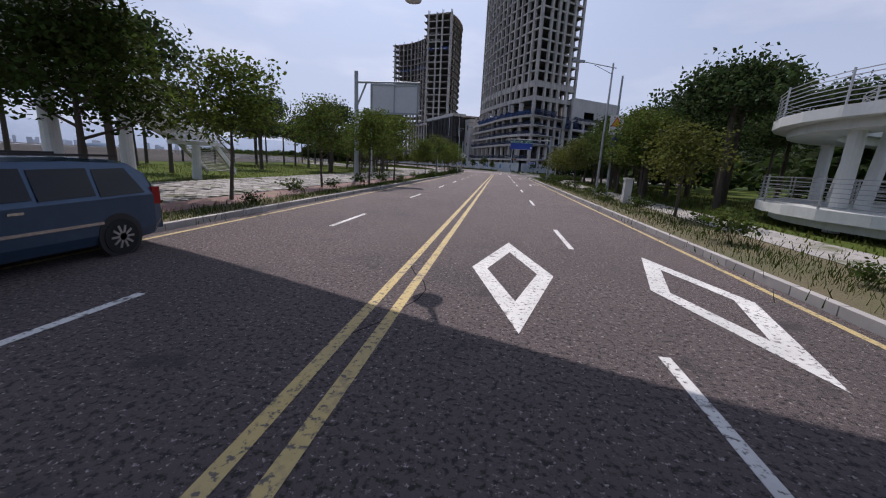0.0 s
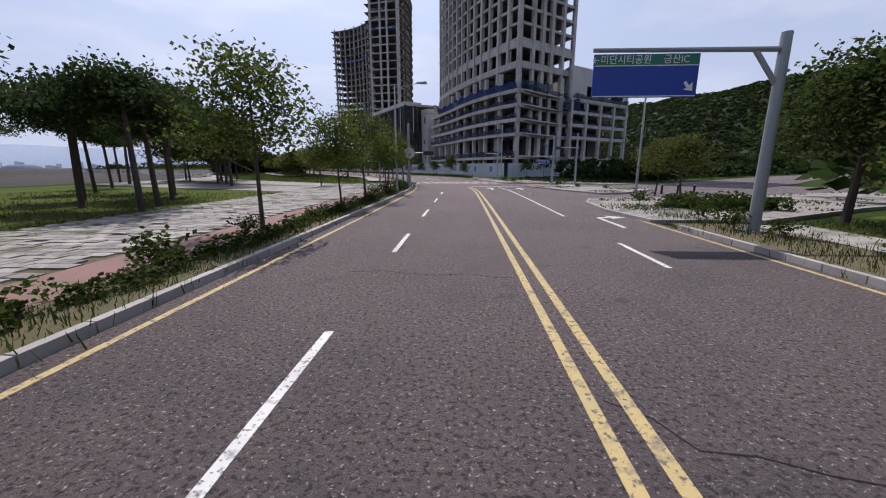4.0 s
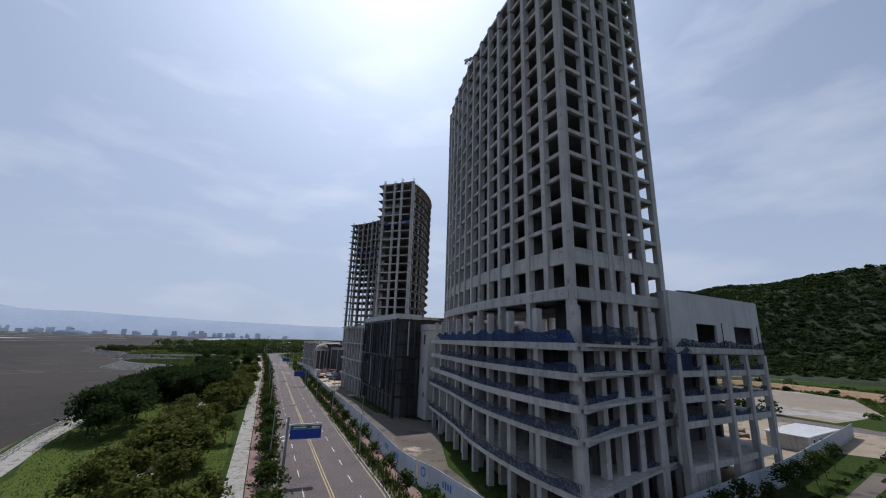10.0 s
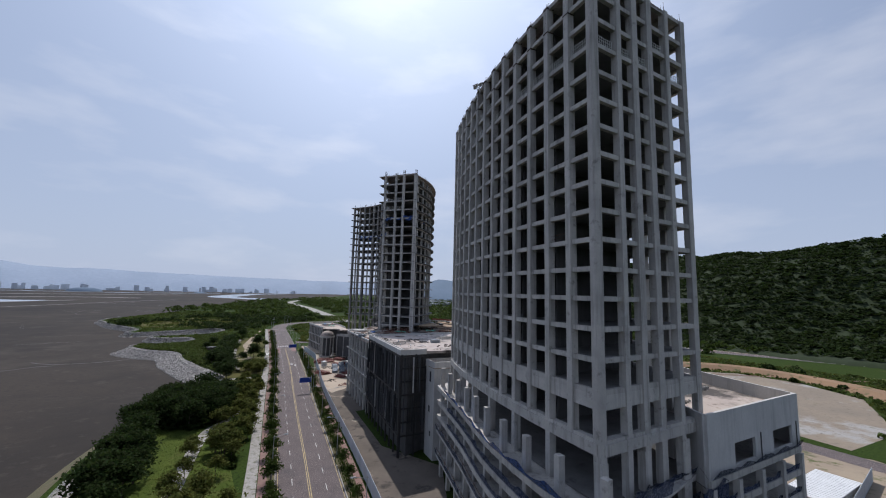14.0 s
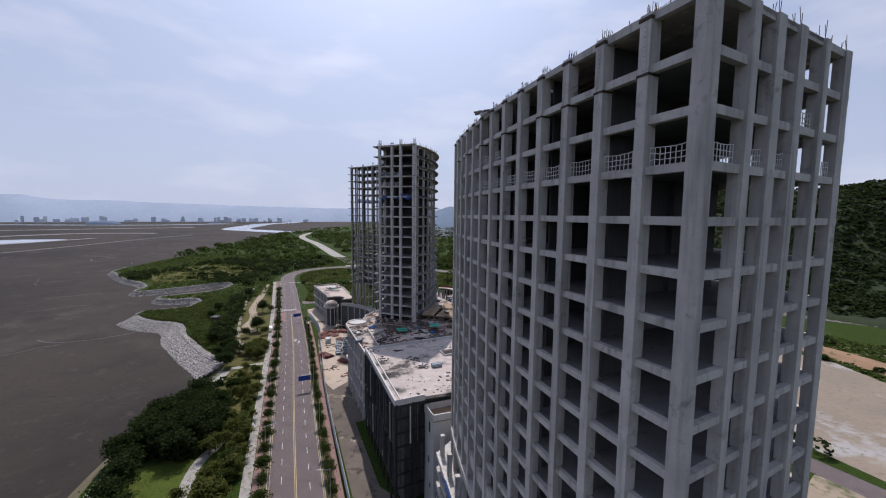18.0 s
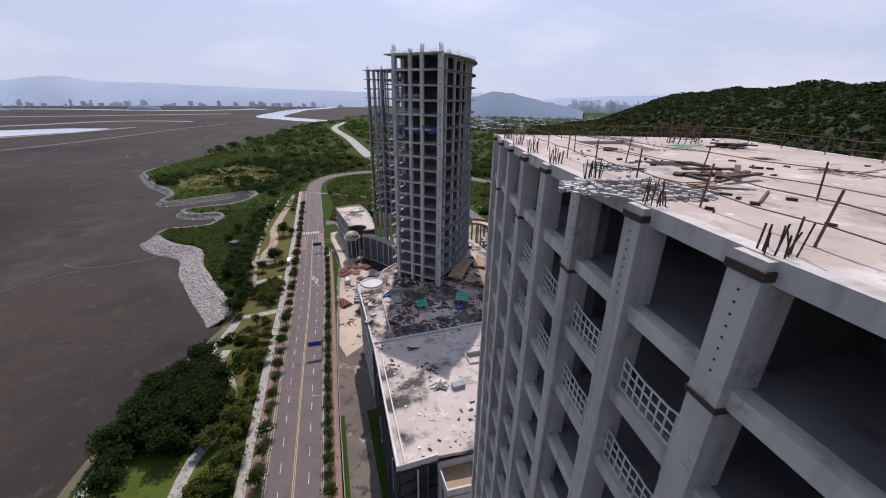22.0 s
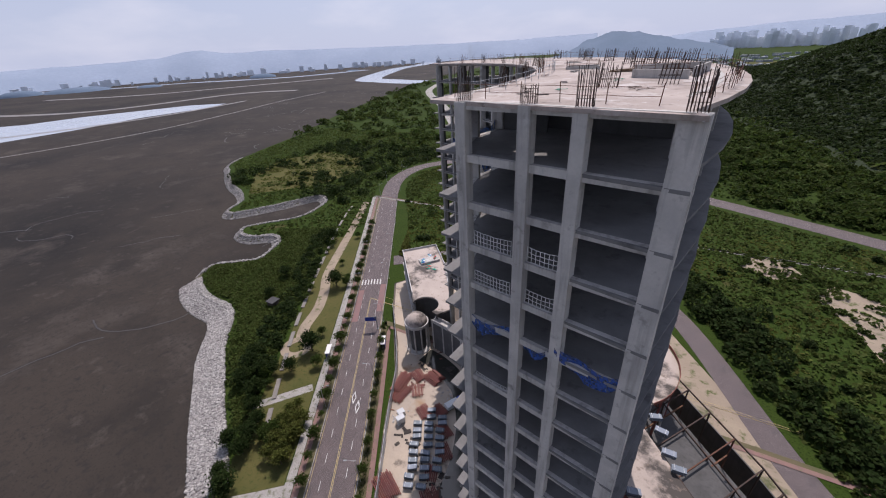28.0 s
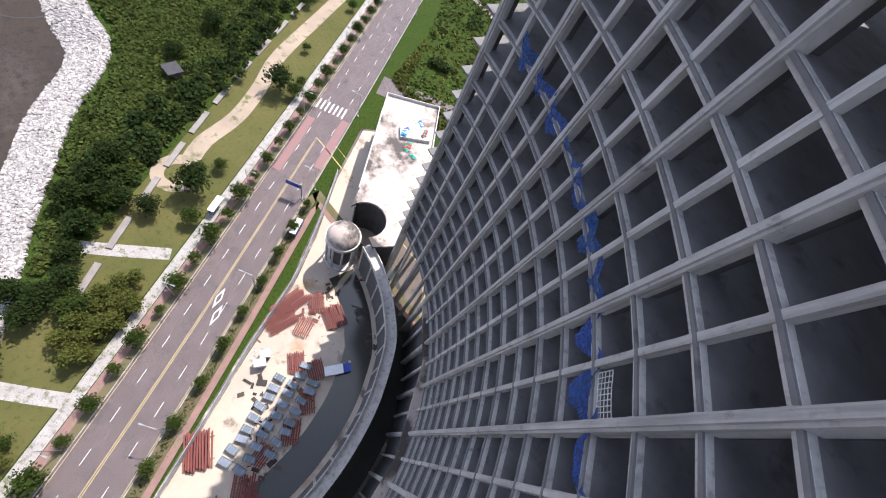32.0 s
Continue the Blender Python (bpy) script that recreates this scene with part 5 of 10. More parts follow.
for x, y in ((24.3, 17.4), (27.0, 11.9), (28.4, 24.28), (36, 23.07)):
    bridge_part("pier", Geo().tube((x, y, 0), (x, y, 4.1), 0.28, 0.28, 14))
    bridge_part("raking_pier", Geo().tube((x + 0.5, y - 0.3, 0), (x + 1.9, y + 0.9, 4.1), 0.25, 0.25, 12))
for a, b in (((-6.5, 12.6, 5.6), (-11.2, 25.5, 2.6)), ((-11.2, 25.5, 2.6), (-13.5, 30.86, 0.3))):
    d = (Vector(b) - Vector(a)).normalized()
    sd = Vector((-d.y, d.x, 0)).normalized() * 1.1
    for q in (-1, 1):
        bridge_part("stringer", Geo().bar(Vector(a) + sd * q, Vector(b) + sd * q, 0.12, 0.5))
        for k in range(5):
            up = Vector((0, 0, 0.35 + 0.2 * k))
            bridge_part("rail", Geo().bar(Vector(a) + sd * q + up, Vector(b) + sd * q + up, 0.035), GALV)
    n = int((Vector(b) - Vector(a)).length / 0.33)
    for k in range(n):
        c = Vector(a).lerp(Vector(b), (k + 0.5) / n)
        bridge_part("step", Geo().box(c, (2.1, 0.3, 0.05), math.degrees(math.atan2(d.y, d.x)) - 90), CONC_LIGHT)
bridge_part("landing", Geo().box((-11.2, 25.5, 2.5), (2.6, 2.6, 0.25), 20))
for x, y in ((-10.8, 24.89), (-6.6, 12.9), (-8.2, 17.4)):
    bridge_part("pier", Geo().tube((x, y, 0), (x + 0.3, y - 0.2, 5.2 if y < 20 else 2.4), 0.32, 0.26, 14))
for off in (-1.65, 1.65):
    edge = offset(deck_line, off)
    for k in range(6):
        bridge_part("rail", Geo().wall(edge, 7.85 + k * 0.2, 7.88 + k * 0.2, 0.03), GALV)

# ---- hoarding round the site ----
HOARDING = smooth_line([(99.9, 209.68), (73.9, 184.68), (55.9, 167.68), (40.95, 155.17), (27.97, 143.9), (17.72, 134.13)], 3.0)
HOARD_L = smooth_line([(17.31, 134.33), (9.84, 144.6), (3.23, 153.16), (-2.6, 159.68), (-13.6, 178.68), (-25.9, 199.08), (-44.1, 228.18), (-62.6, 258.68), (-78.3, 287.28), (-88.9, 305.68), (-97.7, 322.38), (-109.1, 337.68), (-120.6, 351.68)], 3.0)
hoard = thing("hoarding", "pale blue-white site hoarding of tall sheet panels", "fence", (17.71, 134.53, 0))
hmesh = Geo().box((0, 0, 1.6), (2.97, 0.06, 3.2)).box((0, 0.05, 0.4), (2.97, 0.05, 0.08)).box((0, 0.05, 2.8), (2.97, 0.05, 0.08)).box((-1.47, 0, 1.6), (0.08, 0.1, 3.22)).mesh("panel", HOARD)
n = 0
for line, stop in ((HOARDING, 400), (HOARD_L, 400)):
    for i in range(int(length(line) / 3.0)):
        (x, y), a = along(line, i * 3.0 + 1.5)
        ob = part("panel", hmesh, None, hoard)
        ob.matrix_parent_inverse = Matrix.Translation((-18, -133, 0))
        ob.matrix_basis = pose(x, y, 0, 0, 0, a)
        n += 1
# painted panels facing the road: a blue ring, bars and small dark plates
POSTER = mat("blue_poster_ink", (0.05, 0.22, 0.50), 0.6, (0.04, 0.17, 0.42), 2.0)
for i, kind in ((1, "plate"), (3, "plate"), (6, "bars"), (8, "ring"), (11, "bars"), (13, "bars"), (15, "ring")):
    (x, y), a = along(HOARD_L, i * 3.0 + 1.5)
    g = Geo()
    if kind == "plate":
        g.box((0, -0.045, 1.9), (0.9, 0.02, 1.2))
    elif kind == "bars":
        for k in range(4):
            g.box((-0.9 + k * 0.6, -0.045, 1.9), (0.38, 0.02, 0.75 + 0.2 * (k % 2)))
    else:
        g.v = [(r * math.cos(t), -0.05, 2.0 + r * math.sin(t)) for r in (0.62, 0.4) for t in (2 * math.pi * k / 20 for k in range(20))]
        g.f = [(k, (k + 1) % 20, 20 + (k + 1) % 20, 20 + k) for k in range(20)]
    b = part("poster", g, POSTER, hoard, "faded blue painted lettering as plain shapes")
    b.matrix_parent_inverse = Matrix.Translation((-18, -133, 0))
    b.matrix_basis = pose(x, y, 0, 0, 0, a + 180)
# ---- trees along the road ----
street_a = tree_template("street_tree", "young broadleaf street tree with a thin trunk in the planting strip", 5.3, 1.75, 0.075, LEAF_S, 4200, 0.085)
street_b = tree_template("street_tree", "slender broadleaf street tree with a sparse airy crown", 6.0, 1.95, 0.085, LEAF_S, 3800, 0.088)
street_c = tree_template("street_tree", "small yellow-green street tree in the planting strip", 4.4, 1.7, 0.08, LEAF_Y, 3600, 0.09)
plant_all(street_a, [(-0.1, 14.2), (0.9, 28.33), (0.9, 51.1), (0.8, 70.22), (1, 82.16), (0.2, 98.14), (-2.8, 42.5)], "street trees", (0.95, 1.15))
plant_all(street_b, [(-0.4, 23.07), (0.6, 36.42), (0.6, 61.62), (0.9, 75.38), (-0.6, 91.06), (-6.5, 46.04), (20.4, 27.93)], "street trees", (0.95, 1.15))
plant_all(street_c, [(22.4, 74.67), (23.8, 81.15), (-9.5, 94.6), (19.0, 19.0), (19.2, 44.52), (19, 56.66)], "street trees", (0.9, 1.25))
park_y = tree_template("park_tree", "yellow-green broadleaf park tree", 6.2, 2.5, 0.13, LEAF_Y, 900, 0.32)
park_d = tree_template("park_tree", "dark green broadleaf park tree with a dense crown", 7.5, 3.4, 0.2, LEAF_D, 1500, 0.36)
park_g = tree_template("park_tree", "mid-green broadleaf park tree", 6.6, 2.8, 0.16, LEAF, 900, 0.36)
pine = tree_template("pine_tree", "dark pine with layered needle crown and bare trunk", 9.5, 3.0, 0.2, PINE, 6400, 0.14, "pine")
park_g2 = tree_template("park_tree", "mid-green park tree among the shrubs", 6.0, 2.6, 0.15, LEAF, 900, 0.34)
small_t = tree_template("roadside_tree", "small roadside tree in front of the hoarding", 4.2, 1.35, 0.06, LEAF, 600, 0.19)
shrub = tree_template("shrub", "low leafy shrub in the planting strip", 0.7, 0.5, 0.02, LEAF, 260, 0.07)


def scatter(n, fn, ok=lambda p: True):
    out = []
    tries = 0
    while len(out) < n and tries < n * 40:
        tries += 1
        p = fn()
        if ok(p):
            out.append(p)
    return out


def off_road(s, d):
    (x, y), a = along(ROAD, s)
    return (x - math.sin(radians(a)) * d, y + math.cos(radians(a)) * d)


def between(a, b):
    return float(rng.uniform(a, b))


PATHS = [smooth_line(p, 3.0) for p in ([(-144.5, 321.5), (-148.5, 327), (-153, 339), (-161, 351), (-171.5, 364), (-185.5, 390), (-197.4, 412.5), (-209, 434), (-221, 456)], [(-38, 152), (-48, 164), (-57.4, 178.7), (-68.5, 197), (-73.8, 208), (-74.8, 217), (-78.5, 226), (-88.5, 235.3), (-96.8, 240), (-100, 247)], [(-99.5, 276.2), (-105.5, 271), (-111, 266.5)], [(-120.3, 304.5), (-127, 296), (-132.5, 289.5)])]


def dry(spots):
    """Only the spots on land, away from the road, the shore and the open lawn."""
    return [p for p in spots if inside(p, coast) and not inside(p, LAWN_POLY) and min(math.dist(p, q) for q in SHORE) > 10 and min(math.dist(p, q) for q in ROAD) > HALF + 3 and not any(math.dist(p, q) < 5.5 for line in PATHS for q in line)]


S0 = 90.0  # distance along the road at which y is 0
# bright mown lawn on both sides of the park path, and the dense wood between it and the shore
LAWN_POLY = [off_road(S0 + 108, HALF + 7.5), off_road(S0 + 140, HALF + 7.0), off_road(S0 + 175, HALF + 7.0), off_road(S0 + 195, HALF + 7.5), off_road(S0 + 222, HALF + 12), (-71, 218), (-76, 209), (-90, 206), (-91, 196), (-80, 177), (-67, 160), (-53.92, 147.65), (-43.11, 129.5), (-30, 117.37), (-17.5, 107.76)]
WOOD = [(-91, 206), (-77, 210), (-77, 221), (-87, 232), (-101, 240), (-103, 226), (-101, 213), (-93, 199)]
L_TREES = [off_road(S0 + s, HALF + 1.1) for s in np.arange(126.9, 481.68, 7.0)]
plant_all(park_g, L_TREES[::2], "trees along the road", (0.6, 0.9))
R_TREES = [off_road(S0 + s, -HALF - 1.6) for s in np.arange(131.9, 373.68, 8.5)]
F_TREES = [along(offset(HOARDING, 1.6), s)[0] for s in np.arange(42, 111.3, 6.5)]
plant_all(small_t, R_TREES + F_TREES + L_TREES[1::2], "small roadside trees", (0.8, 1.25))
# yellow-green belt between the footpath and the park
plant_all(park_y, scatter(64, lambda: off_road(between(S0 + 140, S0 + 262), between(HALF + 7.5, HALF + 20))), "park trees", (0.7, 1.1))
plant_all(park_d, dry([off_road(S0 + s, d) for s, d in ((190, 46.54), (196, 52.61), (203, 44.52), (208, 55.65), (214, 50.59), (219, 41.48), (224, 57.67), (229, 48.57), (200, 38.45), (211, 36.42), (234, 42.5), (238, 52.61), (244, 46.54), (185, 52.61), (222, 33.39), (246, 36.42), (252, 40.47), (258, 46.54), (262, 38.45), (268, 42.5), (274, 34.4), (279, 40.47), (284, 46.54), (289, 38.45), (294, 44.52), (300, 40.47), (306, 36.42), (312, 42.5), (318, 47.55), (324, 40.47), (330, 44.52), (337, 48.57), (344, 42.5), (240, 30.35), (256, 27.32), (272, 28.33), (290, 30.35), (345, 20.24), (352, 24.28), (362, 19), (371, 23.27), (380, 30.35), (388, 22.26), (398, 27.32), (407, 18), (416, 24.28), (428, 30.35), (436, 20.24), (448, 24.28), (460, 30.35), (470, 20.24), (300, 55.65), (316, 58.68), (332, 56.66), (350, 55.65), (366, 52.61), (384, 50.59), (402, 48.57), (420, 46.54))]), "park trees", (0.7, 1.25))
plant_all(park_d, [(86, 179), (93, 186), (99, 192), (106, 199), (97, 180), (105, 188), (113, 197), (119, 190), (111, 182), (121, 203), (90, 172), (128, 198)], "trees beside the yard", (0.9, 1.25))
plant_all(park_d, scatter(58, lambda: (between(-104, -75), between(196, 242)), lambda p: inside(p, WOOD)) + [(-63, 172), (-67, 178), (-72, 184), (-66.5, 168), (-76, 181), (-80, 188), (-61, 165.5), (-70, 173.5), (-84, 195), (-88, 201)], "shore wood trees", (0.75, 1.1))
plant_all(park_y, dry(scatter(70, lambda: off_road(between(S0 + 226, S0 + 335), between(HALF + 6, HALF + 14)))), "park trees", (0.5, 0.9))
plant_all(park_g2, dry(scatter(44, lambda: off_road(between(S0 + 232, S0 + 330), between(HALF + 13, 40)))), "park trees", (0.6, 1.0))
plant_all(park_g2, dry(scatter(46, lambda: off_road(between(S0 + 150, S0 + 240), between(16, 34.4))) + scatter(40, lambda: off_road(between(S0 + 265, S0 + 470), between(HALF + 5, HALF + 26)))), "park trees", (0.55, 1.0))
plant_all(pine, [(-11, 71), (-14, 76), (-9.5, 68), (-17, 80), (-20, 75), (-15, 70), (-22, 84), (-5.6, 52.5), (-8.2, 57.0), (-12.0, 50.0), (-28, 58.68), (-33, 64.76), (-38, 60.71), (-42, 70.83), (-30, 72.85), (-47, 63.74), (-36, 78.92), (-24, 66.78), (-13, 62.73), (-44, 84.99), (-52, 93.09), (-33, 91.06), (-18, 30.35), (-7.5, 16.0), (-21, 17), (-26, 24.28), (-30, 38.45), (-20, 46.54), (-37, 46.54), (-27, 82.97), (-47, 107.25), (-40, 101.18)] +
          [(x, y) for x, y in ((24.5, 26.31), (27.5, 31.37), (25.5, 36.42), (29, 40.47), (26, 44.52), (25, 50.59), (29.5, 52.61), (26.5, 57.67), (30.5, 60.71), (27, 64.76), (33, 34.4), (34, 45.53), (36, 55.65), (33, 65.77), (40, 38.45), (42, 50.59), (40, 62.73), (32, 27.32), (38, 28.33))], "pines", (0.85, 1.15))
dark = tree_template("shade_tree", "dark spreading tree beside the footbridge stair", 7.2, 3.2, 0.18, LEAF_M, 8000, 0.12)
plant_all(dark, [(21.6, 37.6), (22.8, 44.2), (25.0, 49.8), (21.4, 30.5), (24.5, 60.0), (-3.6, 11.5), (22.8, 33.9), (23.4, 46.54), (23, 39.97), (24, 56.15), (24.5, 65.77), (-13.5, 52.61)], "dark shade trees", (0.85, 1.15))
plant_all(shrub, [(1.1 + between(-0.4, 0.4), y) for y in np.arange(9, 101.18, 4.3)] + [(18.0 + between(-0.6, 0.8), y) for y in np.arange(8, 72.85, 4.1)] + [(20, 70.83), (19, 69.31), (17.8, 62.73), (18.5, 71.84)] + [(15.5, 106.04), (18.5, 106.24), (22.5, 104.42), (14.5, 111.3), (17, 110.29), (19, 93.59), (20.5, 91.57), (23, 90.05)], "roadside shrubs", (0.6, 1.35))

grove = tree_template("grove_tree", "dark broadleaf tree of the grove beside the plaza", 8.6, 3.6, 0.2, LEAF_M, 5200, 0.17)
plant_all(grove, [(-33, 113), (-37, 117.5), (-40, 113.5), (-36, 121), (-44, 118), (-31, 108.5), (-25.5, 101), (-29, 104.5), (-22, 96.5), (-38, 107)], "grove trees", (0.85, 1.2))
shore_tree = tree_template("shore_tree", "dark round-crowned tree between lawn and shore rocks", 6.0, 3.0, 0.17, LEAF_D, 1500, 0.34)
plant_all(shore_tree, [(-126.5, 277.5), (-118.8, 270), (-120, 277), (-124.4, 286), (-141.5, 300), (-138, 303), (-143.2, 294), (-130, 288.6), (-114, 268), (-122.2, 281.3), (-135, 293), (-147, 300), (-152, 305)], "shore trees", (0.8, 1.2))
# ---- grass and weeds, uncountable ----
def blades(name, pts, h, w, material, label, z=0.05):
    """Tufts of upright blades: one object."""
    pts = np.asarray(pts)
    n = len(pts)
    a = rng.uniform(0, 2 * np.pi, n)
    t = np.stack([np.cos(a), np.sin(a), np.zeros(n)], 1) * (w * rng.uniform(0.5, 1.3, (n, 1)))
    lean = np.concatenate([rng.normal(0, 0.25, (n, 2)), np.ones((n, 1))], 1) * (h * rng.uniform(0.4, 1.3, (n, 1)))
    c = np.concatenate([pts, np.full((n, 1), z)], 1)
    return tagged(new(name, quad_mesh(name, np.stack([c - t, c + t, c + t * 0.3 + lean, c - t * 0.3 + lean], 1), material)), label, "grass", kind="stuff")


pts = [off_road(between(S0 - 5, S0 + 100), HALF + 1.0 + float(rng.normal(0, 0.45))) for _ in range(17000)]
blades("verge_grass", pts, 0.2, 0.014, LEAF, "unkempt grass and weeds in the planting strip")
pts = [off_road(between(S0 - 5, S0 + 72), -HALF - 1.7 + float(rng.normal(0, 0.7))) for _ in range(14000)]
blades("verge_weeds", pts, 0.2, 0.014, LEAF, "dry weeds along the kerb")
pts = [p for p in ((between(10, 46), between(64, 121)) for _ in range(26000)) if (inside(p, ISLAND) or inside(p, ISLAND2) or inside(p, CORNER)) and noise.noise((p[0] * 0.35, p[1] * 0.35, 0)) > 0.12]
blades("island_weeds", pts, 0.09, 0.06, LEAF_Y, "weeds growing between the pavers of the islands", 0.12)
pts = [off_road(between(S0 + 128, S0 + 370), -HALF - 1.5 + float(rng.normal(0, 0.6))) for _ in range(9000)]
blades("site_weeds", pts, 0.6, 0.09, LEAF, "tall weeds along the hoarding")

# ---- park ----
flat("lawn_right", [(19.3, -30), (19.3, 63), (30, 69), (60, 72), (60, -30)], -0.03, LAWN, "grass under the trees beside the footpath", "lawn")
flat("lawn_left", [(-5.6, -30), (-5.6, 84), (-30, 92.5), (-45, 98), (-41.5, -30)], -0.03, LAWN, "park lawn behind the pavers", "lawn")
pts = [(between(19.6, 34), between(2, 66)) for _ in range(9000)] + [(between(-34, -6), between(4, 84)) for _ in range(12000)]
blades("park_grass", pts, 0.16, 0.03, LEAF_Y, "tufty bright grass on the park lawns", -0.02)
flat("lawn", LAWN_POLY, -0.02, LAWN, "mown green park lawn", "lawn")
flat("plaza", [(-8.6, 84.99), (-8.6, 102.19), (-16.5, 107.25), (-30, 116.36), (-43.07, 128.49), (-50.29, 134.53), (-47, 101.18), (-30, 93.09)], -0.01, PAVER, "pale paved park plaza", "pavement")
for k in range(5):
    a, b = Vector((-11 - k * 3.2, 97 + k * 1.4)), Vector((-40 - k * 2.0, 106 + k * 3.0))
    part("grey_band", Geo().strip([(*a, 0.0), (*b, 0.0)], [(a.x, a.y - 1.1, 0.0), (b.x, b.y - 1.1, 0.0)]), ASPHALT, bpy.data.objects["plaza"], "dark stone band")
for p, w in zip(PATHS, (2.4, 1.5, 1.5, 1.6)):
    ribbon("park_path", p, w, -w, 0.0, SOIL if w > 2 else PAVER, "winding pale park path", "path")
g = Geo()
g.v = [(-141.6 + r * math.cos(t), 316.3 + r * math.sin(t), 0.01) for r in (3.0, 6.2) for t in (2 * math.pi * k / 28 for k in range(28))]
g.f = [(k, (k + 1) % 28, 28 + (k + 1) % 28, 28 + k) for k in range(28)]
single("path_loop", g, SOIL, "round turning loop at the end of the park path", "path", "structure")
for a, b in (((-121.1, 277.68), (-107.1, 293.68)), ((-109.1, 291.68), (-97.1, 279.68))):
    flat("dry_lawn", [off_road(S0 + s, d) for s, d in ((282 if a[0] < -110 else 262, HALF + 8), (300 if a[0] < -110 else 279, HALF + 8), (300 if a[0] < -110 else 279, HALF + 22), (282 if a[0] < -110 else 262, HALF + 22))], -0.015, DRYGRASS, "dry brownish park lawn", "lawn")
flat("dry_field", [(-331.1, 431.68), (-377.1, 471.68), (-401.1, 521.68), (-381.1, 571.68), (-311.1, 561.68), (-281.1, 521.68), (-291.1, 471.68)], -0.02, DRYGRASS, "dry yellow-green meadow on the point", "meadow")
flat("sand_patch", [(-229, 333.5), (-221, 329), (-207, 327.5), (-200, 329), (-208, 337), (-214, 341), (-221, 338)], -0.02, SOIL, "bare sandy patch behind the rocks", "soil")
flat("sand_patch", [(-220, 345), (-214, 343), (-210, 350), (-214, 357), (-218, 354)], -0.02, SOIL, "bare sandy patch behind the rocks", "soil")

STRIP_L = [off_road(S0 + s, HALF + 6.6) for s in np.arange(275, 470, 5.0)]
STRIP_R = [off_road(S0 + s, 31.0) for s in np.arange(275, 470, 5.0)]
single("lawn_strip", Geo().strip(at3(STRIP_L, -0.03), at3(STRIP_R, -0.03)), DRYGRASS, "dry yellow-green park lawn along the road", "lawn", "structure")
# boardwalk and railing along the shore
walk_line = smooth_line([(-49, 121.42), (-53.01, 140.57), (-72.5, 166), (-87.5, 190), (-97.5, 213), (-103.5, 238), (-106, 250), (-111, 264)], 2.5)
ribbon("promenade", walk_line, 1.7, -1.7, 0.03, PAVER, "pale shore promenade", "path")
fence = thing("shore_railing", "pale railing along the shore promenade", "railing", (-52.51, 140.57, 0))
edge = offset(walk_line, 1.6)
L = length(edge)
for i in range(int(L / 2.5)):
    (x, y), a = along(edge, i * 2.5)
    ob = part("rail_post", Geo().box((x, y, 0.6), (0.12, 0.12, 1.2), a), CONC_LIGHT, fence)
    ob.matrix_parent_inverse = Matrix.Translation((52, -139, 0))
for z in (0.45, 0.8, 1.1):
    part("rail", Geo().wall(edge, z, z + 0.07, 0.06), CONC_LIGHT, fence).matrix_parent_inverse = Matrix.Translation((52, -139, 0))
board = smooth_line([(-120.1, 284.68), (-134.1, 301.68), (-151.1, 323.68), (-169.1, 349.68), (-187.1, 377.68), (-207.1, 409.68), (-221.1, 435.68), (-229.1, 453.68)], 4.0)
for s in range(0, int(length(board)) - 9, 13):
    (x, y), a = along(board, s)
    (x2, y2), _ = along(board, s + 9)
    single("boardwalk", Geo().bar((x, y, 0.25), (x2, y2, 0.25), 1.5, 0.3), OLDWOOD, "length of pale raised boardwalk in the shrubs", "boardwalk", group="boardwalk lengths")
hut = thing("shelter", "small pale park shelter with a slatted roof", "shelter", (-95.1, 234.68, 0))
part("roof", Geo().box((0, 0, 2.9), (5.2, 4.0, 0.2), 20), SIGN_GREY, hut)
for sx in (-1, 1):
    for sy in (-1, 1):
        part("post", Geo().box((sx * 2.1, sy * 1.5, 1.45), (0.18, 0.18, 2.9)), CONC_LIGHT, hut)
part("bench", Geo().box((0, 0.8, 0.45), (3.2, 0.5, 0.1)), BARK, hut)
hut = thing("hide", "small dark timber hut among the shrubs", "hut", (-173.9, 331.5, 0))
part("wall", Geo().box((0, 0, 1.4), (4, 3.2, 2.8), 30), BARK, hut)
part("roof", Geo().prism([(-2.4, -2.2), (2.4, -2.2), (2.4, 2.2), (-2.4, 2.2)], 2.8, 3.1), STEEL_D, hut)
bus = thing("bus_shelter", "glass bus shelter with a pale roof at the kerb", "bus shelter", (-126.7, 319.28, 0.1))
part("roof", Geo().box((0, 0, 2.5), (5.0, 1.7, 0.15), 123), SIGN_WHITE, bus)
part("back_panel", Geo().box((-0.6, -0.4, 1.3), (4.6, 0.06, 2.2), 123), SIGN_BLUE, bus)
for k in (-2.2, 2.2):
    part("post", Geo().box((k * math.cos(radians(123)), k * math.sin(radians(123)), 1.25), (0.1, 0.1, 2.5)), GALV, bus)
copy_thing(bus, pose(-110.6, 332.68, 0.1, 0, 0, 180))

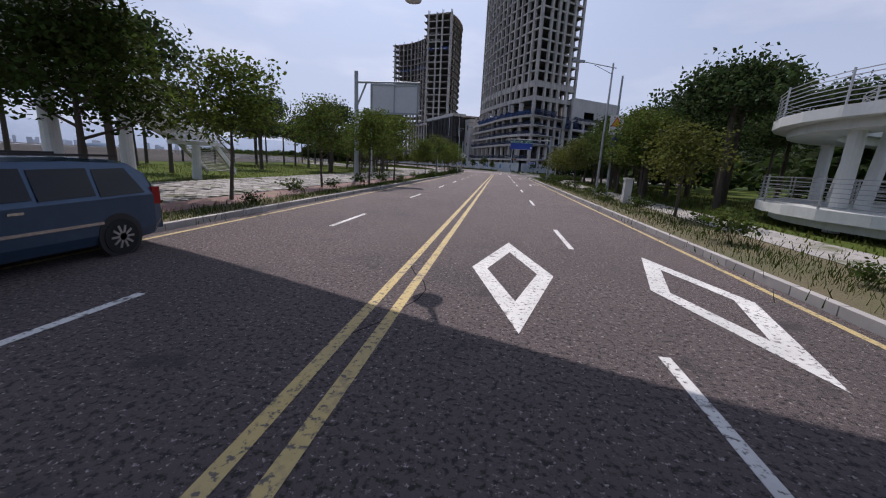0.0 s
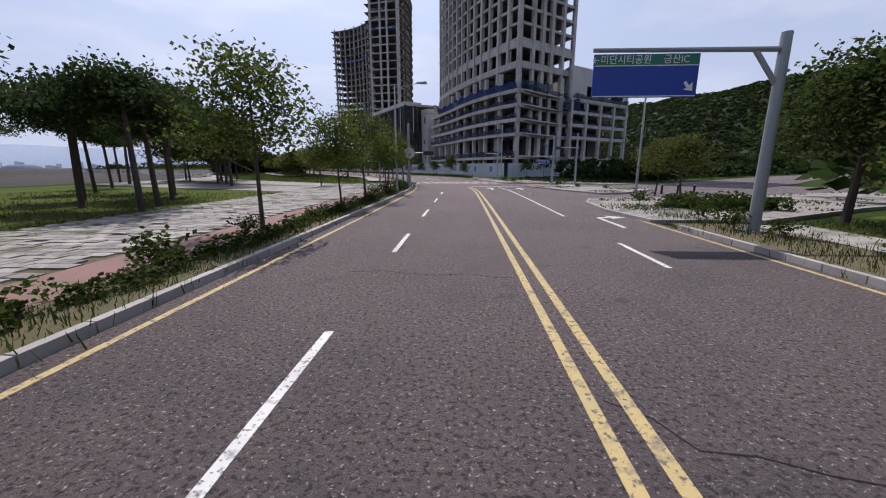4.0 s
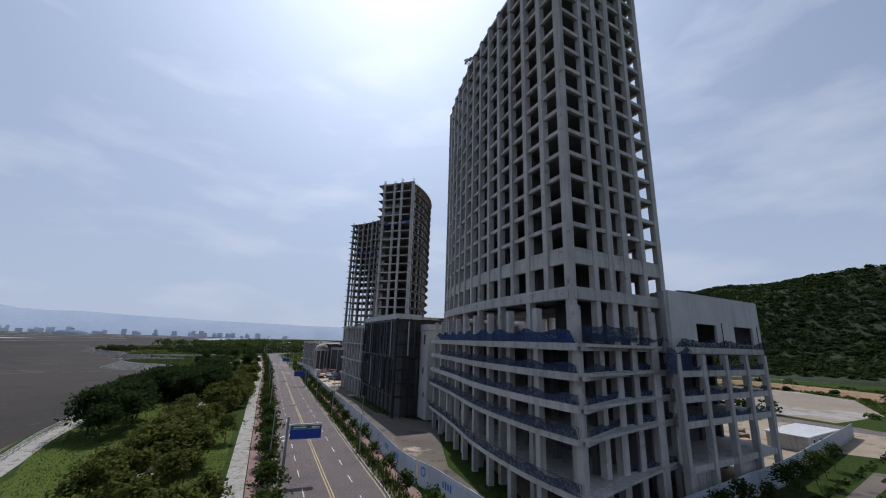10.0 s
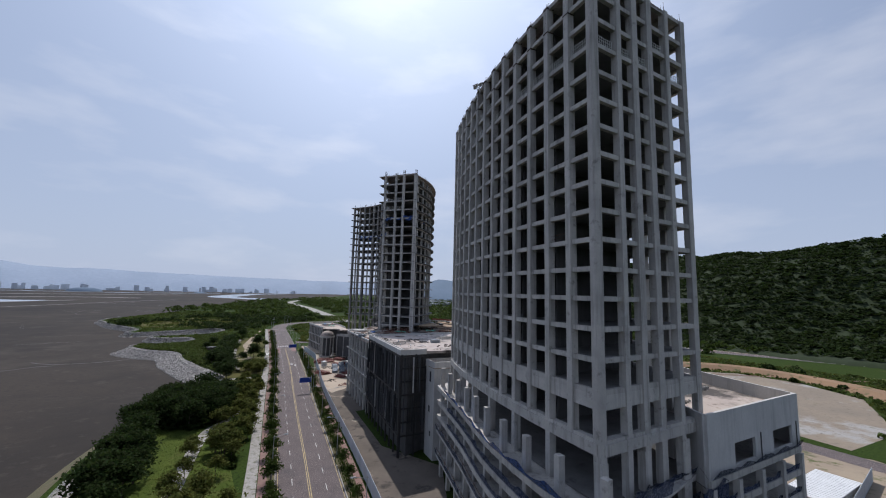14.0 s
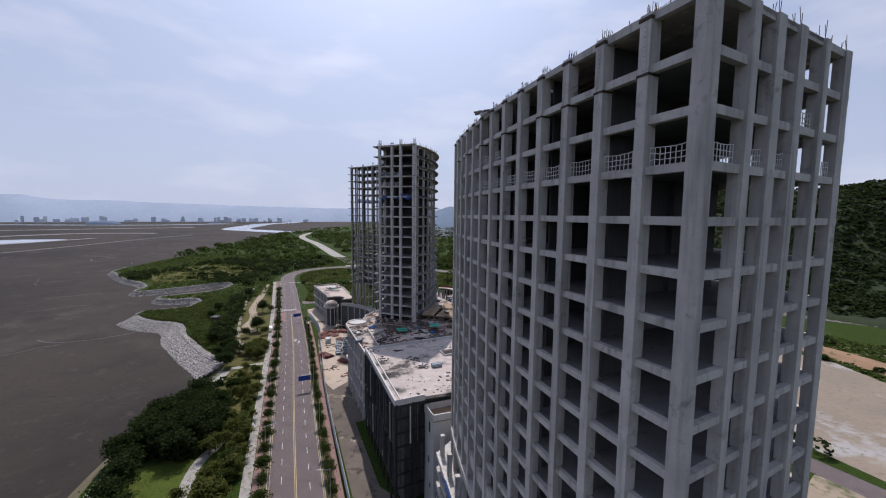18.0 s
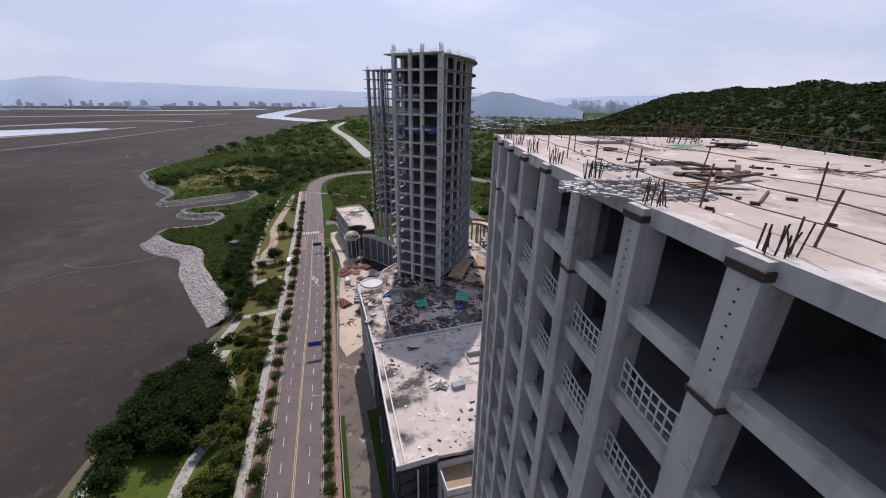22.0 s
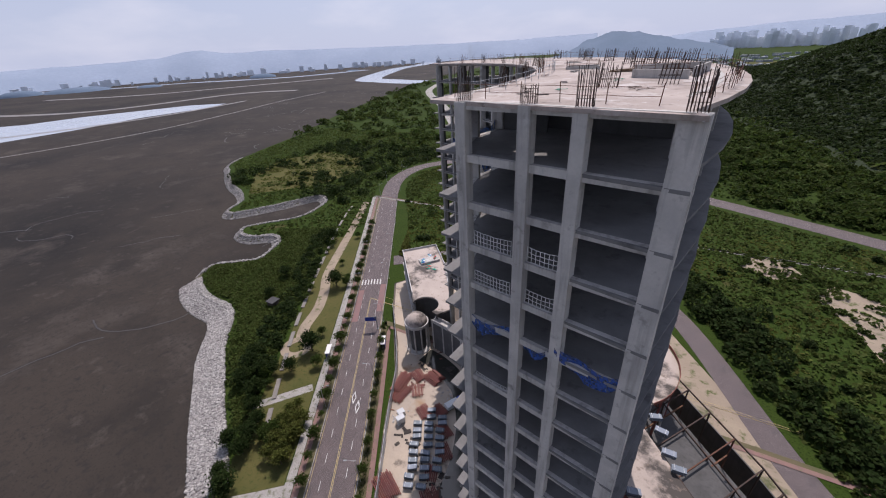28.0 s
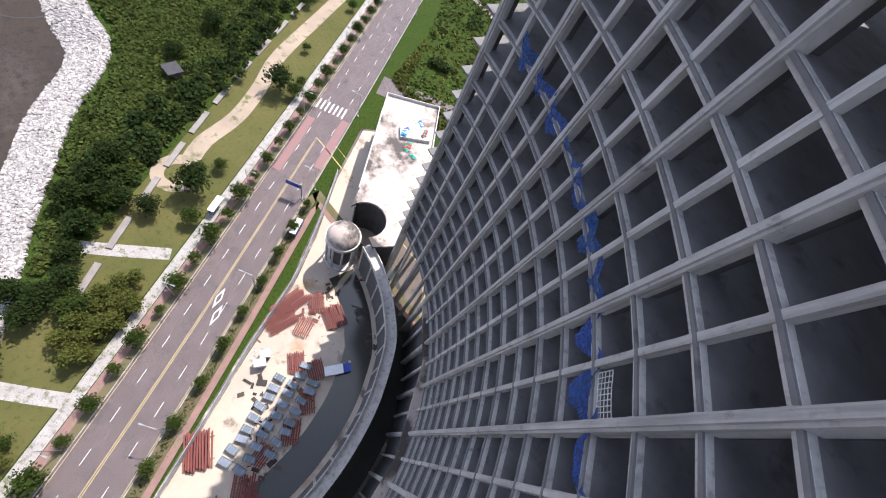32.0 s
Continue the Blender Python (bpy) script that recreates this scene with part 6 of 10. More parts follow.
# ---- rocks along the shore ----
def rock_band(name, line, width, z0, z1, n, size, label):
    """Broken stones on the slope, many small facetted blocks in one object."""
    base = np.array([(-1, -1, -1), (1, -1, -1), (1, 1, -1), (-1, 1, -1), (-0.7, -0.7, 1), (0.7, -0.7, 1), (0.7, 0.7, 1), (-0.7, 0.7, 1)], float)
    fs = [(4, 5, 6, 7), (0, 1, 5, 4), (1, 2, 6, 5), (2, 3, 7, 6), (3, 0, 4, 7)]
    L = length(line)
    vs, ff = [], []
    outer = offset(line, 1.0)
    for i in range(n):
        s, u = between(0, L), between(0, 1)
        (x, y), a = along(line, s)
        nx, ny = -math.sin(radians(a)), math.cos(radians(a))
        d = u * width
        c = np.array((x + nx * d, y + ny * d, z1 + (z0 - z1) * u))
        sc = size * rng.uniform(0.5, 1.3, 3) * (1, 1, 0.7)
        t = rng.uniform(0, math.pi)
        r = np.array([[math.cos(t), -math.sin(t), 0], [math.sin(t), math.cos(t), 0], [0, 0, 1]])
        p = (base + rng.normal(0, 0.16, base.shape)) * sc @ r.T + c
        k = len(vs)
        vs += p.tolist()
        ff += [tuple(k + q for q in f) for f in fs]
    g = Geo()
    g.v, g.f = vs, ff
    return single(name, g, ROCK, label, "rocks", "stuff")


for k, (y0, y1, wide, n) in enumerate(((266, 332, 10.5, 15000), (332, 520, 5.2, 9000))):
    reach = [p for p in SHORE if y0 <= p[1] <= y1 and p[0] > -470]
    single("rock_slope", Geo().strip(at3(offset(reach, wide + 0.4), -3.4), at3(offset(reach, -0.5), 0.1)), ROCK, "pale stone slope under the shore rocks", "rocks", "structure")
    rock_band("shore_rocks", reach, wide, -3.3, 0.25, n, 0.44, "broken pale grey armour stones along the shore")
    rock_band("shore_rocks_pale", offset(reach, -1.0), 2.6, 0.0, 0.3, 2500, 0.4, "whiter stones along the top of the shore slope")

# ---- woods and thickets, uncountable ----
def thicket(name, spots, r0, r1, per, size, material, label, tall=0.75):
    """Leafy crowns packed side by side: one object."""
    cs = []
    for x, y, z in spots:
        r = between(r0, r1)
        d = rng.normal(size=(per, 3))
        d /= np.linalg.norm(d, axis=1)[:, None]
        d[:, 2] = np.abs(d[:, 2]) * 1.25 - 0.25
        cs.append(np.array((x, y, z + r * 0.35)) + d * r * np.array((1, 1, tall)) * rng.uniform(0.7, 1.08, (per, 1)))
    return tagged(new(name, quad_mesh(name, leaf_quads(np.concatenate(cs), size, 0.7, 0.8), material)), label, "woods", kind="stuff")


def near_line(p, line, d):
    return any(abs(p[0] - q[0]) < d and abs(p[1] - q[1]) < d for q in line)


def west_ok(p):
    """On land west of the road."""
    return inside(p, coast)


shore_side = scatter(3600, lambda: off_road(between(S0 + 272, S0 + 480), between(34, 125)), lambda p: inside(p, coast) and not near_line(p, SHORE, 3.5) and not near_line(p, PATHS[0], 6))
thicket("meadow_bushes", [(x, y, 0) for x, y in shore_side], 0.9, 2.2, 30, 0.5, LEAF_G, "rough green bushes on the meadow behind the rocks", 0.35)
pts = scatter(130, lambda: off_road(between(S0 + 262, S0 + 475), between(33, 43)), lambda p: inside(p, coast) and not near_line(p, SHORE, 8))
thicket("shore_shrubs", [(x, y, 0) for x, y in pts], 1.4, 3.2, 70, 0.55, LEAF_D, "dark shrubs between the park and the shore")
pts = scatter(60, lambda: (between(-106, -70), between(163.9, 263.68)), lambda p: inside(p, WOOD))
thicket("shore_thicket", [(x, y, 0) for x, y in pts], 1.4, 2.8, 110, 0.45, LEAF_D, "dense dark undergrowth of the shore wood", 0.95)
pts = scatter(190, lambda: (between(-400, -235), between(443.9, 621.68)), lambda p: inside(p, coast) and not inside(p, [(-331.1, 431.68), (-377.1, 471.68), (-401.1, 521.68), (-381.1, 571.68), (-311.1, 561.68), (-281.1, 521.68), (-291.1, 471.68)]) and not near_line(p, ROAD, 12))
thicket("point_trees", [(x, y, 0) for x, y in pts], 3.0, 5.5, 80, 0.9, LEAF_D, "dark trees round the meadow on the point")
pts = scatter(1500, lambda: (between(-761.1, 521.68), between(600, 1450)), lambda p: inside(p, coast) and not near_line(p, FAR, 20) and noise.noise((p[0] * 0.008, p[1] * 0.008, 3)) > -0.25)
thicket("plain_woods", [(x, y, 0) for x, y in pts], 5.0, 9.0, 40, 2.0, LEAF, "low dark woods across the plain")
pts = scatter(900, lambda: (between(-901.1, 701.68), between(600, 1900)), lambda p: inside(p, coast) and not near_line(p, FAR, 20))
thicket("plain_scrub", [(x, y, 0) for x, y in pts], 4.0, 9.0, 36, 2.3, LEAF_G, "lighter green scrub across the plain", 0.5)
YARD = [(64, 322), (84, 284), (100, 252), (112, 232), (142, 252), (172, 300), (168, 330), (150, 350), (118, 350), (92, 358), (76, 340)]
RFIELD = [(-141.1, 396.68), (-101.1, 416.68), (-63.1, 441.68), (-31.1, 416.68), (-1.1, 386.68), (28.9, 336.68), (58.9, 301.68), (108.9, 241.68), (188.9, 251.68), (228.9, 341.68), (118.9, 471.68), (-1.1, 536.68), (-101.1, 586.68), (-181.1, 576.68), (-219.1, 541.68), (-216.1, 501.68)]
pts = scatter(80, lambda: (between(-221.1, 231.68), between(238.9, 586.68)), lambda p: inside(p, RFIELD) and not inside(p, YARD) and not near_line(p, BACK, 8) and not near_line(p, ROAD, 9) and noise.noise((p[0] * 0.02, p[1] * 0.02, 5)) > 0.02)
thicket("field_bushes", [(x, y, 0) for x, y in pts], 1.5, 4.0, 70, 0.8, LEAF_D, "dark bushes on the green field")
pts = scatter(380, lambda: (between(-221.1, 231.68), between(238.9, 586.68)), lambda p: inside(p, RFIELD) and not inside(p, YARD) and not near_line(p, BACK, 8) and not near_line(p, ROAD, 9))
belt = scatter(190, lambda: along(offset(BACK, -between(8, 26)), between(60, 330))[0], lambda p: not inside(p, YARD) and not near_line(p, BACK, 6))
thicket("belt_bushes", [(x, y, 0) for x, y in belt], 1.8, 4.2, 80, 0.7, LEAF_D, "dark dense bushes beside the back road", 0.85)
thicket("field_scrub", [(x, y, 0) for x, y in pts], 0.8, 2.4, 36, 0.7, LEAF_G, "knee-high green scrub on the field", 0.4)
pts = scatter(420, lambda: (between(26.9, 331.68), between(58.9, 261.68)), lambda p: not inside(p, POD) and p[1] < 128 + (p[0] - 18) * 0.72 and p[1] > 94 + (p[0] - 40) * 0.5 and not near_line(p, SIDE, 8))
thicket("corner_thicket", [(x, y, 0) for x, y in pts], 1.6, 4.0, 100, 0.6, LEAF_D, "dark thicket beside the side road")
pts = scatter(260, lambda: (between(30.9, 261.68), between(18.9, 201.68)), lambda p: p[1] < 88 + (p[0] - 40) * 0.45 and not near_line(p, SIDE, 9))
thicket("roadside_wood", [(x, y, 0) for x, y in pts], 3.0, 5.5, 90, 0.8, LEAF_D, "dark wood beside the road", 0.9)
for poly, nm in (([(14, 455), (26, 447), (40, 452), (34, 466), (20, 468)], "a"), ([(38, 438), (47, 450), (58, 446), (68, 428), (92, 388), (102, 354), (90, 346), (76, 356), (60, 374), (50, 394), (46, 418)], "b")):
    flat("bare_soil_patch", poly, -0.03, SOIL, "bare sandy ground among the bushes", "soil")
flat("bare_yard", [(60.9, 201.68), (93.9, 233.68), (112, 226), (122, 206), (104, 184)], -0.03, SOIL, "wide yard of pale bare soil", "soil")
flat("bare_yard", YARD, -0.03, PARKSOIL, "wide yard of pale bare soil", "soil")
bank = smooth_line([(118, 358), (150, 356), (168, 338), (178, 308), (172, 280)], 4.0)
g = Geo().strip(at3(bank, -0.05), at3(offset(bank, 5.0), 2.2)).strip(at3(offset(bank, 5.0), 2.2), at3(offset(bank, 12.0), 2.3)).strip(at3(offset(bank, 12.0), 2.3), at3(offset(bank, 16.0), -0.05))
single("earth_bank", g, EARTH, "long brown earth bank behind the bare yard", "earth bank", "structure")


# ---- rough ground cover over the open fields ----
def carpet(name, spots, z0, z1, size, material, label):
    """Low leafy growth lying over open ground: one object."""
    c = np.array([(x, y, between(z0, z1)) for x, y in spots])
    return tagged(new(name, quad_mesh(name, leaf_quads(c, size, 0.5, 1.0), material)), label, "ground cover", kind="stuff")


def patchy(p, k, lo, seed):
    return noise.noise((p[0] * k, p[1] * k, seed)) > lo


BARE = [[(14, 455), (26, 447), (40, 452), (34, 466), (20, 468)], [(38, 438), (47, 450), (58, 446), (68, 428), (92, 388), (102, 354), (90, 346), (76, 356), (60, 374), (50, 394), (46, 418)]]
DRY_F = [(-331.1, 431.68), (-377.1, 471.68), (-401.1, 521.68), (-381.1, 571.68), (-311.1, 561.68), (-281.1, 521.68), (-291.1, 471.68)]
field_ok = lambda p: inside(p, RFIELD) and not inside(p, YARD) and not near_line(p, BACK, 7) and not near_line(p, ROAD, 9) and not any(inside(p, b) and patchy(p, 0.12, -0.15, 4) for b in BARE)
pts = scatter(34000, lambda: (between(-221, 232), between(239, 587)), field_ok)
carpet("field_growth", [p for p in pts if patchy(p, 0.03, -0.1, 8)], 0.05, 0.5, 0.8, LEAF_G, "knee-high green growth over the field")
carpet("field_growth", [p for p in pts if not patchy(p, 0.03, -0.1, 8)], 0.05, 0.45, 0.7, LEAF_Y, "yellow-green grass growth over the field")
pts = scatter(24000, lambda: (between(-490, -195), between(375, 690)), lambda p: inside(p, coast) and not near_line(p, SHORE, 5) and not near_line(p, ROAD, 10))
carpet("point_growth", [p for p in pts if inside(p, DRY_F) and patchy(p, 0.04, 0.0, 2)], 0.05, 0.5, 0.9, LEAF_Y, "dry yellow-green grass growth on the point")
carpet("point_growth", [p for p in pts if not (inside(p, DRY_F) and patchy(p, 0.04, -0.15, 2))], 0.1, 0.8, 0.9, LEAF_G, "rough green growth on the point")
pts = scatter(120, lambda: (between(-405, -270), between(430, 585)), lambda p: inside(p, DRY_F) and patchy(p, 0.03, 0.1, 11))
thicket("point_bushes", [(x, y, 0) for x, y in pts], 1.2, 3.2, 60, 0.7, LEAF_D, "dark bushes dotted over the dry meadow")
pts = [(p[0] + between(-3.5, 3.5), p[1] + between(-3.5, 3.5)) for b in BARE for p in smooth_line(b + [b[0]], 2.2)]
thicket("bare_edge_scrub", [(x, y, 0) for x, y in pts], 0.7, 2.0, 40, 0.55, LEAF, "ragged scrub round the bare ground", 0.45)
pts = scatter(150, lambda: (between(15, 150), between(325, 475)), lambda p: any(inside(p, b) for b in BARE) and patchy(p, 0.05, 0.05, 6))
thicket("bare_edge_scrub", [(x, y, 0) for x, y in pts], 0.5, 1.6, 30, 0.5, LEAF, "scrub growing on the bare ground", 0.45)
pts = scatter(34, lambda: (21.6 + between(-2.2, 3.2), 70.5 + between(-1.6, 1.6)))
thicket("hedge_growth", [(x, y, 0) for x, y in pts], 0.45, 0.8, 160, 0.09, LEAF, "dense hedge-like shrubs at the road corner", 0.9)
TARP = mat("blue_tarp_scraps", (0.10, 0.20, 0.36), 0.6, (0.30, 0.36, 0.42), 1.5, vary=0.2)
dump = thing("debris_dump", "heap of blue tarpaulin scraps dumped on bare soil", "debris", (60, 386, 0))
for k in range(34):
    part("scrap", Geo().box((float(rng.normal(0, 4.0)), float(rng.normal(0, 2.2)), 0.1 + 0.02 * k % 0.5), (between(0.6, 2.2), between(0.4, 1.3), between(0.06, 0.35)), between(0, 180)), TARP if k % 3 else CONC_LIGHT, dump)


# ---- more growth: park edge, lawn and the woods towards the hill ----
pts = scatter(24000, lambda: (between(-92, -8), between(104, 222)), lambda p: inside(p, LAWN_POLY) and not near_line(p, PATHS[1], 2))
blades("lawn_grass", pts, 0.12, 0.08, LEAF_G, "uneven grass on the park lawn", 0.0)
pts = scatter(170, lambda: off_road(between(S0 + 215, S0 + 290), between(22, 62)), lambda p: inside(p, coast) and not inside(p, LAWN_POLY) and not near_line(p, SHORE, 4) and not any(near_line(p, q, 3.5) for q in PATHS))
thicket("shore_thicket", [(x, y, 0) for x, y in pts], 1.3, 3.4, 90, 0.5, LEAF_D, "dense dark bushes between park and shore", 0.85)
pts = scatter(60, lambda: off_road(between(S0 + 160, S0 + 290), between(HALF + 9, 40)), lambda p: inside(p, coast) and not inside(p, LAWN_POLY) and not near_line(p, SHORE, 5) and not any(near_line(p, q, 3.5) for q in PATHS))
thicket("park_bushes", [(x, y, 0) for x, y in pts], 0.9, 2.2, 70, 0.4, LEAF, "green bushes on the park lawn", 0.8)
pts = scatter(14000, lambda: (between(20, 112), between(98, 212)), lambda p: not inside(p, POD) and not inside(p, ISLAND) and not inside(p, ISLAND2) and not near_line(p, SIDE, 9) and not near_line(p, HOARDING, 2.5) and p[1] < 131 + (p[0] - 17) * 0.85)
flat("gravel_track", [(29.7, 139.2), (40.1, 147.8), (59.2, 163.6), (77.1, 179.9), (80, 178.5), (57.5, 159.4), (37.8, 142.0), (29.8, 136.2)], -0.025, SITESOIL, "pale gravel track beside the hoarding", "track")
carpet("verge_growth", [p for p in pts if abs((p[1] - 137.7) - (p[0] - 29.7) * 0.85) > 2.2], 0.02, 0.25, 0.28, LEAF_D, "rough grass between side road and hoarding")
beyond = scatter(900, lambda: (between(-90, 330), between(430, 800)), lambda p: not inside(p, RFIELD) and not near_line(p, ROAD, 11) and not near_line(p, BACK, 9) and p[1] > 560 - (p[0] + 60) * 0.62 and hill_base(*p) < 3)
thicket("hill_foot_woods", [(x, y, -0.4) for x, y in beyond], 3.0, 6.0, 70, 1.1, LEAF, "dark woods between the far road and the hill", 0.85)
pts = scatter(6000, lambda: (between(-90, 330), between(430, 800)), lambda p: not inside(p, RFIELD) and not near_line(p, ROAD, 9) and p[1] > 556 - (p[0] + 60) * 0.62 and hill_base(*p) < 3)
carpet("hill_foot_growth", pts, 0.0, 1.0, 1.2, LEAF, "green growth at the foot of the hill")
pts = scatter(5000, lambda: (between(-215, -85), between(395, 565)), lambda p: not inside(p, RFIELD) and not near_line(p, ROAD, 9) and not near_line(p, BACK, 6) and p[0] > -150 - (p[1] - 400) * 0.45)
carpet("corner_growth", pts, 0.05, 0.8, 0.7, LEAF_Y, "bright green growth at the last junction")
hedge = [off_road(S0 + y, HALF + 1.3 + float(rng.normal(0, 0.25))) for y in np.arange(44, 99, 0.45) if noise.noise((y * 0.22, 0, 9)) > -0.2]
thicket("verge_hedge", [(x, y, 0.02) for x, y in hedge], 0.28, 0.5, 110, 0.06, LEAF, "low ragged hedge shrubs along the kerb", 0.9)
# ---- the building site ----
def wpart(parent, name, geo, material=None, label=""):
    """A part given in world coordinates under a placed thing."""
    ob = part(name, geo, material, parent, label)
    ob.matrix_parent_inverse = parent.matrix_basis.inverted()
    return ob


def filled(loops, z, flip=False):
    """A level sheet inside the first loop and outside the others."""
    pts, edges = [], []
    for loop in loops:
        k, n = len(pts), len(loop)
        pts += [Vector(p) for p in loop]
        edges += [(k + q, k + (q + 1) % n) for q in range(n)]
    vs, _, tris, _, _, _ = delaunay_2d_cdt(pts, edges, [], 0, 1e-5)
    keep = []
    for t in tris:
        c = sum((vs[q] for q in t), Vector((0, 0))) / len(t)
        if inside(c, loops[0]) and not any(inside(c, h) for h in loops[1:]):
            keep.append(tuple(t)[::-1] if flip else tuple(t))
    return [(v.x, v.y, z) for v in vs], keep


def holed(poly, holes, z0, z1, deep=None, shallow=()):
    """A slab with openings: those numbered in shallow, or all where deep is given, have a floor of their own."""
    g = Geo().add(*filled([poly] + holes, z1))
    floored = [k for k in range(len(holes)) if deep is not None or k in shallow]
    g.add(*filled([poly] + [h for k, h in enumerate(holes) if k not in floored], z0, True))
    n = len(poly)
    g.add(at3(poly, z0) + at3(poly, z1), [(q, (q + 1) % n, n + (q + 1) % n, n + q) for q in range(n)])
    for k, h in enumerate(holes):
        m, d = len(h), 0.25 if k in shallow else (z1 - z0 if deep is None else deep)
        g.add(at3(h, z1 - d) + at3(h, z1), [(q, (q + 1) % m, m + (q + 1) % m, m + q) for q in range(m)])
        if k in floored:
            g.add(at3(h, z1 - d), [tuple(range(m))])
    return g


def box_ring(c, w, d, turn):
    a = radians(turn)
    return [(c[0] + x * math.cos(a) - y * math.sin(a), c[1] + x * math.sin(a) + y * math.cos(a)) for x, y in ((-w / 2, -d / 2), (w / 2, -d / 2), (w / 2, d / 2), (-w / 2, d / 2))]


def between0(k, w):
    """A fixed scatter value within w either side of nought."""
    return w * (((k * 73 + 31) % 97) / 48.5 - 1.0)


def every(line, step, start=0.0):
    return [along(line, s) for s in np.arange(start, length(line), step)]


NETBLUE_B = meshed(mat("bright_blue_net", (0.022, 0.075, 0.26), 0.75, (0.015, 0.05, 0.18), 1.5, vary=0.15), 0.22)
TARP_G = mat("green_tarpaulin", (0.02, 0.34, 0.24), 0.55, (0.015, 0.27, 0.19), 1.5, 0.2, 4)
TARP_B = mat("blue_tarpaulin", (0.03, 0.13, 0.42), 0.5, (0.02, 0.09, 0.3), 1.5, 0.2, 4)
PLYWOOD = mat("weathered_plywood", (0.33, 0.24, 0.15), 0.85, (0.24, 0.17, 0.11), 1.2, 0.2, 12, vary=0.16)
WOOD_BEAM = mat("formwork_timber", (0.20, 0.14, 0.09), 0.85, (0.13, 0.09, 0.06), 2.0)
RUBBLE = mat("grey_rubble", (0.40, 0.39, 0.37), 0.95, (0.28, 0.27, 0.26), 2.0, 0.4, 10, island=0.3)
SLATE = mat("bundled_grey_formwork", (0.16, 0.19, 0.23), 0.6, (0.11, 0.135, 0.165), 2.0, metal=0.2, vary=0.3)
STRIP = mat("dark_cladding_strip", (0.075, 0.078, 0.085), 0.6, (0.05, 0.052, 0.058), 1.0, metal=0.3, streak=0.3, vary=0.4)
DECKC = mat("deck_concrete", (0.48, 0.41, 0.36), 0.95, (0.38, 0.32, 0.28), 0.35, 0.25, 8, spots=[((0.075, 0.066, 0.06), 0.08, 0.48, 0.57), ((0.2, 0.16, 0.13), 0.6, 0.58, 0.7)])
YARDSOIL = mat("yard_soil", (0.47, 0.39, 0.31), 1.0, (0.36, 0.31, 0.26), 0.25, 0.4, 6, spots=[((0.30, 0.19, 0.11), 0.08, 0.58, 0.7), ((0.12, 0.10, 0.085), 0.12, 0.58, 0.68)])
WHITEM = mat("white_painted_metal", (0.72, 0.73, 0.74), 0.5, (0.62, 0.63, 0.64), 1.0, streak=0.2)
CANAL = mat("standing_water", (0.035, 0.035, 0.03), 0.12, (0.025, 0.027, 0.022), 0.3, spec=0.5)


def sheet(line, z, h, lean, seed, drop=0.15):
    """A hung net along a line: a thin folded band with a wavy top edge."""
    r = np.random.default_rng(seed)
    pts = [along(line, s)[0] for s in np.arange(0, length(line), 0.8)]
    out = offset(pts, lean)
    top = [(x + r.normal(0, 0.08), y + r.normal(0, 0.08), z + h * (0.82 + 0.18 * math.sin(i * 0.9 + r.uniform(-0.6, 0.6))) + r.normal(0, 0.05)) for i, (x, y) in enumerate(out)]
    low = [(x, y, z - drop) for x, y in pts]
    g = Geo().strip(low, top)
    return g.strip([(x + 0.02, y + 0.02, c) for x, y, c in top], [(x + 0.02, y + 0.02, c) for x, y, c in low])


# podium columns, nets and base walls
RFACE = [(21.0, 142.6), tuple(T1_RIGHT[2]), tuple(T1_RIGHT[-1]), tuple(WB0), tuple(WB1)]
for (x, y), a in every(offset(POD_LEFT, -0.9), 6.2, 0.6):
    wpart(pod, "column", Geo().box((x, y, 12.2), (0.85, 0.85, 24.4), a), CONC)
for (x, y), a in every(offset(POD_LEFT, -7.5), 7.0, 4.0):
    wpart(pod, "column", Geo().box((x, y, 9.8), (0.8, 0.8, 19.6), a), CONC_DIM)
for s in (0.0, 7.5, 15.8):
    p = A0 + T1_RDIR * s
    wpart(pod, "column", Geo().box((p.x, p.y, 12.4), (1.0, 1.0, 24.8), 35.4), CONC)
for s in (0.3, 6.6, 12.9, 19.2, 25.5):
    p = WB0 + WDIR * s
    wpart(pod, "column", Geo().box((p.x, p.y, 9.6), (0.85, 0.85, 19.2), 38), CONC)
    q = p + Vector((-WDIR.y, WDIR.x)) * 8
    wpart(pod, "column", Geo().box((q.x, q.y, 9.6), (0.8, 0.8, 19.2), 38), CONC_DIM)
for s in (3.4, 16.0):
    p = WB0 + WDIR * s
    wpart(pod, "base_wall", Geo().box((p.x - 0.3, p.y + 0.3, 2.3), (5.4, 0.3, 4.6), 38), CONC)
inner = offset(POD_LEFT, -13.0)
wpart(pod, "inner_wall", Geo().wall(inner[1:], 0.0, 19.7, 0.3), CONC_DIM)
wpart(pod, "inner_wall", Geo().wall([(29.0, 160.0), (39.0, 167.0), (52.0, 178.0)], 0.0, 19.7, 0.3), CONC_DIM)
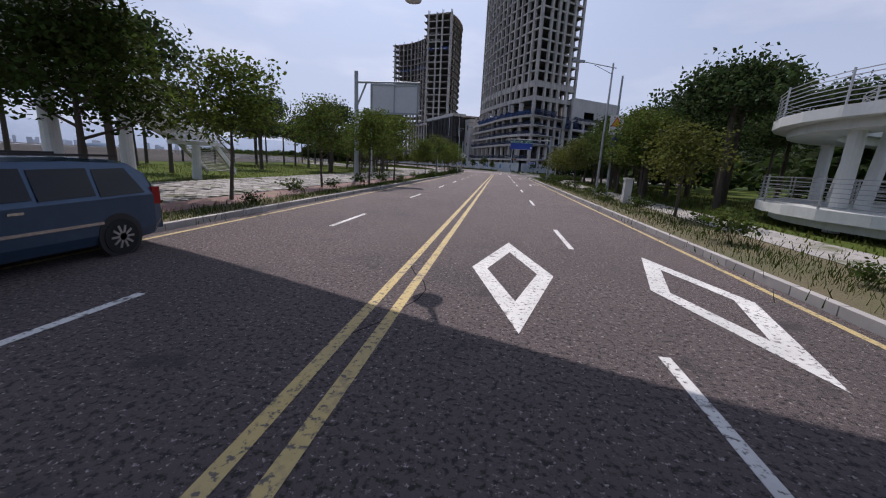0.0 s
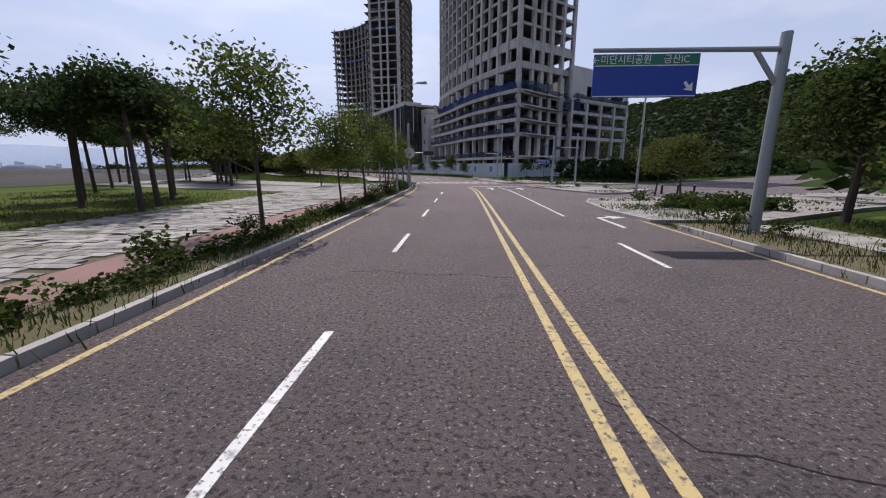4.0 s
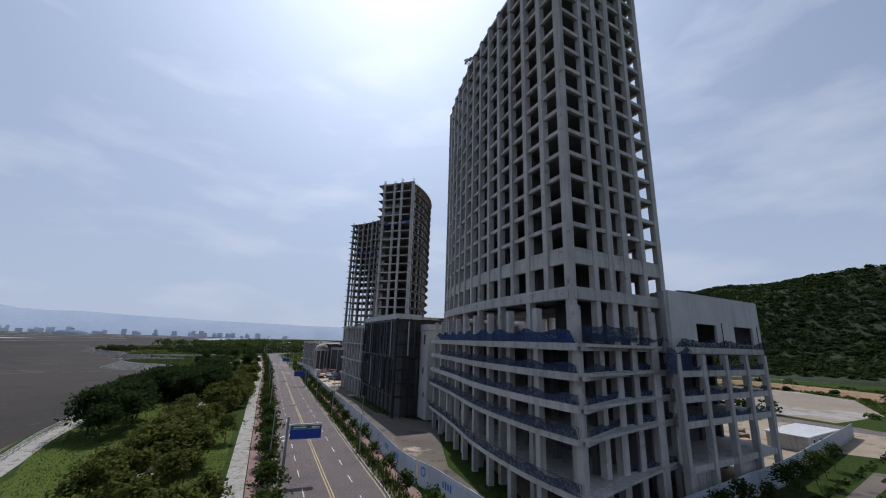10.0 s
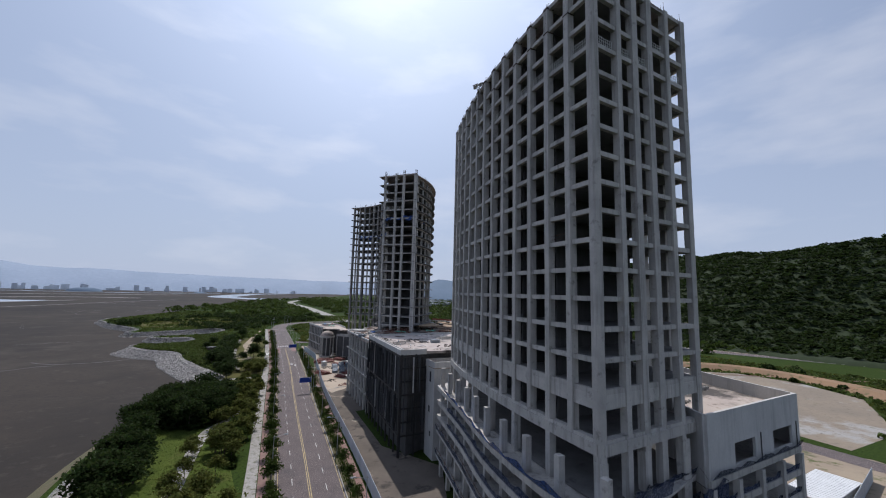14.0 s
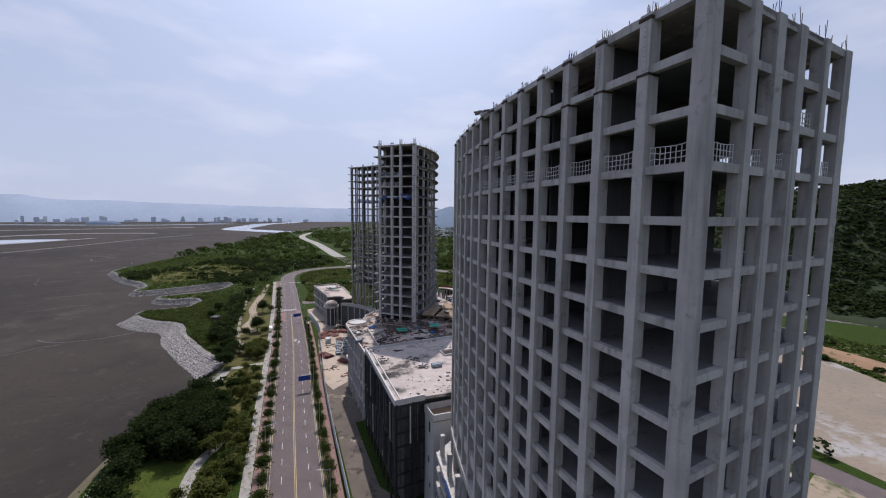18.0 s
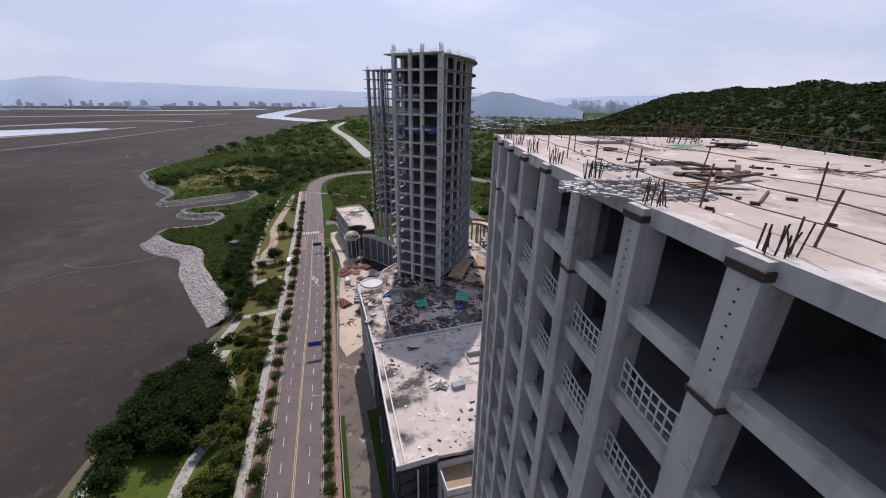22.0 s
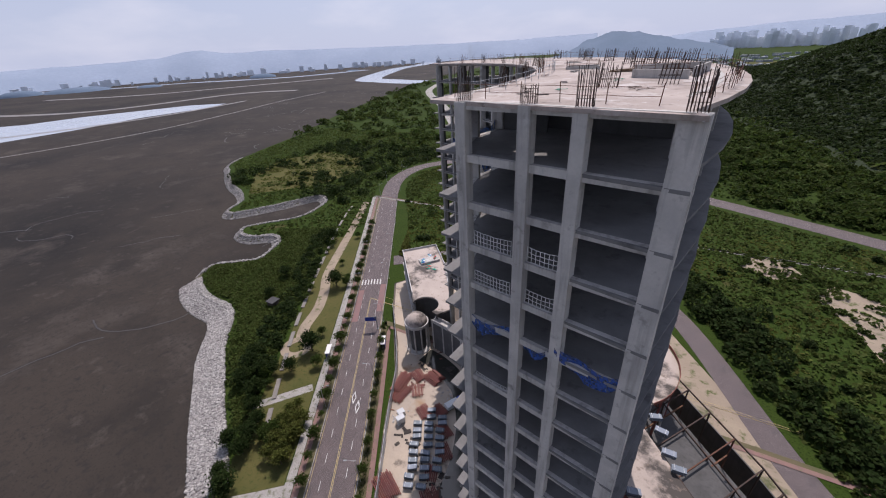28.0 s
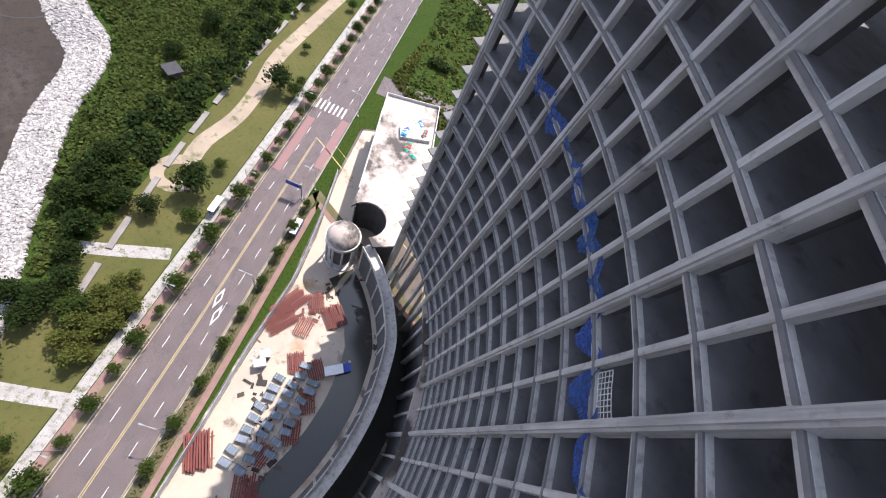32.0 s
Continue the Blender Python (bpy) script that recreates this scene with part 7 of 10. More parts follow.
for k, z in enumerate((5.0, 10.4, 13.6, 16.9, 20.1)):
    low = k < 2
    line = POD_LEFT[:-3] if not low else offset(POD_LEFT, 0.35)
    wpart(pod, "safety_net", sheet(line, z, 1.25 if k != 4 else 1.7, 0.15 if k != 4 else 1.1, 40 + k, 0.05), NETBLUE_B if k == 4 else NETBLUE, "blue debris net tied along the slab edge")
    for j, (a, b) in enumerate(zip(RFACE, RFACE[1:])):
        if k == 0 and j != 1:
            continue
        wpart(pod, "safety_net", sheet([b, a], z, 1.0 if k != 4 else 1.3, 0.12 if k != 4 else 0.7, 60 + k * 5 + j, 0.05), NETBLUE, "dark blue debris net along the slab edge")
    if low:
        for (x, y), a in every(offset(POD_LEFT, 0.2), 2.6):
            wpart(pod, "guard_post", Geo().bar((x, y, z), (x, y, z + 1.15), 0.06), RUST)
        wpart(pod, "guard_rail", Geo().wall(offset(POD_LEFT, 0.2), z + 1.1, z + 1.15, 0.05), RUST)
wpart(pod, "fallen_net", sheet([(29.5, 150.2), (25.0, 146.6), (20.8, 142.6)], 21.5, 0.9, 0.35, 91, 1.0), NETBLUE, "torn blue net hanging across the tall storey")
wpart(pod, "fallen_net", sheet([(39.2, 157.6), (36.0, 155.0), (33.0, 151.8)], 17.6, 2.6, 0.3, 92, 1.0), NETBLUE, "torn blue net hanging at the joint of tower and annex")

# annex block with two openings, over the open frame
annex = thing("annex_block", "pale bare-concrete annex block with two window openings", "building", (45, 160, 19))
NRM = Vector((-WDIR.y, WDIR.x))


def annex_wall(s0, s1, z0, z1, d=0.0, t=0.35):
    a, b = WB0 + WDIR * s0 + NRM * (d + t / 2), WB0 + WDIR * s1 + NRM * (d + t / 2)
    return Geo().wall([tuple(a), tuple(b)], z0, z1, t)


LW = (WB1 - WB0).length
for s0, s1, z0, z1 in ((0, LW, 19.25, 20.9), (0, 6.4, 20.9, 23.6), (12.0, 17.4, 20.9, 23.6), (23.6, LW, 20.9, 23.6), (0, LW, 23.6, 28.0)):
    wpart(annex, "front_wall", annex_wall(s0, s1, z0, z1), CONC_LIGHT, "pale concrete wall streaked by rain")
B0, B1 = (32.8, 176.0), (48.0, 193.0)
wpart(annex, "side_wall", Geo().wall([tuple(WB1), B1], 19.25, 27.95, 0.35), CONC_LIGHT)
wpart(annex, "side_wall", Geo().wall([tuple(WB0 + NRM * 0.4), B0], 19.25, 27.95, 0.35), CONC_LIGHT)
wpart(annex, "back_wall", Geo().wall([B0, B1], 19.25, 28.6, 0.35), CONC_LIGHT)
wpart(annex, "roof_slab", Geo().prism([tuple(WB0 + NRM * 0.3), tuple(WB1 + NRM * 0.3), B1, B0], 25.4, 25.8), DECKC, "dusty flat roof inside the parapet")
wpart(annex, "floor_slab", Geo().prism([tuple(WB0 + NRM * 0.3), tuple(WB1 + NRM * 0.3), B1, B0], 19.0, 19.3), CONC_DIM)
for s in (13.5, LW - 1.0):
    p = WB0 + WDIR * s
    wpart(annex, "down_pipe", Geo().tube((p.x + 0.05, p.y - 0.08, 19.3), (p.x + 0.05, p.y - 0.08, 24.0), 0.06), STEEL_D)
for x, y, s in ((46.0, 179.0, 1.2), (48.0, 180.5, 0.9), (44.5, 177.0, 0.8), (40.0, 170.0, 0.7)):
    g = Geo()
    for k in range(9):
        g.box((x + between0(k, 1.4), y + between0(k + 9, 1.4), 25.8 + 0.25 * s), (s * 0.9, s * 0.25, 0.5 * s), k * 41)
    single("debris_heap", g, RUBBLE, "heap of broken concrete and boards on the annex roof", "debris")

# ---- hall behind loose steel strips ----
HALL = [(-14.8, 201.2), (-34.2, 232.67), (5.8, 260.57), (20, 234.44), (12, 216.75), (-2.6, 208.9), (-8.9, 205.55)]
hall = thing("steel_clad_hall", "dark unfinished hall behind loose vertical steel strips", "building", (-11, 217.74, 0))
HALL_PIT = [(-10.6, 235.42), (-6.2, 237.98), (-4.4, 234.44), (-8.4, 232.08)]
wpart(hall, "roof_slab", holed(HALL, [HALL_PIT], 25.7, 26.4, 5.0), ROOF_DIRTY, "pale concrete roof with black scorched stains")
# recessed wall, dimmed in colour for the shade behind the strips
wpart(hall, "inner_wall", Geo().prism(shrink(HALL, 2.2), 0.0, 25.65), CONC_DIM)
W0, W1 = Vector(HALL[0]), Vector(HALL[1])
wpart(hall, "parapet", Geo().wall([HALL[6], HALL[0], HALL[1], HALL[2]], 25.6, 27.0, 0.45), CONC_LIGHT, "low pale parapet round the roof")
ridge = [tuple(Vector(p) + Vector((0.9, 1.2))) for p in (HALL[0], HALL[1])]
wpart(hall, "gutter_kerb", Geo().wall(ridge, 26.4, 26.75, 0.25), CONC_LIGHT)
for line in ([tuple(W0), tuple(W1)], [tuple(W0), HALL[6]]):
    d = (Vector(line[1]) - Vector(line[0])).normalized()
    L0 = length(line)
    turn = math.degrees(math.atan2(d.y, d.x))
    for z in (5.2, 8.6, 12.0, 15.4, 18.8, 22.2, 25.2):
        wpart(hall, "floor_beam", Geo().wall(line, z - 0.2, z + 0.2, 0.3), STEEL_D)
    for s in np.arange(0.2, L0, 4.05):
        p = Vector(line[0]) + d * s
        wpart(hall, "column", Geo().box((p.x, p.y, 12.9), (0.4, 0.4, 25.8), turn), STEEL_D)
    side = Vector((d.y, -d.x)) * 0.32
    if line[1] == tuple(W1):
        side = Vector((-d.y, d.x)) * 0.32
    n = int(L0 / 0.62)
    for i in range(n):
        for band, (z0, z1) in enumerate(((6.2, 14.6), (15.8, 25.0))):
            k = i * 7 + band * 3
            if (k * 37) % 11 < (3 if L0 > 12 else 5):
                continue
            zz0, zz1 = z0 + abs(between0(k, 2.6)) * (k % 3 == 0), z1 - abs(between0(k + 5, 3.4)) * (k % 4 == 1)
            p = Vector(line[0]) + d * (0.4 + i * 0.62 + between0(k, 0.08)) + side
            m = STRIP if (k * 13) % 19 else CONC_LIGHT
            wpart(hall, "cladding_strip", Geo().bar((p.x, p.y, zz0), (p.x + between0(k + 2, 0.12), p.y + between0(k + 3, 0.12), zz1), 0.34, 0.07), m)
# stubs, boards and heaps on the hall roof
for i in range(46):
    p = (-27 + 40 * ((i * 29) % 47) / 47, 204 + 46 * ((i * 17) % 43) / 43)
    if inside(p, shrink(HALL, 2.5)) and not inside(p, [(-12, 230.51), (-3, 230.51), (-3, 240.34), (-12, 240.34)]):
        wpart(hall, "drain_stub", Geo().tube((p[0], p[1], 26.4), (p[0], p[1], 26.75), 0.2, 0.2, 8), WHITEM)
wpart(hall, "pit_kerb", Geo().wall(HALL_PIT + [HALL_PIT[0]], 26.4, 26.9, 0.25), CONC)


def board_heap(x, y, z, n, long, label, material, seed, name="board_heap"):
    """Loose boards thrown on one another; each board is a part."""
    r = np.random.default_rng(seed)
    ob = thing(name, label, "debris", (x, y, z))
    wide = 0.07 if "rod" in label or "scraps" in label else 0.24
    for k in range(n):
        a = r.uniform(-1, 361.6) if k % 3 else 30 + r.normal(0, 12)
        part("board", Geo().box((r.normal(0, long * 0.22), r.normal(0, long * 0.22), 0.06 + 0.1 * (k // 3)), (long * r.uniform(0.5, 1.1), wide, wide * 0.4), a), material, ob)
    return ob


board_heap(-13.5, 222.45, 26.4, 12, 2.6, "heap of dark broken boards on the hall roof", STEEL_D, 3)
board_heap(-7.6, 226.38, 26.4, 14, 3.0, "heap of grey boards and rods on the hall roof", RUBBLE, 4)
board_heap(-24, 233.95, 26.4, 9, 2.4, "burnt dark debris on the hall roof", REBAR, 5)
board_heap(-4.5, 242.79, 26.4, 8, 2.6, "scattered boards by the roof pit", RUBBLE, 6)
crate = thing("stacked_panels", "low stack of pale panels on the hall roof", "panel stack", (-9.4, 223.63, 26.4))
for k in range(5):
    part("panel", Geo().box((0, 0, 0.12 + k * 0.2), (2.9, 1.5, 0.14), 32 + k), WHITEM if k % 2 else SLATE, crate)

# taller block behind, with its own parapet and pit
block = thing("roof_block", "pale concrete block with a wide flat roof and parapet", "building", (24, 254.09, 0))
UP = [(5.2, 259.4), (22.2, 271.38), (20.2, 274.62), (32.3, 282.4), (57, 248.19), (23, 229.04)]
UP_PIT = [(15.6, 245.64), (20.9, 249.57), (23, 246.23), (17.8, 242.5)]
wpart(block, "roof_slab", holed(UP, [UP_PIT], 27.8, 28.7, 4.0), ROOF, "pale bare roof with small vents")
wpart(block, "wall", Geo().prism(shrink(UP, 0.3), 0, 27.8), CONC_LIGHT)
wpart(block, "parapet", Geo().wall(UP + [UP[0]], 28.3, 29.6, 0.4), CONC_LIGHT)
wpart(block, "pit_kerb", Geo().wall(UP_PIT + [UP_PIT[0]], 28.7, 29.3, 0.25), CONC)
for i in range(16):
    c = Vector((29.5, 274.23)) + Vector((0.82, -1.15)) * (i // 2) * 1.9 + Vector((0.9, 0.6)) * (i % 2) * 2.2
    wpart(block, "vent", Geo().tube((c.x, c.y, 28.7), (c.x, c.y, 29.05), 0.22, 0.22, 8), STEEL_D)

# light block between hall and tower
link = thing("link_block", "light concrete block with small dark windows and a sunk roof", "building", (-1, 207.91, 0))
LK = [(-8.9, 205.95), (-5.9, 201.4), (5, 207.52), (1.6, 212.43)]
wpart(link, "wall", Geo().prism(LK, 0.0, 22.6), CONC_LIGHT)
wpart(link, "parapet", Geo().wall(LK + [LK[0]], 22.4, 24.3, 0.3), CONC_LIGHT)
wpart(link, "sunk_floor", Geo().prism(shrink(LK, 0.3), 22.6, 22.75), PLYWOOD, "yellowish boarded floor inside the parapet")
dd = (Vector(LK[1]) - Vector(LK[0])).normalized()
# black panels paint the shade of openings; the wall is not pierced
for s, z, w, h in ((3.0, 20.2, 1.0, 2.6), (2.6, 12.0, 0.9, 1.6), (3.4, 6.0, 0.8, 1.2)):
    p = Vector(LK[0]) + dd * s + Vector((dd.y, -dd.x)) * -0.02
    w_ = wpart(link, "window", Geo().box((p.x, p.y, z), (w, 0.1, h), math.degrees(math.atan2(dd.y, dd.x))), BLACK, "black panel painted for the dark inside an unglazed opening")

# ---- deck in front of tower two ----
DECK_Z = 24.4
DECK = [(-34.6, 233.46), (-46.2, 250.65), (-54.5, 262.93), (-55.2, 266.86), (-53.6, 270.4), (-50.6, 271.77), (-51.8, 278.65), (-48.5, 289.6), (-47.5, 301.6), (-51.5, 316), (-61, 330.6), (-71, 339), (-61, 357.6), (-43, 361.6), (-34, 353.6), (-28.7, 325.9), (-10.8, 302.8), (-1.9, 289.4), (4.6, 280.62), (18.5, 281.11), (20.5, 276.69), (5.8, 261.95)]
PITS = [[(-42.2, 263.72), (-37.6, 265.88), (-34.8, 260.18), (-38, 256.06)], [(-41, 270.79), (-37.2, 273.15), (-34.4, 269.02), (-38.4, 266.47)], [(-31.5, 244.76), (-25, 248.69), (-23.5, 246.03), (-29.6, 242.1)]]
deck = thing("podium_deck", "dusty unfinished podium deck with pits and scorched patches", "building", (-31, 276.69, 0))
wpart(deck, "deck_slab", holed(DECK, PITS, 23.7, DECK_Z, 4.5), DECKC, "pale dusty concrete deck")
# solid core under the deck, interior shade put into its colour
wpart(deck, "inner_wall", Geo().prism(shrink(DECK, 2.0), 0, 23.6), CONC_DIM)
west = DECK[:3]
for z in (6.0, 12.0, 18.2):
    wpart(deck, "floor_slab", Geo().wall(offset(west, -1.2), z - 0.35, z, 2.4), CONC)
for (x, y), a in every(offset(west, -0.4), 4.4, 0.4):
    wpart(deck, "column", Geo().box((x, y, 11.9), (0.7, 0.7, 23.7), a), CONC)
east = DECK[15:20]
for (x, y), a in every(offset(east, -0.5), 6.5, 0.5):
    wpart(deck, "column", Geo().box((x, y, 11.9), (0.7, 0.7, 23.7), a), CONC)
for z in (8.0, 16.0):
    wpart(deck, "floor_slab", Geo().wall(offset(east, -1.0), z - 0.35, z, 2.0), CONC)
wpart(deck, "edge_kerb", Geo().wall(offset(DECK[0:9], -0.2), DECK_Z, DECK_Z + 0.5, 0.35), CONC_LIGHT)
wpart(deck, "round_terrace", Geo().tube((-51.3, 267.65, DECK_Z), (-51.3, 267.65, DECK_Z + 0.22), 3.6, 3.6, 28), CONC_LIGHT, "round pale terrace with a kerb")
wpart(deck, "round_kerb", Geo().lathe([(3.5, 0.0), (3.5, 0.5), (3.8, 0.5), (3.8, 0.0)], (-51.3, 267.65, DECK_Z), 28), CONC_LIGHT)
wpart(deck, "pit_wall", Geo().wall([(-32.5, 240.34), (-43.5, 258.51), (-42.4, 264.31), (-37.3, 266.47)], DECK_Z, DECK_Z + 1.0, 0.35), CONC)


def scaffold(at, turn, nx, ny, step, h, label, tarp=None, material=RUST):
    """A tube scaffold: posts, ledgers, and where there is one a stretched tarpaulin."""
    ob = thing("scaffold", label, "scaffold", group="scaffolds on the deck")
    for i in range(nx + 1):
        for j in range(ny + 1):
            part("post", Geo().tube((i * step, j * step, 0), (i * step, j * step, h + 0.3), 0.05, 0.05, 6), material, ob)
    for z in (h * 0.5, h):
        for i in range(nx + 1):
            part("ledger", Geo().tube((i * step, -0.2, z), (i * step, ny * step + 0.2, z), 0.045, 0.045, 6), material, ob)
        for j in range(ny + 1):
            part("ledger", Geo().tube((-0.2, j * step, z + 0.06), (nx * step + 0.2, j * step, z + 0.06), 0.045, 0.045, 6), REDOX if j % 2 else material, ob)
    if tarp:
        g = Geo()
        n = 6
        g.v = [(tarp[0] + (tarp[2] - tarp[0]) * a / n, tarp[1] + (tarp[3] - tarp[1]) * b / n, h + 0.12 - 0.28 * math.sin(math.pi * a / n) * math.sin(math.pi * b / n) + 0.05 * math.sin(a * 2.1 + b)) for b in range(n + 1) for a in range(n + 1)]
        g.f = [(b * (n + 1) + a, b * (n + 1) + a + 1, (b + 1) * (n + 1) + a + 1, (b + 1) * (n + 1) + a) for b in range(n) for a in range(n)]
        part("tarpaulin", g, TARP_G, ob, "bright green tarpaulin")
    ob.matrix_basis = pose(at[0], at[1], DECK_Z, 0, 0, turn)
    return ob


scaffold((-37.5, 260.48), 26, 5, 2, 2.2, 1.5, "rusty tube scaffold over the sunk deck")
scaffold((-32.5, 250.65), 30, 4, 3, 2.2, 1.3, "tube scaffold with a stretched green tarpaulin", (4.4, 2.0, 8.0, 6.4))
scaffold((-19.6, 261.46), 8, 4, 3, 2.0, 1.4, "red and rusty scaffold with a green tarpaulin", (0.2, 0.8, 4.2, 6.2), REDOX)
scaffold((-10.5, 263.92), 20, 2, 4, 2.2, 1.4, "rusty scaffold frame beside the formwork")
for x, y, n, l, lab, m, sd in ((-28, 246.72, 16, 3.0, "charred boards and rods on the deck", REBAR, 11), (-34.5, 245.74, 14, 2.6, "tangled burnt debris on the deck", REBAR, 12), (-20.5, 251.63, 14, 3.2, "charred heap beside the pit", REBAR, 13), (-12, 257.53, 14, 3.6, "heap of dark formwork boards", WOOD_BEAM, 14), (-9, 260.48, 10, 3.4, "brown timber beams thrown together", WOOD_BEAM, 15), (-24, 264.41, 12, 3.0, "grey pipes and boards in a heap", SLATE, 16), (-43.5, 254.09, 8, 1.6, "small heap of rubble on the terrace", RUBBLE, 17), (-48, 258.02, 6, 1.4, "broken slabs on the terrace", RUBBLE, 18), (-32, 263.92, 10, 2.8, "steel rods and boards on the deck", RUST, 19), (-28.5, 267.35, 10, 2.4, "grey boards near the tower foot", SLATE, 20), (1, 268.34, 8, 3.0, "boards leaning by the parapet", WOOD_BEAM, 21), (11, 273.74, 7, 2.2, "scattered boards on the light deck", RUBBLE, 22)):
    board_heap(x, y, DECK_Z, n, l, lab, m, sd)
for x, y, a in ((-41.5, 248.19, 50), (-44.8, 252.91, 20), (-47, 254.68, 35), (-45.5, 253.89, 80)):
    b = thing("concrete_block", "loose pale concrete block on the terrace", "block", (x, y, DECK_Z), "blocks on the terrace")
    part("body", Geo().box((0, 0, 0.3), (1.5, 0.7, 0.6), a), CONC_LIGHT, b)
for x, y, a, s in ((-42.8, 260.97, 30, 3.0), (-17.8, 260.18, 80, 2.2), (-7, 270.3, 10, 2.4), (8.5, 269.81, 40, 2.0), (-0.2, 288.1, 70, 2.0)):
    g = Geo()
    n = 5
    g.v = [((i / n - 0.5) * s, (j / n - 0.5) * s * 0.7, 0.35 + 0.25 * math.sin(i * 1.9 + j * 2.3) + 0.1 * (i % 2)) for j in range(n + 1) for i in range(n + 1)]
    g.f = [(j * (n + 1) + i, j * (n + 1) + i + 1, (j + 1) * (n + 1) + i + 1, (j + 1) * (n + 1) + i) for j in range(n) for i in range(n)]
    g.add([(-s / 2, -s * 0.35, 0), (s / 2, -s * 0.35, 0), (s / 2, s * 0.35, 0), (-s / 2, s * 0.35, 0)], [(0, 1, 2, 3)])
    ob = single("crumpled_tarp", g, TARP_B, "crumpled blue tarpaulin lying on the deck", "tarpaulin", group="blue tarpaulins")
    ob.matrix_basis = pose(x, y, DECK_Z, 0, 0, a)


def formwork(corner, u, v, nu, nv, z, label, skip=()):
    """A raised formwork table: plywood panels on timber joists and props."""
    ob = thing("formwork_table", label, "formwork", (corner[0], corner[1], DECK_Z), "formwork tables")
    u, v = Vector(u), Vector(v)
    h = z - DECK_Z
    for i in range(nu):
        for j in range(nv):
            if (i, j) in skip:
                continue
            a = u * ((i + 0.02) / nu) + v * ((j + 0.02) / nv)
            b, c, d = u * ((i + 0.98) / nu) + v * ((j + 0.02) / nv), u * ((i + 0.98) / nu) + v * ((j + 0.98) / nv), u * ((i + 0.02) / nu) + v * ((j + 0.98) / nv)
            part("plywood_panel", Geo().prism([tuple(a), tuple(b), tuple(c), tuple(d)], h - 0.06 + between0(i * 7 + j, 0.015), h + between0(i * 7 + j, 0.015)), PLYWOOD, ob)
    for j in range(nv + 1):
        a, b = v * (j / nv), v * (j / nv) + u
        part("joist", Geo().bar((a.x, a.y, h - 0.2), (b.x, b.y, h - 0.2), 0.14, 0.24), WOOD_BEAM, ob)
    for i in range(0, nu + 1, 2):
        for j in range(0, nv + 1, 2):
            p = u * (i / nu) + v * (j / nv)
            part("prop", Geo().tube((p.x, p.y, 0), (p.x, p.y, h - 0.3), 0.05, 0.05, 6), RUST, ob)
    return ob


formwork((-18.8, 287.4), (11.6, 0.6), (-0.8, 10.4), 6, 5, 27.4, "raised formwork table of brown plywood panels", ((4, 4),))
formwork((-19.4, 274.33), (9.6, -1.2), (1.2, 11.4), 5, 6, 27.1, "brown plywood formwork table beside the tower", ((2, 0),))
formwork((-26, 277.08), (5.4, -0.6), (0.6, 18.8), 3, 8, 26.6, "grey-brown plywood formwork table in the tower's shade")
for at, t, tp in (((-7, 289.2), 3, (0.1, 0.2, 3.2, 8.0)), ((-9.6, 274.13), 8, (0.2, 0.2, 5.0, 6.4))):
    scaffold(at, t, 2, 4, 1.9, 2.0, "dark scaffold bays with green netting beside the formwork", tp, REBAR)
for c in ((-15.5, 280.13), (-14, 292.6)):
    b = thing("tool_box", "dark steel tool box on the formwork boards", "box", (c[0], c[1], 27.1 if c[1] < 285 else 27.38))
    part("body", Geo().box((0, 0, 0.35), (2.6, 0.8, 0.7), -50), STEEL_D, b)
    part("lid", Geo().box((0, 0, 0.73), (2.7, 0.9, 0.06), -50), GALV, b)


def beam_pile(at, turn, n, long, material, label, z=0.0, rows=2, group="piles of red steel", gap=0.5, r=0.2):
    """Steel members laid side by side in layers; each one is a part."""
    ob = thing("steel_pile", label, "steel pile", group=group)
    k = 0
    for row in range(rows):
        for i in range(n - row * 2):
            x = (i - (n - row * 2) / 2) * gap + between0(k, 0.06)
            dy = between0(k + 3, long * 0.06)
            w = Geo().bar((x - between0(k, 0.1), -long / 2 + dy, r + 0.12 + row * 2 * r), (x + between0(k + 4, 0.1), long / 2 + dy, r + 0.12 + row * 2 * r), r * 1.4, r * 0.5)
            w.bar((x, -long / 2 + dy, 0.12 + row * 2 * r + r * 0.2), (x, long / 2 + dy, 0.12 + row * 2 * r + r * 0.2), r * 0.5, r * 1.2)
            part("beam", w, material, ob)
            k += 1
    for q in (-0.3, 0.3):
        part("sleeper", Geo().box((0, q * long, 0.06), (n * gap, 0.2, 0.12)), WOOD_BEAM, ob)
    ob.matrix_basis = pose(at[0], at[1], z, 0, 0, turn)
    return ob


for x, y, a, n in ((0.5, 277.67, -60, 7), (3.2, 276.2, -52, 5), (-2, 271.28, 20, 5)):
    beam_pile((x, y), a, n, 5.2, RUST, "pile of rusty brown steel beams on the deck", DECK_Z, 1)

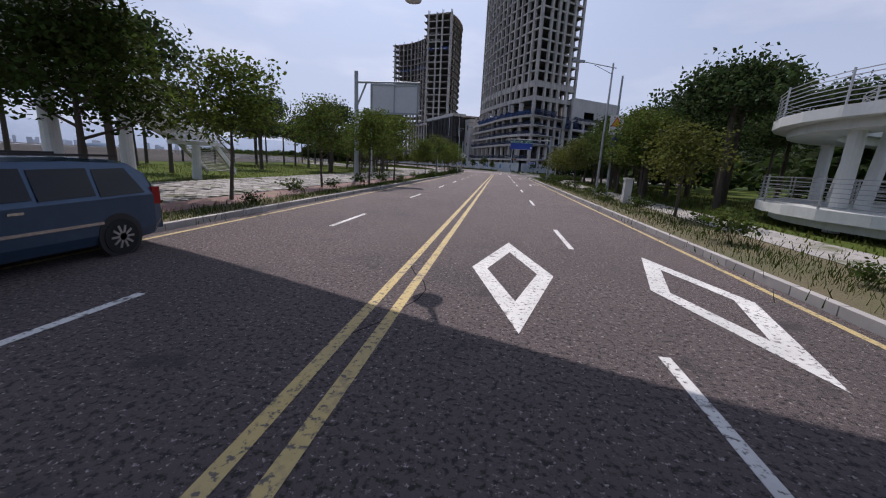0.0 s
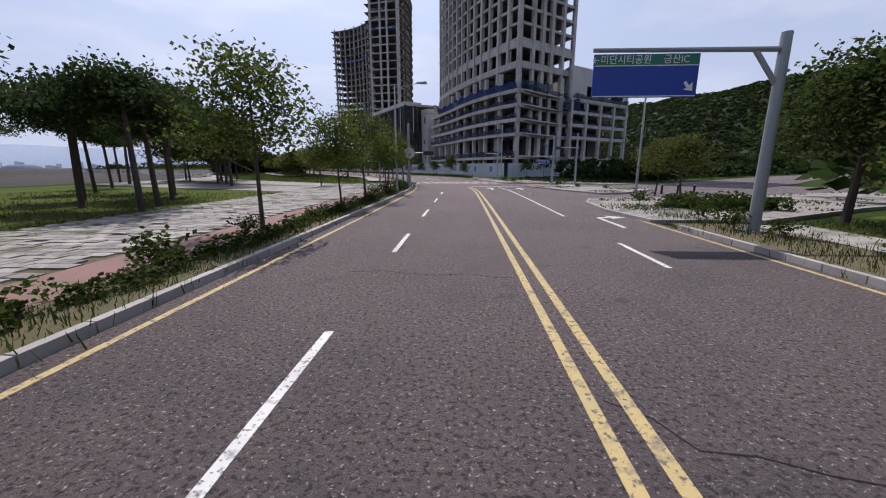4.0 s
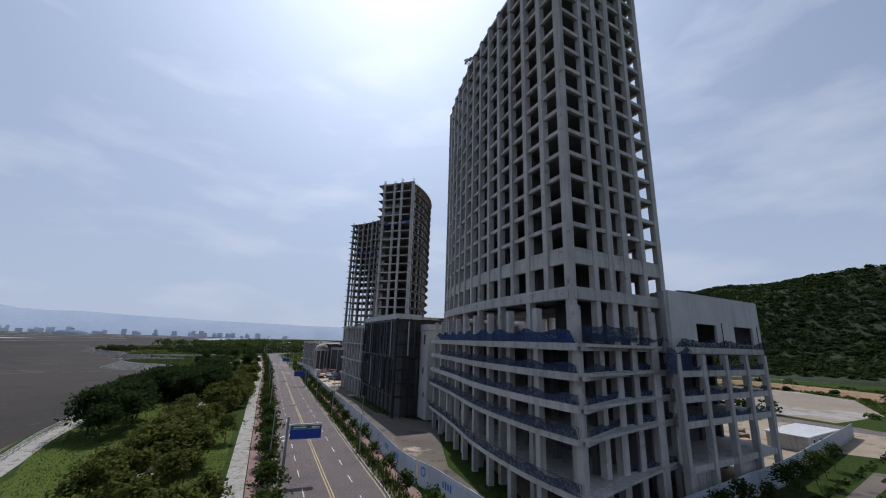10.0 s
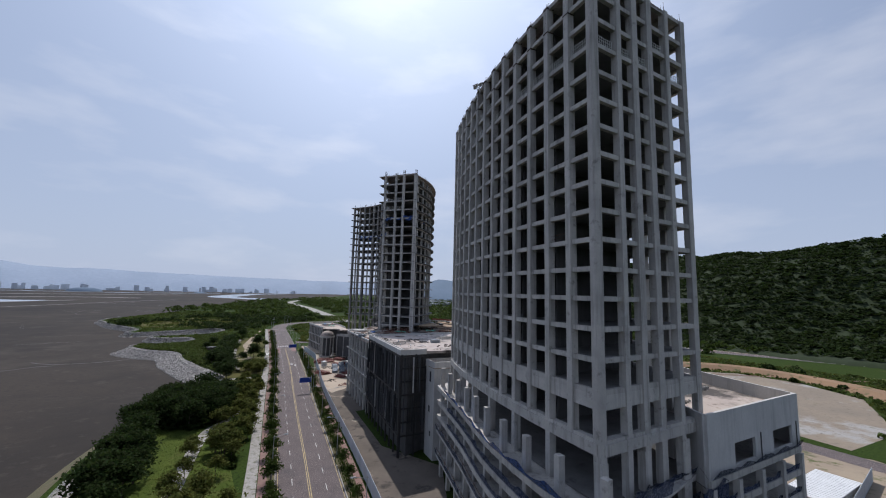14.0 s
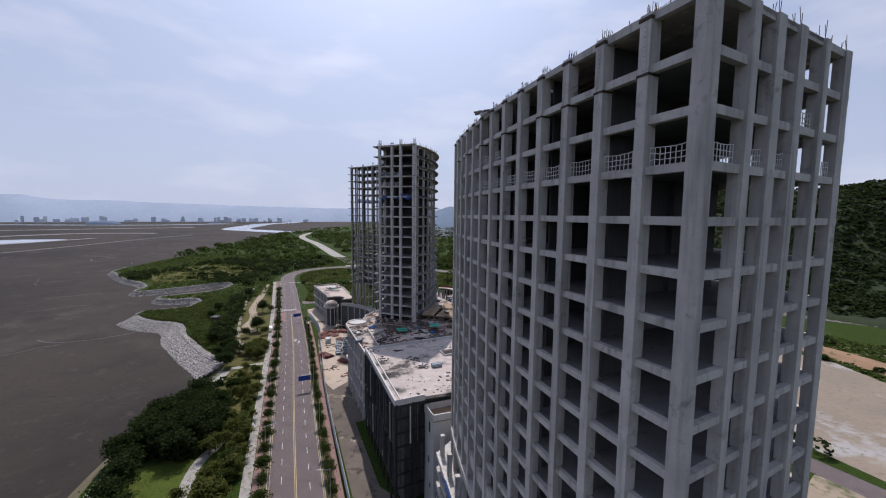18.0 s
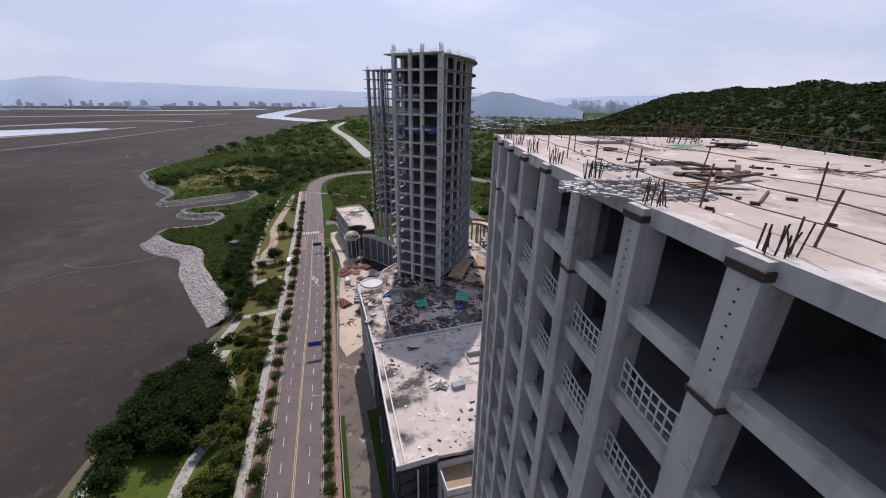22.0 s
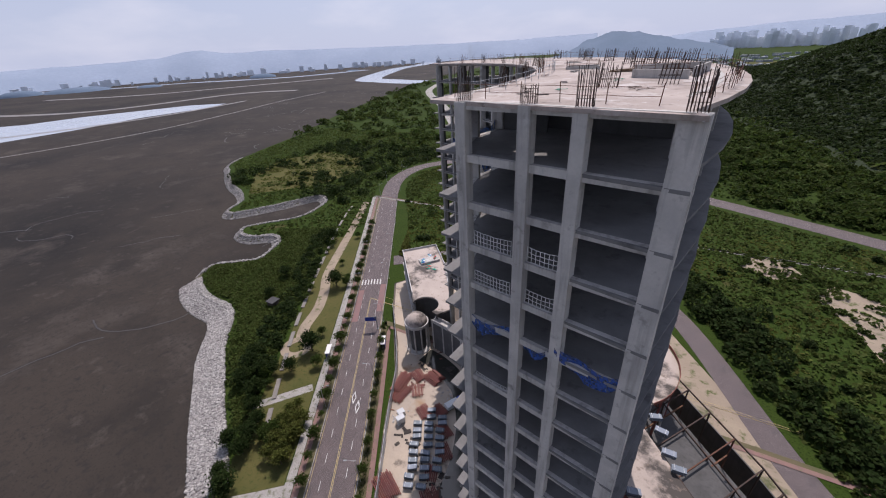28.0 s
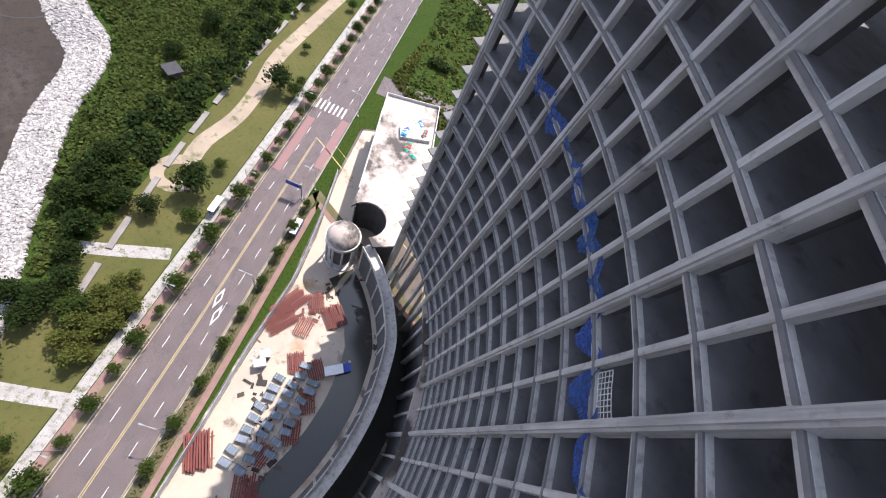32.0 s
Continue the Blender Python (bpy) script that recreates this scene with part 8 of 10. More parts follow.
# steel frame along the back road
frame_r = thing("unbuilt_wing", "rusty open steel skeleton of an unbuilt wing", "building", (-1, 301.6, 0))
FA, FB = [Vector(p) for p in ((-27, 327.1), (-9.5, 305.1), (1.5, 289.1), (12.5, 282.6))], [Vector(p) for p in ((-16.5, 342.6), (1.5, 320.6), (12, 303.6), (21, 292.6))]
ZT = 20.5
prev = None
for q in range(13):
    u = q / 12 * 3
    i, w = min(int(u), 2), u - min(int(u), 2)
    a, b = FA[i].lerp(FA[i + 1], w), FB[i].lerp(FB[i + 1], w)
    m = a.lerp(b, 0.5)
    mt = RUST if q % 3 == 0 else REBAR
    for p in (a, m, b):
        wpart(frame_r, "column", Geo().box((p.x, p.y, ZT / 2), (0.26, 0.26, ZT), 30), mt)
    wpart(frame_r, "beam", Geo().bar((a.x, a.y, ZT), (b.x, b.y, ZT), 0.24, 0.36), mt)
    if q % 2:
        wpart(frame_r, "beam", Geo().bar((a.x, a.y, ZT - 6), (b.x, b.y, ZT - 6), 0.3, 0.45), RUST)
    if prev:
        for s, e in zip(prev, (a, m, b)):
            wpart(frame_r, "beam", Geo().bar((s.x, s.y, ZT + 0.1), (e.x, e.y, ZT + 0.1), 0.22, 0.36), REBAR)
        if q in (3, 4, 7, 8):
            wpart(frame_r, "floor_plate", Geo().prism([tuple(prev[0]), tuple(a), tuple(m), tuple(prev[1])], ZT - 1.2, ZT - 1.0), CONC_DIM)
        wpart(frame_r, "floor_plate", Geo().prism([tuple(prev[0]), tuple(a), tuple(b), tuple(prev[2])], 9.6, 9.9), CONC_DIM)
    prev = (a, m, b)
single("site_fence", Geo().wall(smooth_line([(23.5, 293.1), (14, 308.1), (4, 324.6), (-13.5, 346.6), (-25, 363.6)], 4.0), 0.0, 12.0, 0.3), CONC_DIM, "dark sheet retaining wall along the back road", "wall", "structure")

# curved ramp behind tower two
rampth = thing("curved_ramp", "curved concrete ramp on columns with a rusty rail", "ramp", (-25, 338.6, 0))
RC = (-29.5, 337.6)
def ramp_ring(r, a0, a1, n):
    return [(RC[0] + r * math.cos(radians(a0 + (a1 - a0) * k / n)), RC[1] + r * math.sin(radians(a0 + (a1 - a0) * k / n)) * 1.15) for k in range(n + 1)]
arcp = ramp_ring(12.5, -50, 100, 22)
wpart(rampth, "ramp_slab", Geo().wall(arcp, 23.4, 23.9, 4.4), DECKC, "pale curved ramp slab")
wpart(rampth, "outer_rail", Geo().wall(ramp_ring(14.9, -50, 100, 22), 23.9, 24.9, 0.12), REDOX, "rusty red curved rail")
wpart(rampth, "inner_kerb", Geo().wall(ramp_ring(10.4, -50, 100, 22), 23.8, 24.3, 0.3), CONC)
for k, (x, y) in enumerate(ramp_ring(10.4, -50, 100, 11)):
    wpart(rampth, "column", Geo().box((x, y, 11.7), (0.6, 0.6, 23.4), k * 14), CONC)
    x2, y2 = ramp_ring(14.0, -50, 100, 11)[k]
    wpart(rampth, "column", Geo().box((x2, y2, 11.7), (0.5, 0.5, 23.4), k * 14), REDOX if k % 2 else CONC)
    wpart(rampth, "cross_beam", Geo().bar((x, y, 20.0), (x2, y2, 20.0), 0.3, 0.45), RUST)
# stored bundles on the deck and in the yard
bundle = thing("formwork_bundle", "bundle of slate-grey steel formwork panels on skids", "panel bundle", group="stacked formwork bundles")
for k in range(4):
    part("panel", Geo().box((between0(k, 0.05), between0(k + 2, 0.05), 0.28 + k * 0.27), (2.6, 1.3, 0.22), between0(k + 4, 2.0)), SLATE, bundle)
for q in (-0.8, 0.8):
    part("skid", Geo().box((q, 0, 0.08), (0.16, 1.3, 0.16)), WOOD_BEAM, bundle)
    part("strap", Geo().box((q, 0, 0.72), (0.06, 1.36, 1.16)), GALV, bundle)
AX = Vector((-0.42, 0.905))
NX = Vector((0.905, 0.42))
spots = []
for i in range(11):
    for j in range(3):
        if (i, j) in ((0, 2), (1, 2), (9, 0), (10, 0), (10, 2)):
            continue
        p = Vector((-71.2, 291.8)) + AX * (i * 2.35 + between0(i * 3 + j, 0.25)) + NX * (j * 3.6 + between0(i + j * 5, 0.35))
        spots.append((p.x, p.y, 0.02, 25 + between0(i * 5 + j, 9)))
for x, y, a in ((-25.3, 312.1, 10), (-18.1, 316.7, -10), (-16.5, 311.8, 0), (-14.7, 308.8, 5), (-22.1, 300.2, 15), (-0.5, 283.3, -60), (-7.5, 292.6, 80), (-19.5, 320.1, 20), (-2.5, 286.1, 60), (-41, 243.77, 70)):
    spots.append((x, y, DECK_Z, a))
bundle.matrix_basis = pose(spots[0][0], spots[0][1], spots[0][2], 0, 0, spots[0][3])
for x, y, z, a in spots[1:]:
    copy_thing(bundle, pose(x, y, z, 0, 0, a))
for x, y, a, n, l, rows in ((-76.5, 289.1, 62, 9, 6.0, 3), (-93, 320.1, 5, 8, 7.0, 3), (-90.5, 316.1, -5, 8, 6.0, 2), (-84, 327.1, 75, 9, 5.0, 3), (-86, 319.6, 30, 6, 4.2, 2), (-79.8, 313.6, 60, 6, 4.0, 2), (-75.5, 316.1, 70, 6, 4.0, 2), (-70.5, 310.6, 60, 5, 4.0, 2), (-67.5, 304.6, 50, 6, 4.4, 2), (-63.5, 291.1, 50, 7, 6.5, 2), (-65, 284.6, 60, 6, 5.0, 2), (-89.5, 325.6, 60, 6, 4.4, 2), (-67.5, 297.6, 20, 5, 3.6, 2)):
    beam_pile((x, y), a, n + 2, l * 1.2, REDOX, "stack of red-oxide steel beams on the bare yard", 0.02, rows)
# yard ground, moat and gallery
flat("yard", [(-57, 256.06), (-63, 261.46), (-78, 288), (-88, 305.6), (-96.5, 322.3), (-105, 335.6), (-99, 343.6), (-85, 339.6), (-70.6, 332.2), (-62.4, 320.3), (-55.5, 305), (-53, 289.6), (-54.5, 263.92)], 0.012, YARDSOIL, "pale dusty yard of bare soil and concrete", "yard")
flat("site_soil", [(17, 137), (12, 147), (4.5, 154.5), (-1, 161), (-12, 179), (-25, 201), (-43, 229.53), (-61, 259), (-55, 263.92), (-41, 238.37), (-21, 207.91), (-3, 199), (4, 166), (17, 142)], -0.005, SITESOIL, "damp dug-up soil inside the hoarding", "soil")
flat("back_soil", [(20, 141), (56, 169), (99, 214.79), (71, 263.92), (49, 293.6), (23, 331.6), (-13, 386.6), (-40, 420), (-71, 401.6), (-96, 373.6), (-101, 346.6), (-61, 331.6), (-31, 301.6), (9, 222.65), (-1, 203)], -0.035, SOIL, "bare site ground round the buildings", "soil")
ARC = smooth_line([(-92, 341.2), (-86, 340), (-79, 337.4), (-73.5, 334.3), (-69, 331), (-64.5, 325.3), (-60.9, 319.6), (-58.4, 314), (-56.4, 308), (-55, 301), (-54.2, 292)], 1.6)
single("moat_water", Geo().prism(offset(ARC, 8.0) + offset(ARC, 1.5)[::-1], -0.04, 0.035), CANAL, "dark standing water between gallery and tower", "water", "structure")
# second dark glossy strip, on the yard side of the gallery
single("wet_court", Geo().prism(offset(ARC, -2.4) + offset(ARC, -9.5)[::-1], -0.04, 0.03), CANAL, "dark glossy strip in the sunk court", "water", "structure")
gallery = thing("curved_gallery", "curved concrete gallery on columns below the tower", "gallery", (-71, 321.6, 0))
wpart(gallery, "slab", Geo().wall(ARC, 12.5, 13.0, 2.6), CONC)
for o in (1.2, -1.2):
    wpart(gallery, "parapet", Geo().wall(offset(ARC, o), 13.0, 13.9, 0.22), CONC)
for (x, y), a in every(offset(ARC, 1.0), 3.4, 0.5):
    wpart(gallery, "column", Geo().box((x, y, 6.25), (0.65, 0.65, 12.5), a), CONC)
for (x, y), a in every(offset(ARC, -1.0), 5.0, 0.5):
    wpart(gallery, "column", Geo().box((x, y, 6.25), (0.6, 0.6, 12.5), a), CONC)
# the dimmed colour paints the shade behind the colonnade
wpart(gallery, "back_wall", Geo().wall(offset(ARC, -1.1), 0.0, 12.5, 0.2), CONC_DIM)
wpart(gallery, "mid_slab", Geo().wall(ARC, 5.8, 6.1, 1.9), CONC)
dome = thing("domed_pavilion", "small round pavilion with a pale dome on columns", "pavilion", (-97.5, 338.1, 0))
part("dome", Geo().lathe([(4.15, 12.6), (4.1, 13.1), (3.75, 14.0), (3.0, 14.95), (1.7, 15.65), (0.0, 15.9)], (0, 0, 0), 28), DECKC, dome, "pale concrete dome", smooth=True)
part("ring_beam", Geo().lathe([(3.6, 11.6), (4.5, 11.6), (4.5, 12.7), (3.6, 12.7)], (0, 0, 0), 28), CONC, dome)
part("drum", Geo().lathe([(2.9, 0.0), (2.9, 11.6)], (0, 0, 0), 24), CONC_DIM, dome)
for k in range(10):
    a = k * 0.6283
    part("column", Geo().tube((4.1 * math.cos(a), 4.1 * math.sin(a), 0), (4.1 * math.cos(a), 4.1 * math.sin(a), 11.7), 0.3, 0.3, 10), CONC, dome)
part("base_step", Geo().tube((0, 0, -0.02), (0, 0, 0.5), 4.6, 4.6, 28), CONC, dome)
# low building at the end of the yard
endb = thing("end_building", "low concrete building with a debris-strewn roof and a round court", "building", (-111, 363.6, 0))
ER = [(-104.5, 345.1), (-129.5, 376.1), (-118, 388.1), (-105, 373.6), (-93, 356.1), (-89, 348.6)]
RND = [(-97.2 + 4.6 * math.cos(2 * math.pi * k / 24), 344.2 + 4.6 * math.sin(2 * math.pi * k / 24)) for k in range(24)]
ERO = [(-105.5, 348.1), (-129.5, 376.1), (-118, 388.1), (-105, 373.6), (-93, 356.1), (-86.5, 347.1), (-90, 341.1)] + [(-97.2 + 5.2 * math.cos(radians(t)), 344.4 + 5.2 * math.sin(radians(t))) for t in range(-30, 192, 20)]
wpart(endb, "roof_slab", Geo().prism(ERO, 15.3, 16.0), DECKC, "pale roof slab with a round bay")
# recessed solid core, painted dark like a shaded inside
wpart(endb, "wall", Geo().prism(shrink(ERO, 1.0), 0.0, 15.3), CONC_DIM)
wpart(endb, "parapet", Geo().wall([ERO[0], ERO[1], ERO[2], ERO[3], ERO[4]], 16.0, 16.9, 0.3), CONC_LIGHT)
for (x, y), a in every([ERO[0], ERO[1]], 4.2, 0.6):
    wpart(endb, "column", Geo().box((x, y, 7.7), (0.6, 0.6, 15.4), a), CONC)
for z in (5.0, 10.2):
    wpart(endb, "floor_slab", Geo().wall([ERO[0], ERO[1]], z - 0.3, z, 1.4), CONC)
wpart(endb, "stair_well", Geo().box((-113, 373.6, 16.5), (9.0, 4.4, 1.0), 52), CONC)
for k in range(26):
    m = (TARP_G, TARP_B, REDOX, WHITEM, SIGN_RED, TARP_G)[k % 6]
    x, y = -112.5 + between0(k, 3.6) - between0(k * 3 + 1, 4.5), 373.1 + between0(k * 3 + 1, 5.5) + between0(k, 1.6)
    ob = single("debris_sheet", Geo().add([(-0.9, -0.5, 0.1), (0.8, -0.6, 0.16), (1.0, 0.5, 0.35), (-0.7, 0.6, 0.2), (0, 0, 0.6)], [(0, 1, 4), (1, 2, 4), (2, 3, 4), (3, 0, 4), (3, 2, 1, 0)]), m, "crumpled coloured sheet on the low roof", "debris", group="coloured debris on the low roof")
    ob.matrix_basis = pose(x, y, 16.9 if inside((x, y), box_ring((-113, 373.6), 9, 4.4, 52)) else 16.0, 0, 0, k * 47)
truck = thing("loaded_flatbed", "small flatbed load under a white and blue cover", "truck", (-72.8, 319.1, 0.02))
part("bed", Geo().box((0, 0, 0.7), (4.6, 2.1, 0.3), 62), STEEL_D, truck)
part("cab", Geo().box((1.5, 2.8, 1.2), (1.6, 2.0, 1.9), 62), SIGN_BLUE, truck)
part("cover", Geo().prism(box_ring((0, 0), 4.4, 2.2, 62), 0.85, 2.2), WHITEM, truck, "white sheet cover")
for x, y in ((1.0, 3.2), (2.2, 2.6), (-1.4, -0.8), (-0.4, -1.6)):
    part("wheel", Geo().tube((x - 0.15, y - 0.1, 0.4), (x + 0.15, y + 0.1, 0.4), 0.4, 0.4, 14), TYRE, truck)
for x, y, a, w in ((-84.5, 307.1, 62, 2.4), (-85.6, 309, 62, 2.0)):
    b = thing("site_hut", "small white site hut in the yard", "hut", (x, y, 0.02), "site huts")
    part("body", Geo().box((0, 0, 1.1), (w, 1.6, 2.2), a), WHITEM, b)
    part("roof", Geo().box((0, 0, 2.26), (w + 0.2, 1.8, 0.12), a), SIGN_GREY, b)
# site office behind the hoarding
office = thing("site_office", "grey site office with a white ribbed roof and two windows", "cabin", (80, 199, 0))
OA = 38
part("body", Geo().box((0, 0, 1.5), (18.0, 7.0, 3.0), OA), CONC, office)
roof_o = part("roof", Geo().box((0, 0, 3.1), (18.6, 7.6, 0.18), OA), WHITEM, office, "white ribbed metal roof")
for k in range(18):
    c = Vector((math.cos(radians(OA)), math.sin(radians(OA)))) * (k - 8.5)
    part("roof_rib", Geo().box((c.x, c.y, 3.22), (0.08, 7.6, 0.06), OA), WHITEM, roof_o)
for s, w, z, h in ((-5.5, 1.4, 1.9, 1.0), (-2.0, 1.4, 1.9, 1.0), (3.0, 1.0, 1.05, 2.1)):
    c = Vector((math.cos(radians(OA)), math.sin(radians(OA)))) * s + Vector((math.sin(radians(OA)), -math.cos(radians(OA)))) * 3.52
    wd = part("window" if h < 2 else "door", Geo().box((c.x, c.y, z), (w, 0.08, h), OA), CARGLASS if h < 2 else SIGN_GREY, office)
    if h < 2:
        part("frame", Geo().box((c.x, c.y, z + h / 2), (w + 0.1, 0.12, 0.07), OA).box((c.x, c.y, z - h / 2), (w + 0.1, 0.12, 0.07), OA).box((c.x, c.y, z), (0.06, 0.12, h), OA), WHITEM, wd)
for k in range(3):
    b = thing("material_stack", "stack of timber on the open yard", "stack", (66 + k * 3.0, 196 + k * 6, 0), "stacks in the yard")
    for q in range(4):
        part("board", Geo().box((0, q * 0.02, 0.15 + q * 0.28), (3.4, 1.8, 0.24), 20 + k * 15), WOOD_BEAM if k else PLYWOOD, b)


# ---- loose rubble and scraps, uncountable ----
def litter(name, n, x0, x1, y0, y1, z, ok, sizes, material, label, seed):
    """Small broken pieces lying on a floor: one object."""
    r = np.random.default_rng(seed)
    g = Geo()
    c = [(r.uniform(x0, x1), r.uniform(y0, y1)) for _ in range(n // 12 + 1)]
    k = 0
    while k < n:
        q = c[k % len(c)]
        p = (q[0] + r.normal(0, 1.6), q[1] + r.normal(0, 1.6))
        k += 1
        if not ok(p):
            continue
        long = r.uniform(*sizes)
        g.box((p[0], p[1], z + 0.06), (long, long * r.uniform(0.12, 0.7), r.uniform(0.08, 0.22)), r.uniform(0, 180))
    return single(name, g, material, label, "rubble", "stuff")


on_hall = lambda p: inside(p, shrink(HALL, 1.0)) and not inside(p, HALL_PIT)
on_deck = lambda p: inside(p, shrink(DECK, 1.0))
on_block = lambda p: inside(p, shrink(UP, 1.0)) and not inside(p, UP_PIT)
on_yard = lambda p: -105 < p[0] < -54 and 258 < p[1] < 340 and inside(p, [(-57, 256.06), (-63, 261.46), (-78, 288), (-88, 305.6), (-96.5, 322.3), (-105, 335.6), (-99, 343.6), (-85, 339.6), (-70.6, 332.2), (-62.4, 320.3), (-55.5, 305), (-53, 289.6), (-54.5, 263.92)])
BURNT = mat("burnt_scraps", (0.03, 0.027, 0.026), 0.9, (0.07, 0.055, 0.045), 2.0, island=0.4)
RUSTY = mat("rusty_scraps", (0.16, 0.06, 0.04), 0.85, (0.09, 0.05, 0.04), 2.0, island=0.4)
litter("roof_litter", 260, -33, 19, 202, 259, 26.4, on_hall, (0.2, 1.1), BURNT, "dark burnt scraps strewn over the hall roof", 1)
litter("roof_litter", 160, -33, 19, 202, 259, 26.4, on_hall, (0.2, 0.8), RUBBLE, "pale rubble strewn over the hall roof", 2)
litter("deck_litter", 900, -54, 10, 236, 300, DECK_Z, on_deck, (0.3, 2.4), BURNT, "dark beams and burnt scraps strewn over the deck", 3)
litter("deck_litter", 500, -54, 10, 236, 300, DECK_Z, on_deck, (0.3, 1.6), RUSTY, "rusty scraps strewn over the deck", 4)
litter("deck_litter", 450, -54, 10, 236, 300, DECK_Z, on_deck, (0.2, 1.0), RUBBLE, "pale rubble strewn over the deck", 5)
litter("block_litter", 120, 6, 56, 232, 282, 28.7, on_block, (0.2, 1.5), BURNT, "dark scraps on the flat roof", 6)
litter("yard_litter", 220, -105, -54, 258, 340, 0.012, on_yard, (0.3, 2.2), BURNT, "dark scraps strewn over the yard", 7)
litter("yard_litter", 140, -105, -54, 258, 340, 0.012, on_yard, (0.3, 2.6), RUSTY, "rusty red scraps strewn over the yard", 8)
litter("yard_litter", 250, -105, -54, 258, 340, 0.012, on_yard, (0.2, 0.9), RUBBLE, "pale rubble strewn over the yard", 9)
flat("site_soil", [(-96.5, 322.6), (-106, 336), (-119.5, 352), (-132, 371), (-118, 392), (-100, 376), (-92, 350)], -0.02, YARDSOIL, "dusty dug-up soil at the end of the yard", "soil")
flat("site_soil", [(-46, 231), (-64, 261), (-80, 289), (-90.4, 307), (-99, 324), (-110, 338.5), (-121, 353), (-133, 371), (-118, 392), (-100, 376), (-70, 345), (-46, 320), (-40, 290), (-36, 262), (-32, 240)], -0.028, SITESOIL, "damp ground between hoarding and gallery", "soil")
SCRAP = mat("torn_pale_scraps", (0.42, 0.43, 0.43), 0.8, (0.22, 0.23, 0.24), 2.0, island=0.6)
r = np.random.default_rng(61)
g = Geo()
for k in range(320):
    x, y = 7.0 + float(r.normal(0, 0.7)), 178.0 + float(r.normal(0, 0.4))
    near = max(0.0, 1.0 - math.hypot((x - 7.0) / 1.6, (y - 178.0) / 1.0))
    if not inside((x, y), shrink(T1_POLY, 1.3)):
        continue
    g.box((x, y, T1_ROOF + 0.02 + 0.28 * near * float(r.uniform(0, 1))), (float(r.uniform(0.06, 0.26)), float(r.uniform(0.03, 0.11)), float(r.uniform(0.02, 0.06))), float(r.uniform(0, 180)))
single("debris_heap", g, SCRAP, "heap of torn pale scraps on the tower roof", "debris", "stuff")
on_t1 = lambda p: inside(p, shrink(T1_POLY, 1.2))
litter("tower_roof_litter", 150, 4, 28, 150, 196, T1_ROOF - 0.05, on_t1, (0.08, 0.4), BURNT, "dark scraps strewn over the tower roof", 21)
litter("tower_roof_litter", 130, 4, 28, 150, 196, T1_ROOF - 0.05, on_t1, (0.06, 0.25), RUBBLE, "pale rubble strewn over the tower roof", 22)
# ---- roofs, nets and rods ----
def rod_cluster(parent, x, y, z, n, h, spread, seed, material=REBAR, name="starter_bar"):
    """Starter bars standing out of a column head."""
    r = np.random.default_rng(seed)
    for k in range(n):
        g = Geo()
        a = 2 * math.pi * k / n
        px, py = x + spread * math.cos(a) * (1 if k % 2 else 0.75), y + spread * math.sin(a) * (1 if k % 2 else 0.75)
        hh = h * r.uniform(0.6, 1.15)
        g.tube((px, py, z), (px + r.normal(0, 0.09) * h, py + r.normal(0, 0.09) * h, z + hh), 0.022, 0.022, 4, False)
        wpart(parent, name, g, material)


def rope_net(parent, p, q, z, h, material, seed, name="rope_net"):
    """A knotted rope net hung across a bay."""
    r = np.random.default_rng(seed)
    p, q = Vector(p), Vector(q)
    nu, nv = max(6, int((q - p).length / 0.36)), max(3, int(h / 0.36))
    grid = [[Vector((*p.lerp(q, i / nu), z + h * j / nv - 0.09 * math.sin(math.pi * i / nu) * (0.4 + j / nv) + r.normal(0, 0.02))) for i in range(nu + 1)] for j in range(nv + 1)]
    g = Geo()
    for row in grid:
        for a, b in zip(row, row[1:]):
            g.bar(a, b, 0.05)
    for i in range(nu + 1):
        for j in range(nv):
            g.bar(grid[j][i], grid[j + 1][i], 0.05)
    return wpart(parent, name, g, material, "knotted rope safety net across the bay")


def rail_run(parent, line, z, step, h, seed, material=RUST, rails=(0.55, 1.1)):
    """Leaning posts with slack wires between them."""
    r = np.random.default_rng(seed)
    tops = []
    for (x, y), a in every(line, step, 0.4):
        e = Vector((x + r.normal(0, 0.07), y + r.normal(0, 0.07), z + h))
        wpart(parent, "rail_post", Geo().tube((x, y, z), e, 0.035, 0.03, 5), material)
        tops.append((Vector((x, y, z)), e))
    for f in rails:
        for (a0, a1), (b0, b1) in zip(tops, tops[1:]):
            a, b = a0.lerp(a1, f / h * 0.98), b0.lerp(b1, f / h * 0.98)
            m = a.lerp(b, 0.5) - Vector((0, 0, 0.06))
            wpart(parent, "rail", Geo().tube(a, m, 0.018, 0.018, 4, False).tube(m, b, 0.018, 0.018, 4, False), material)


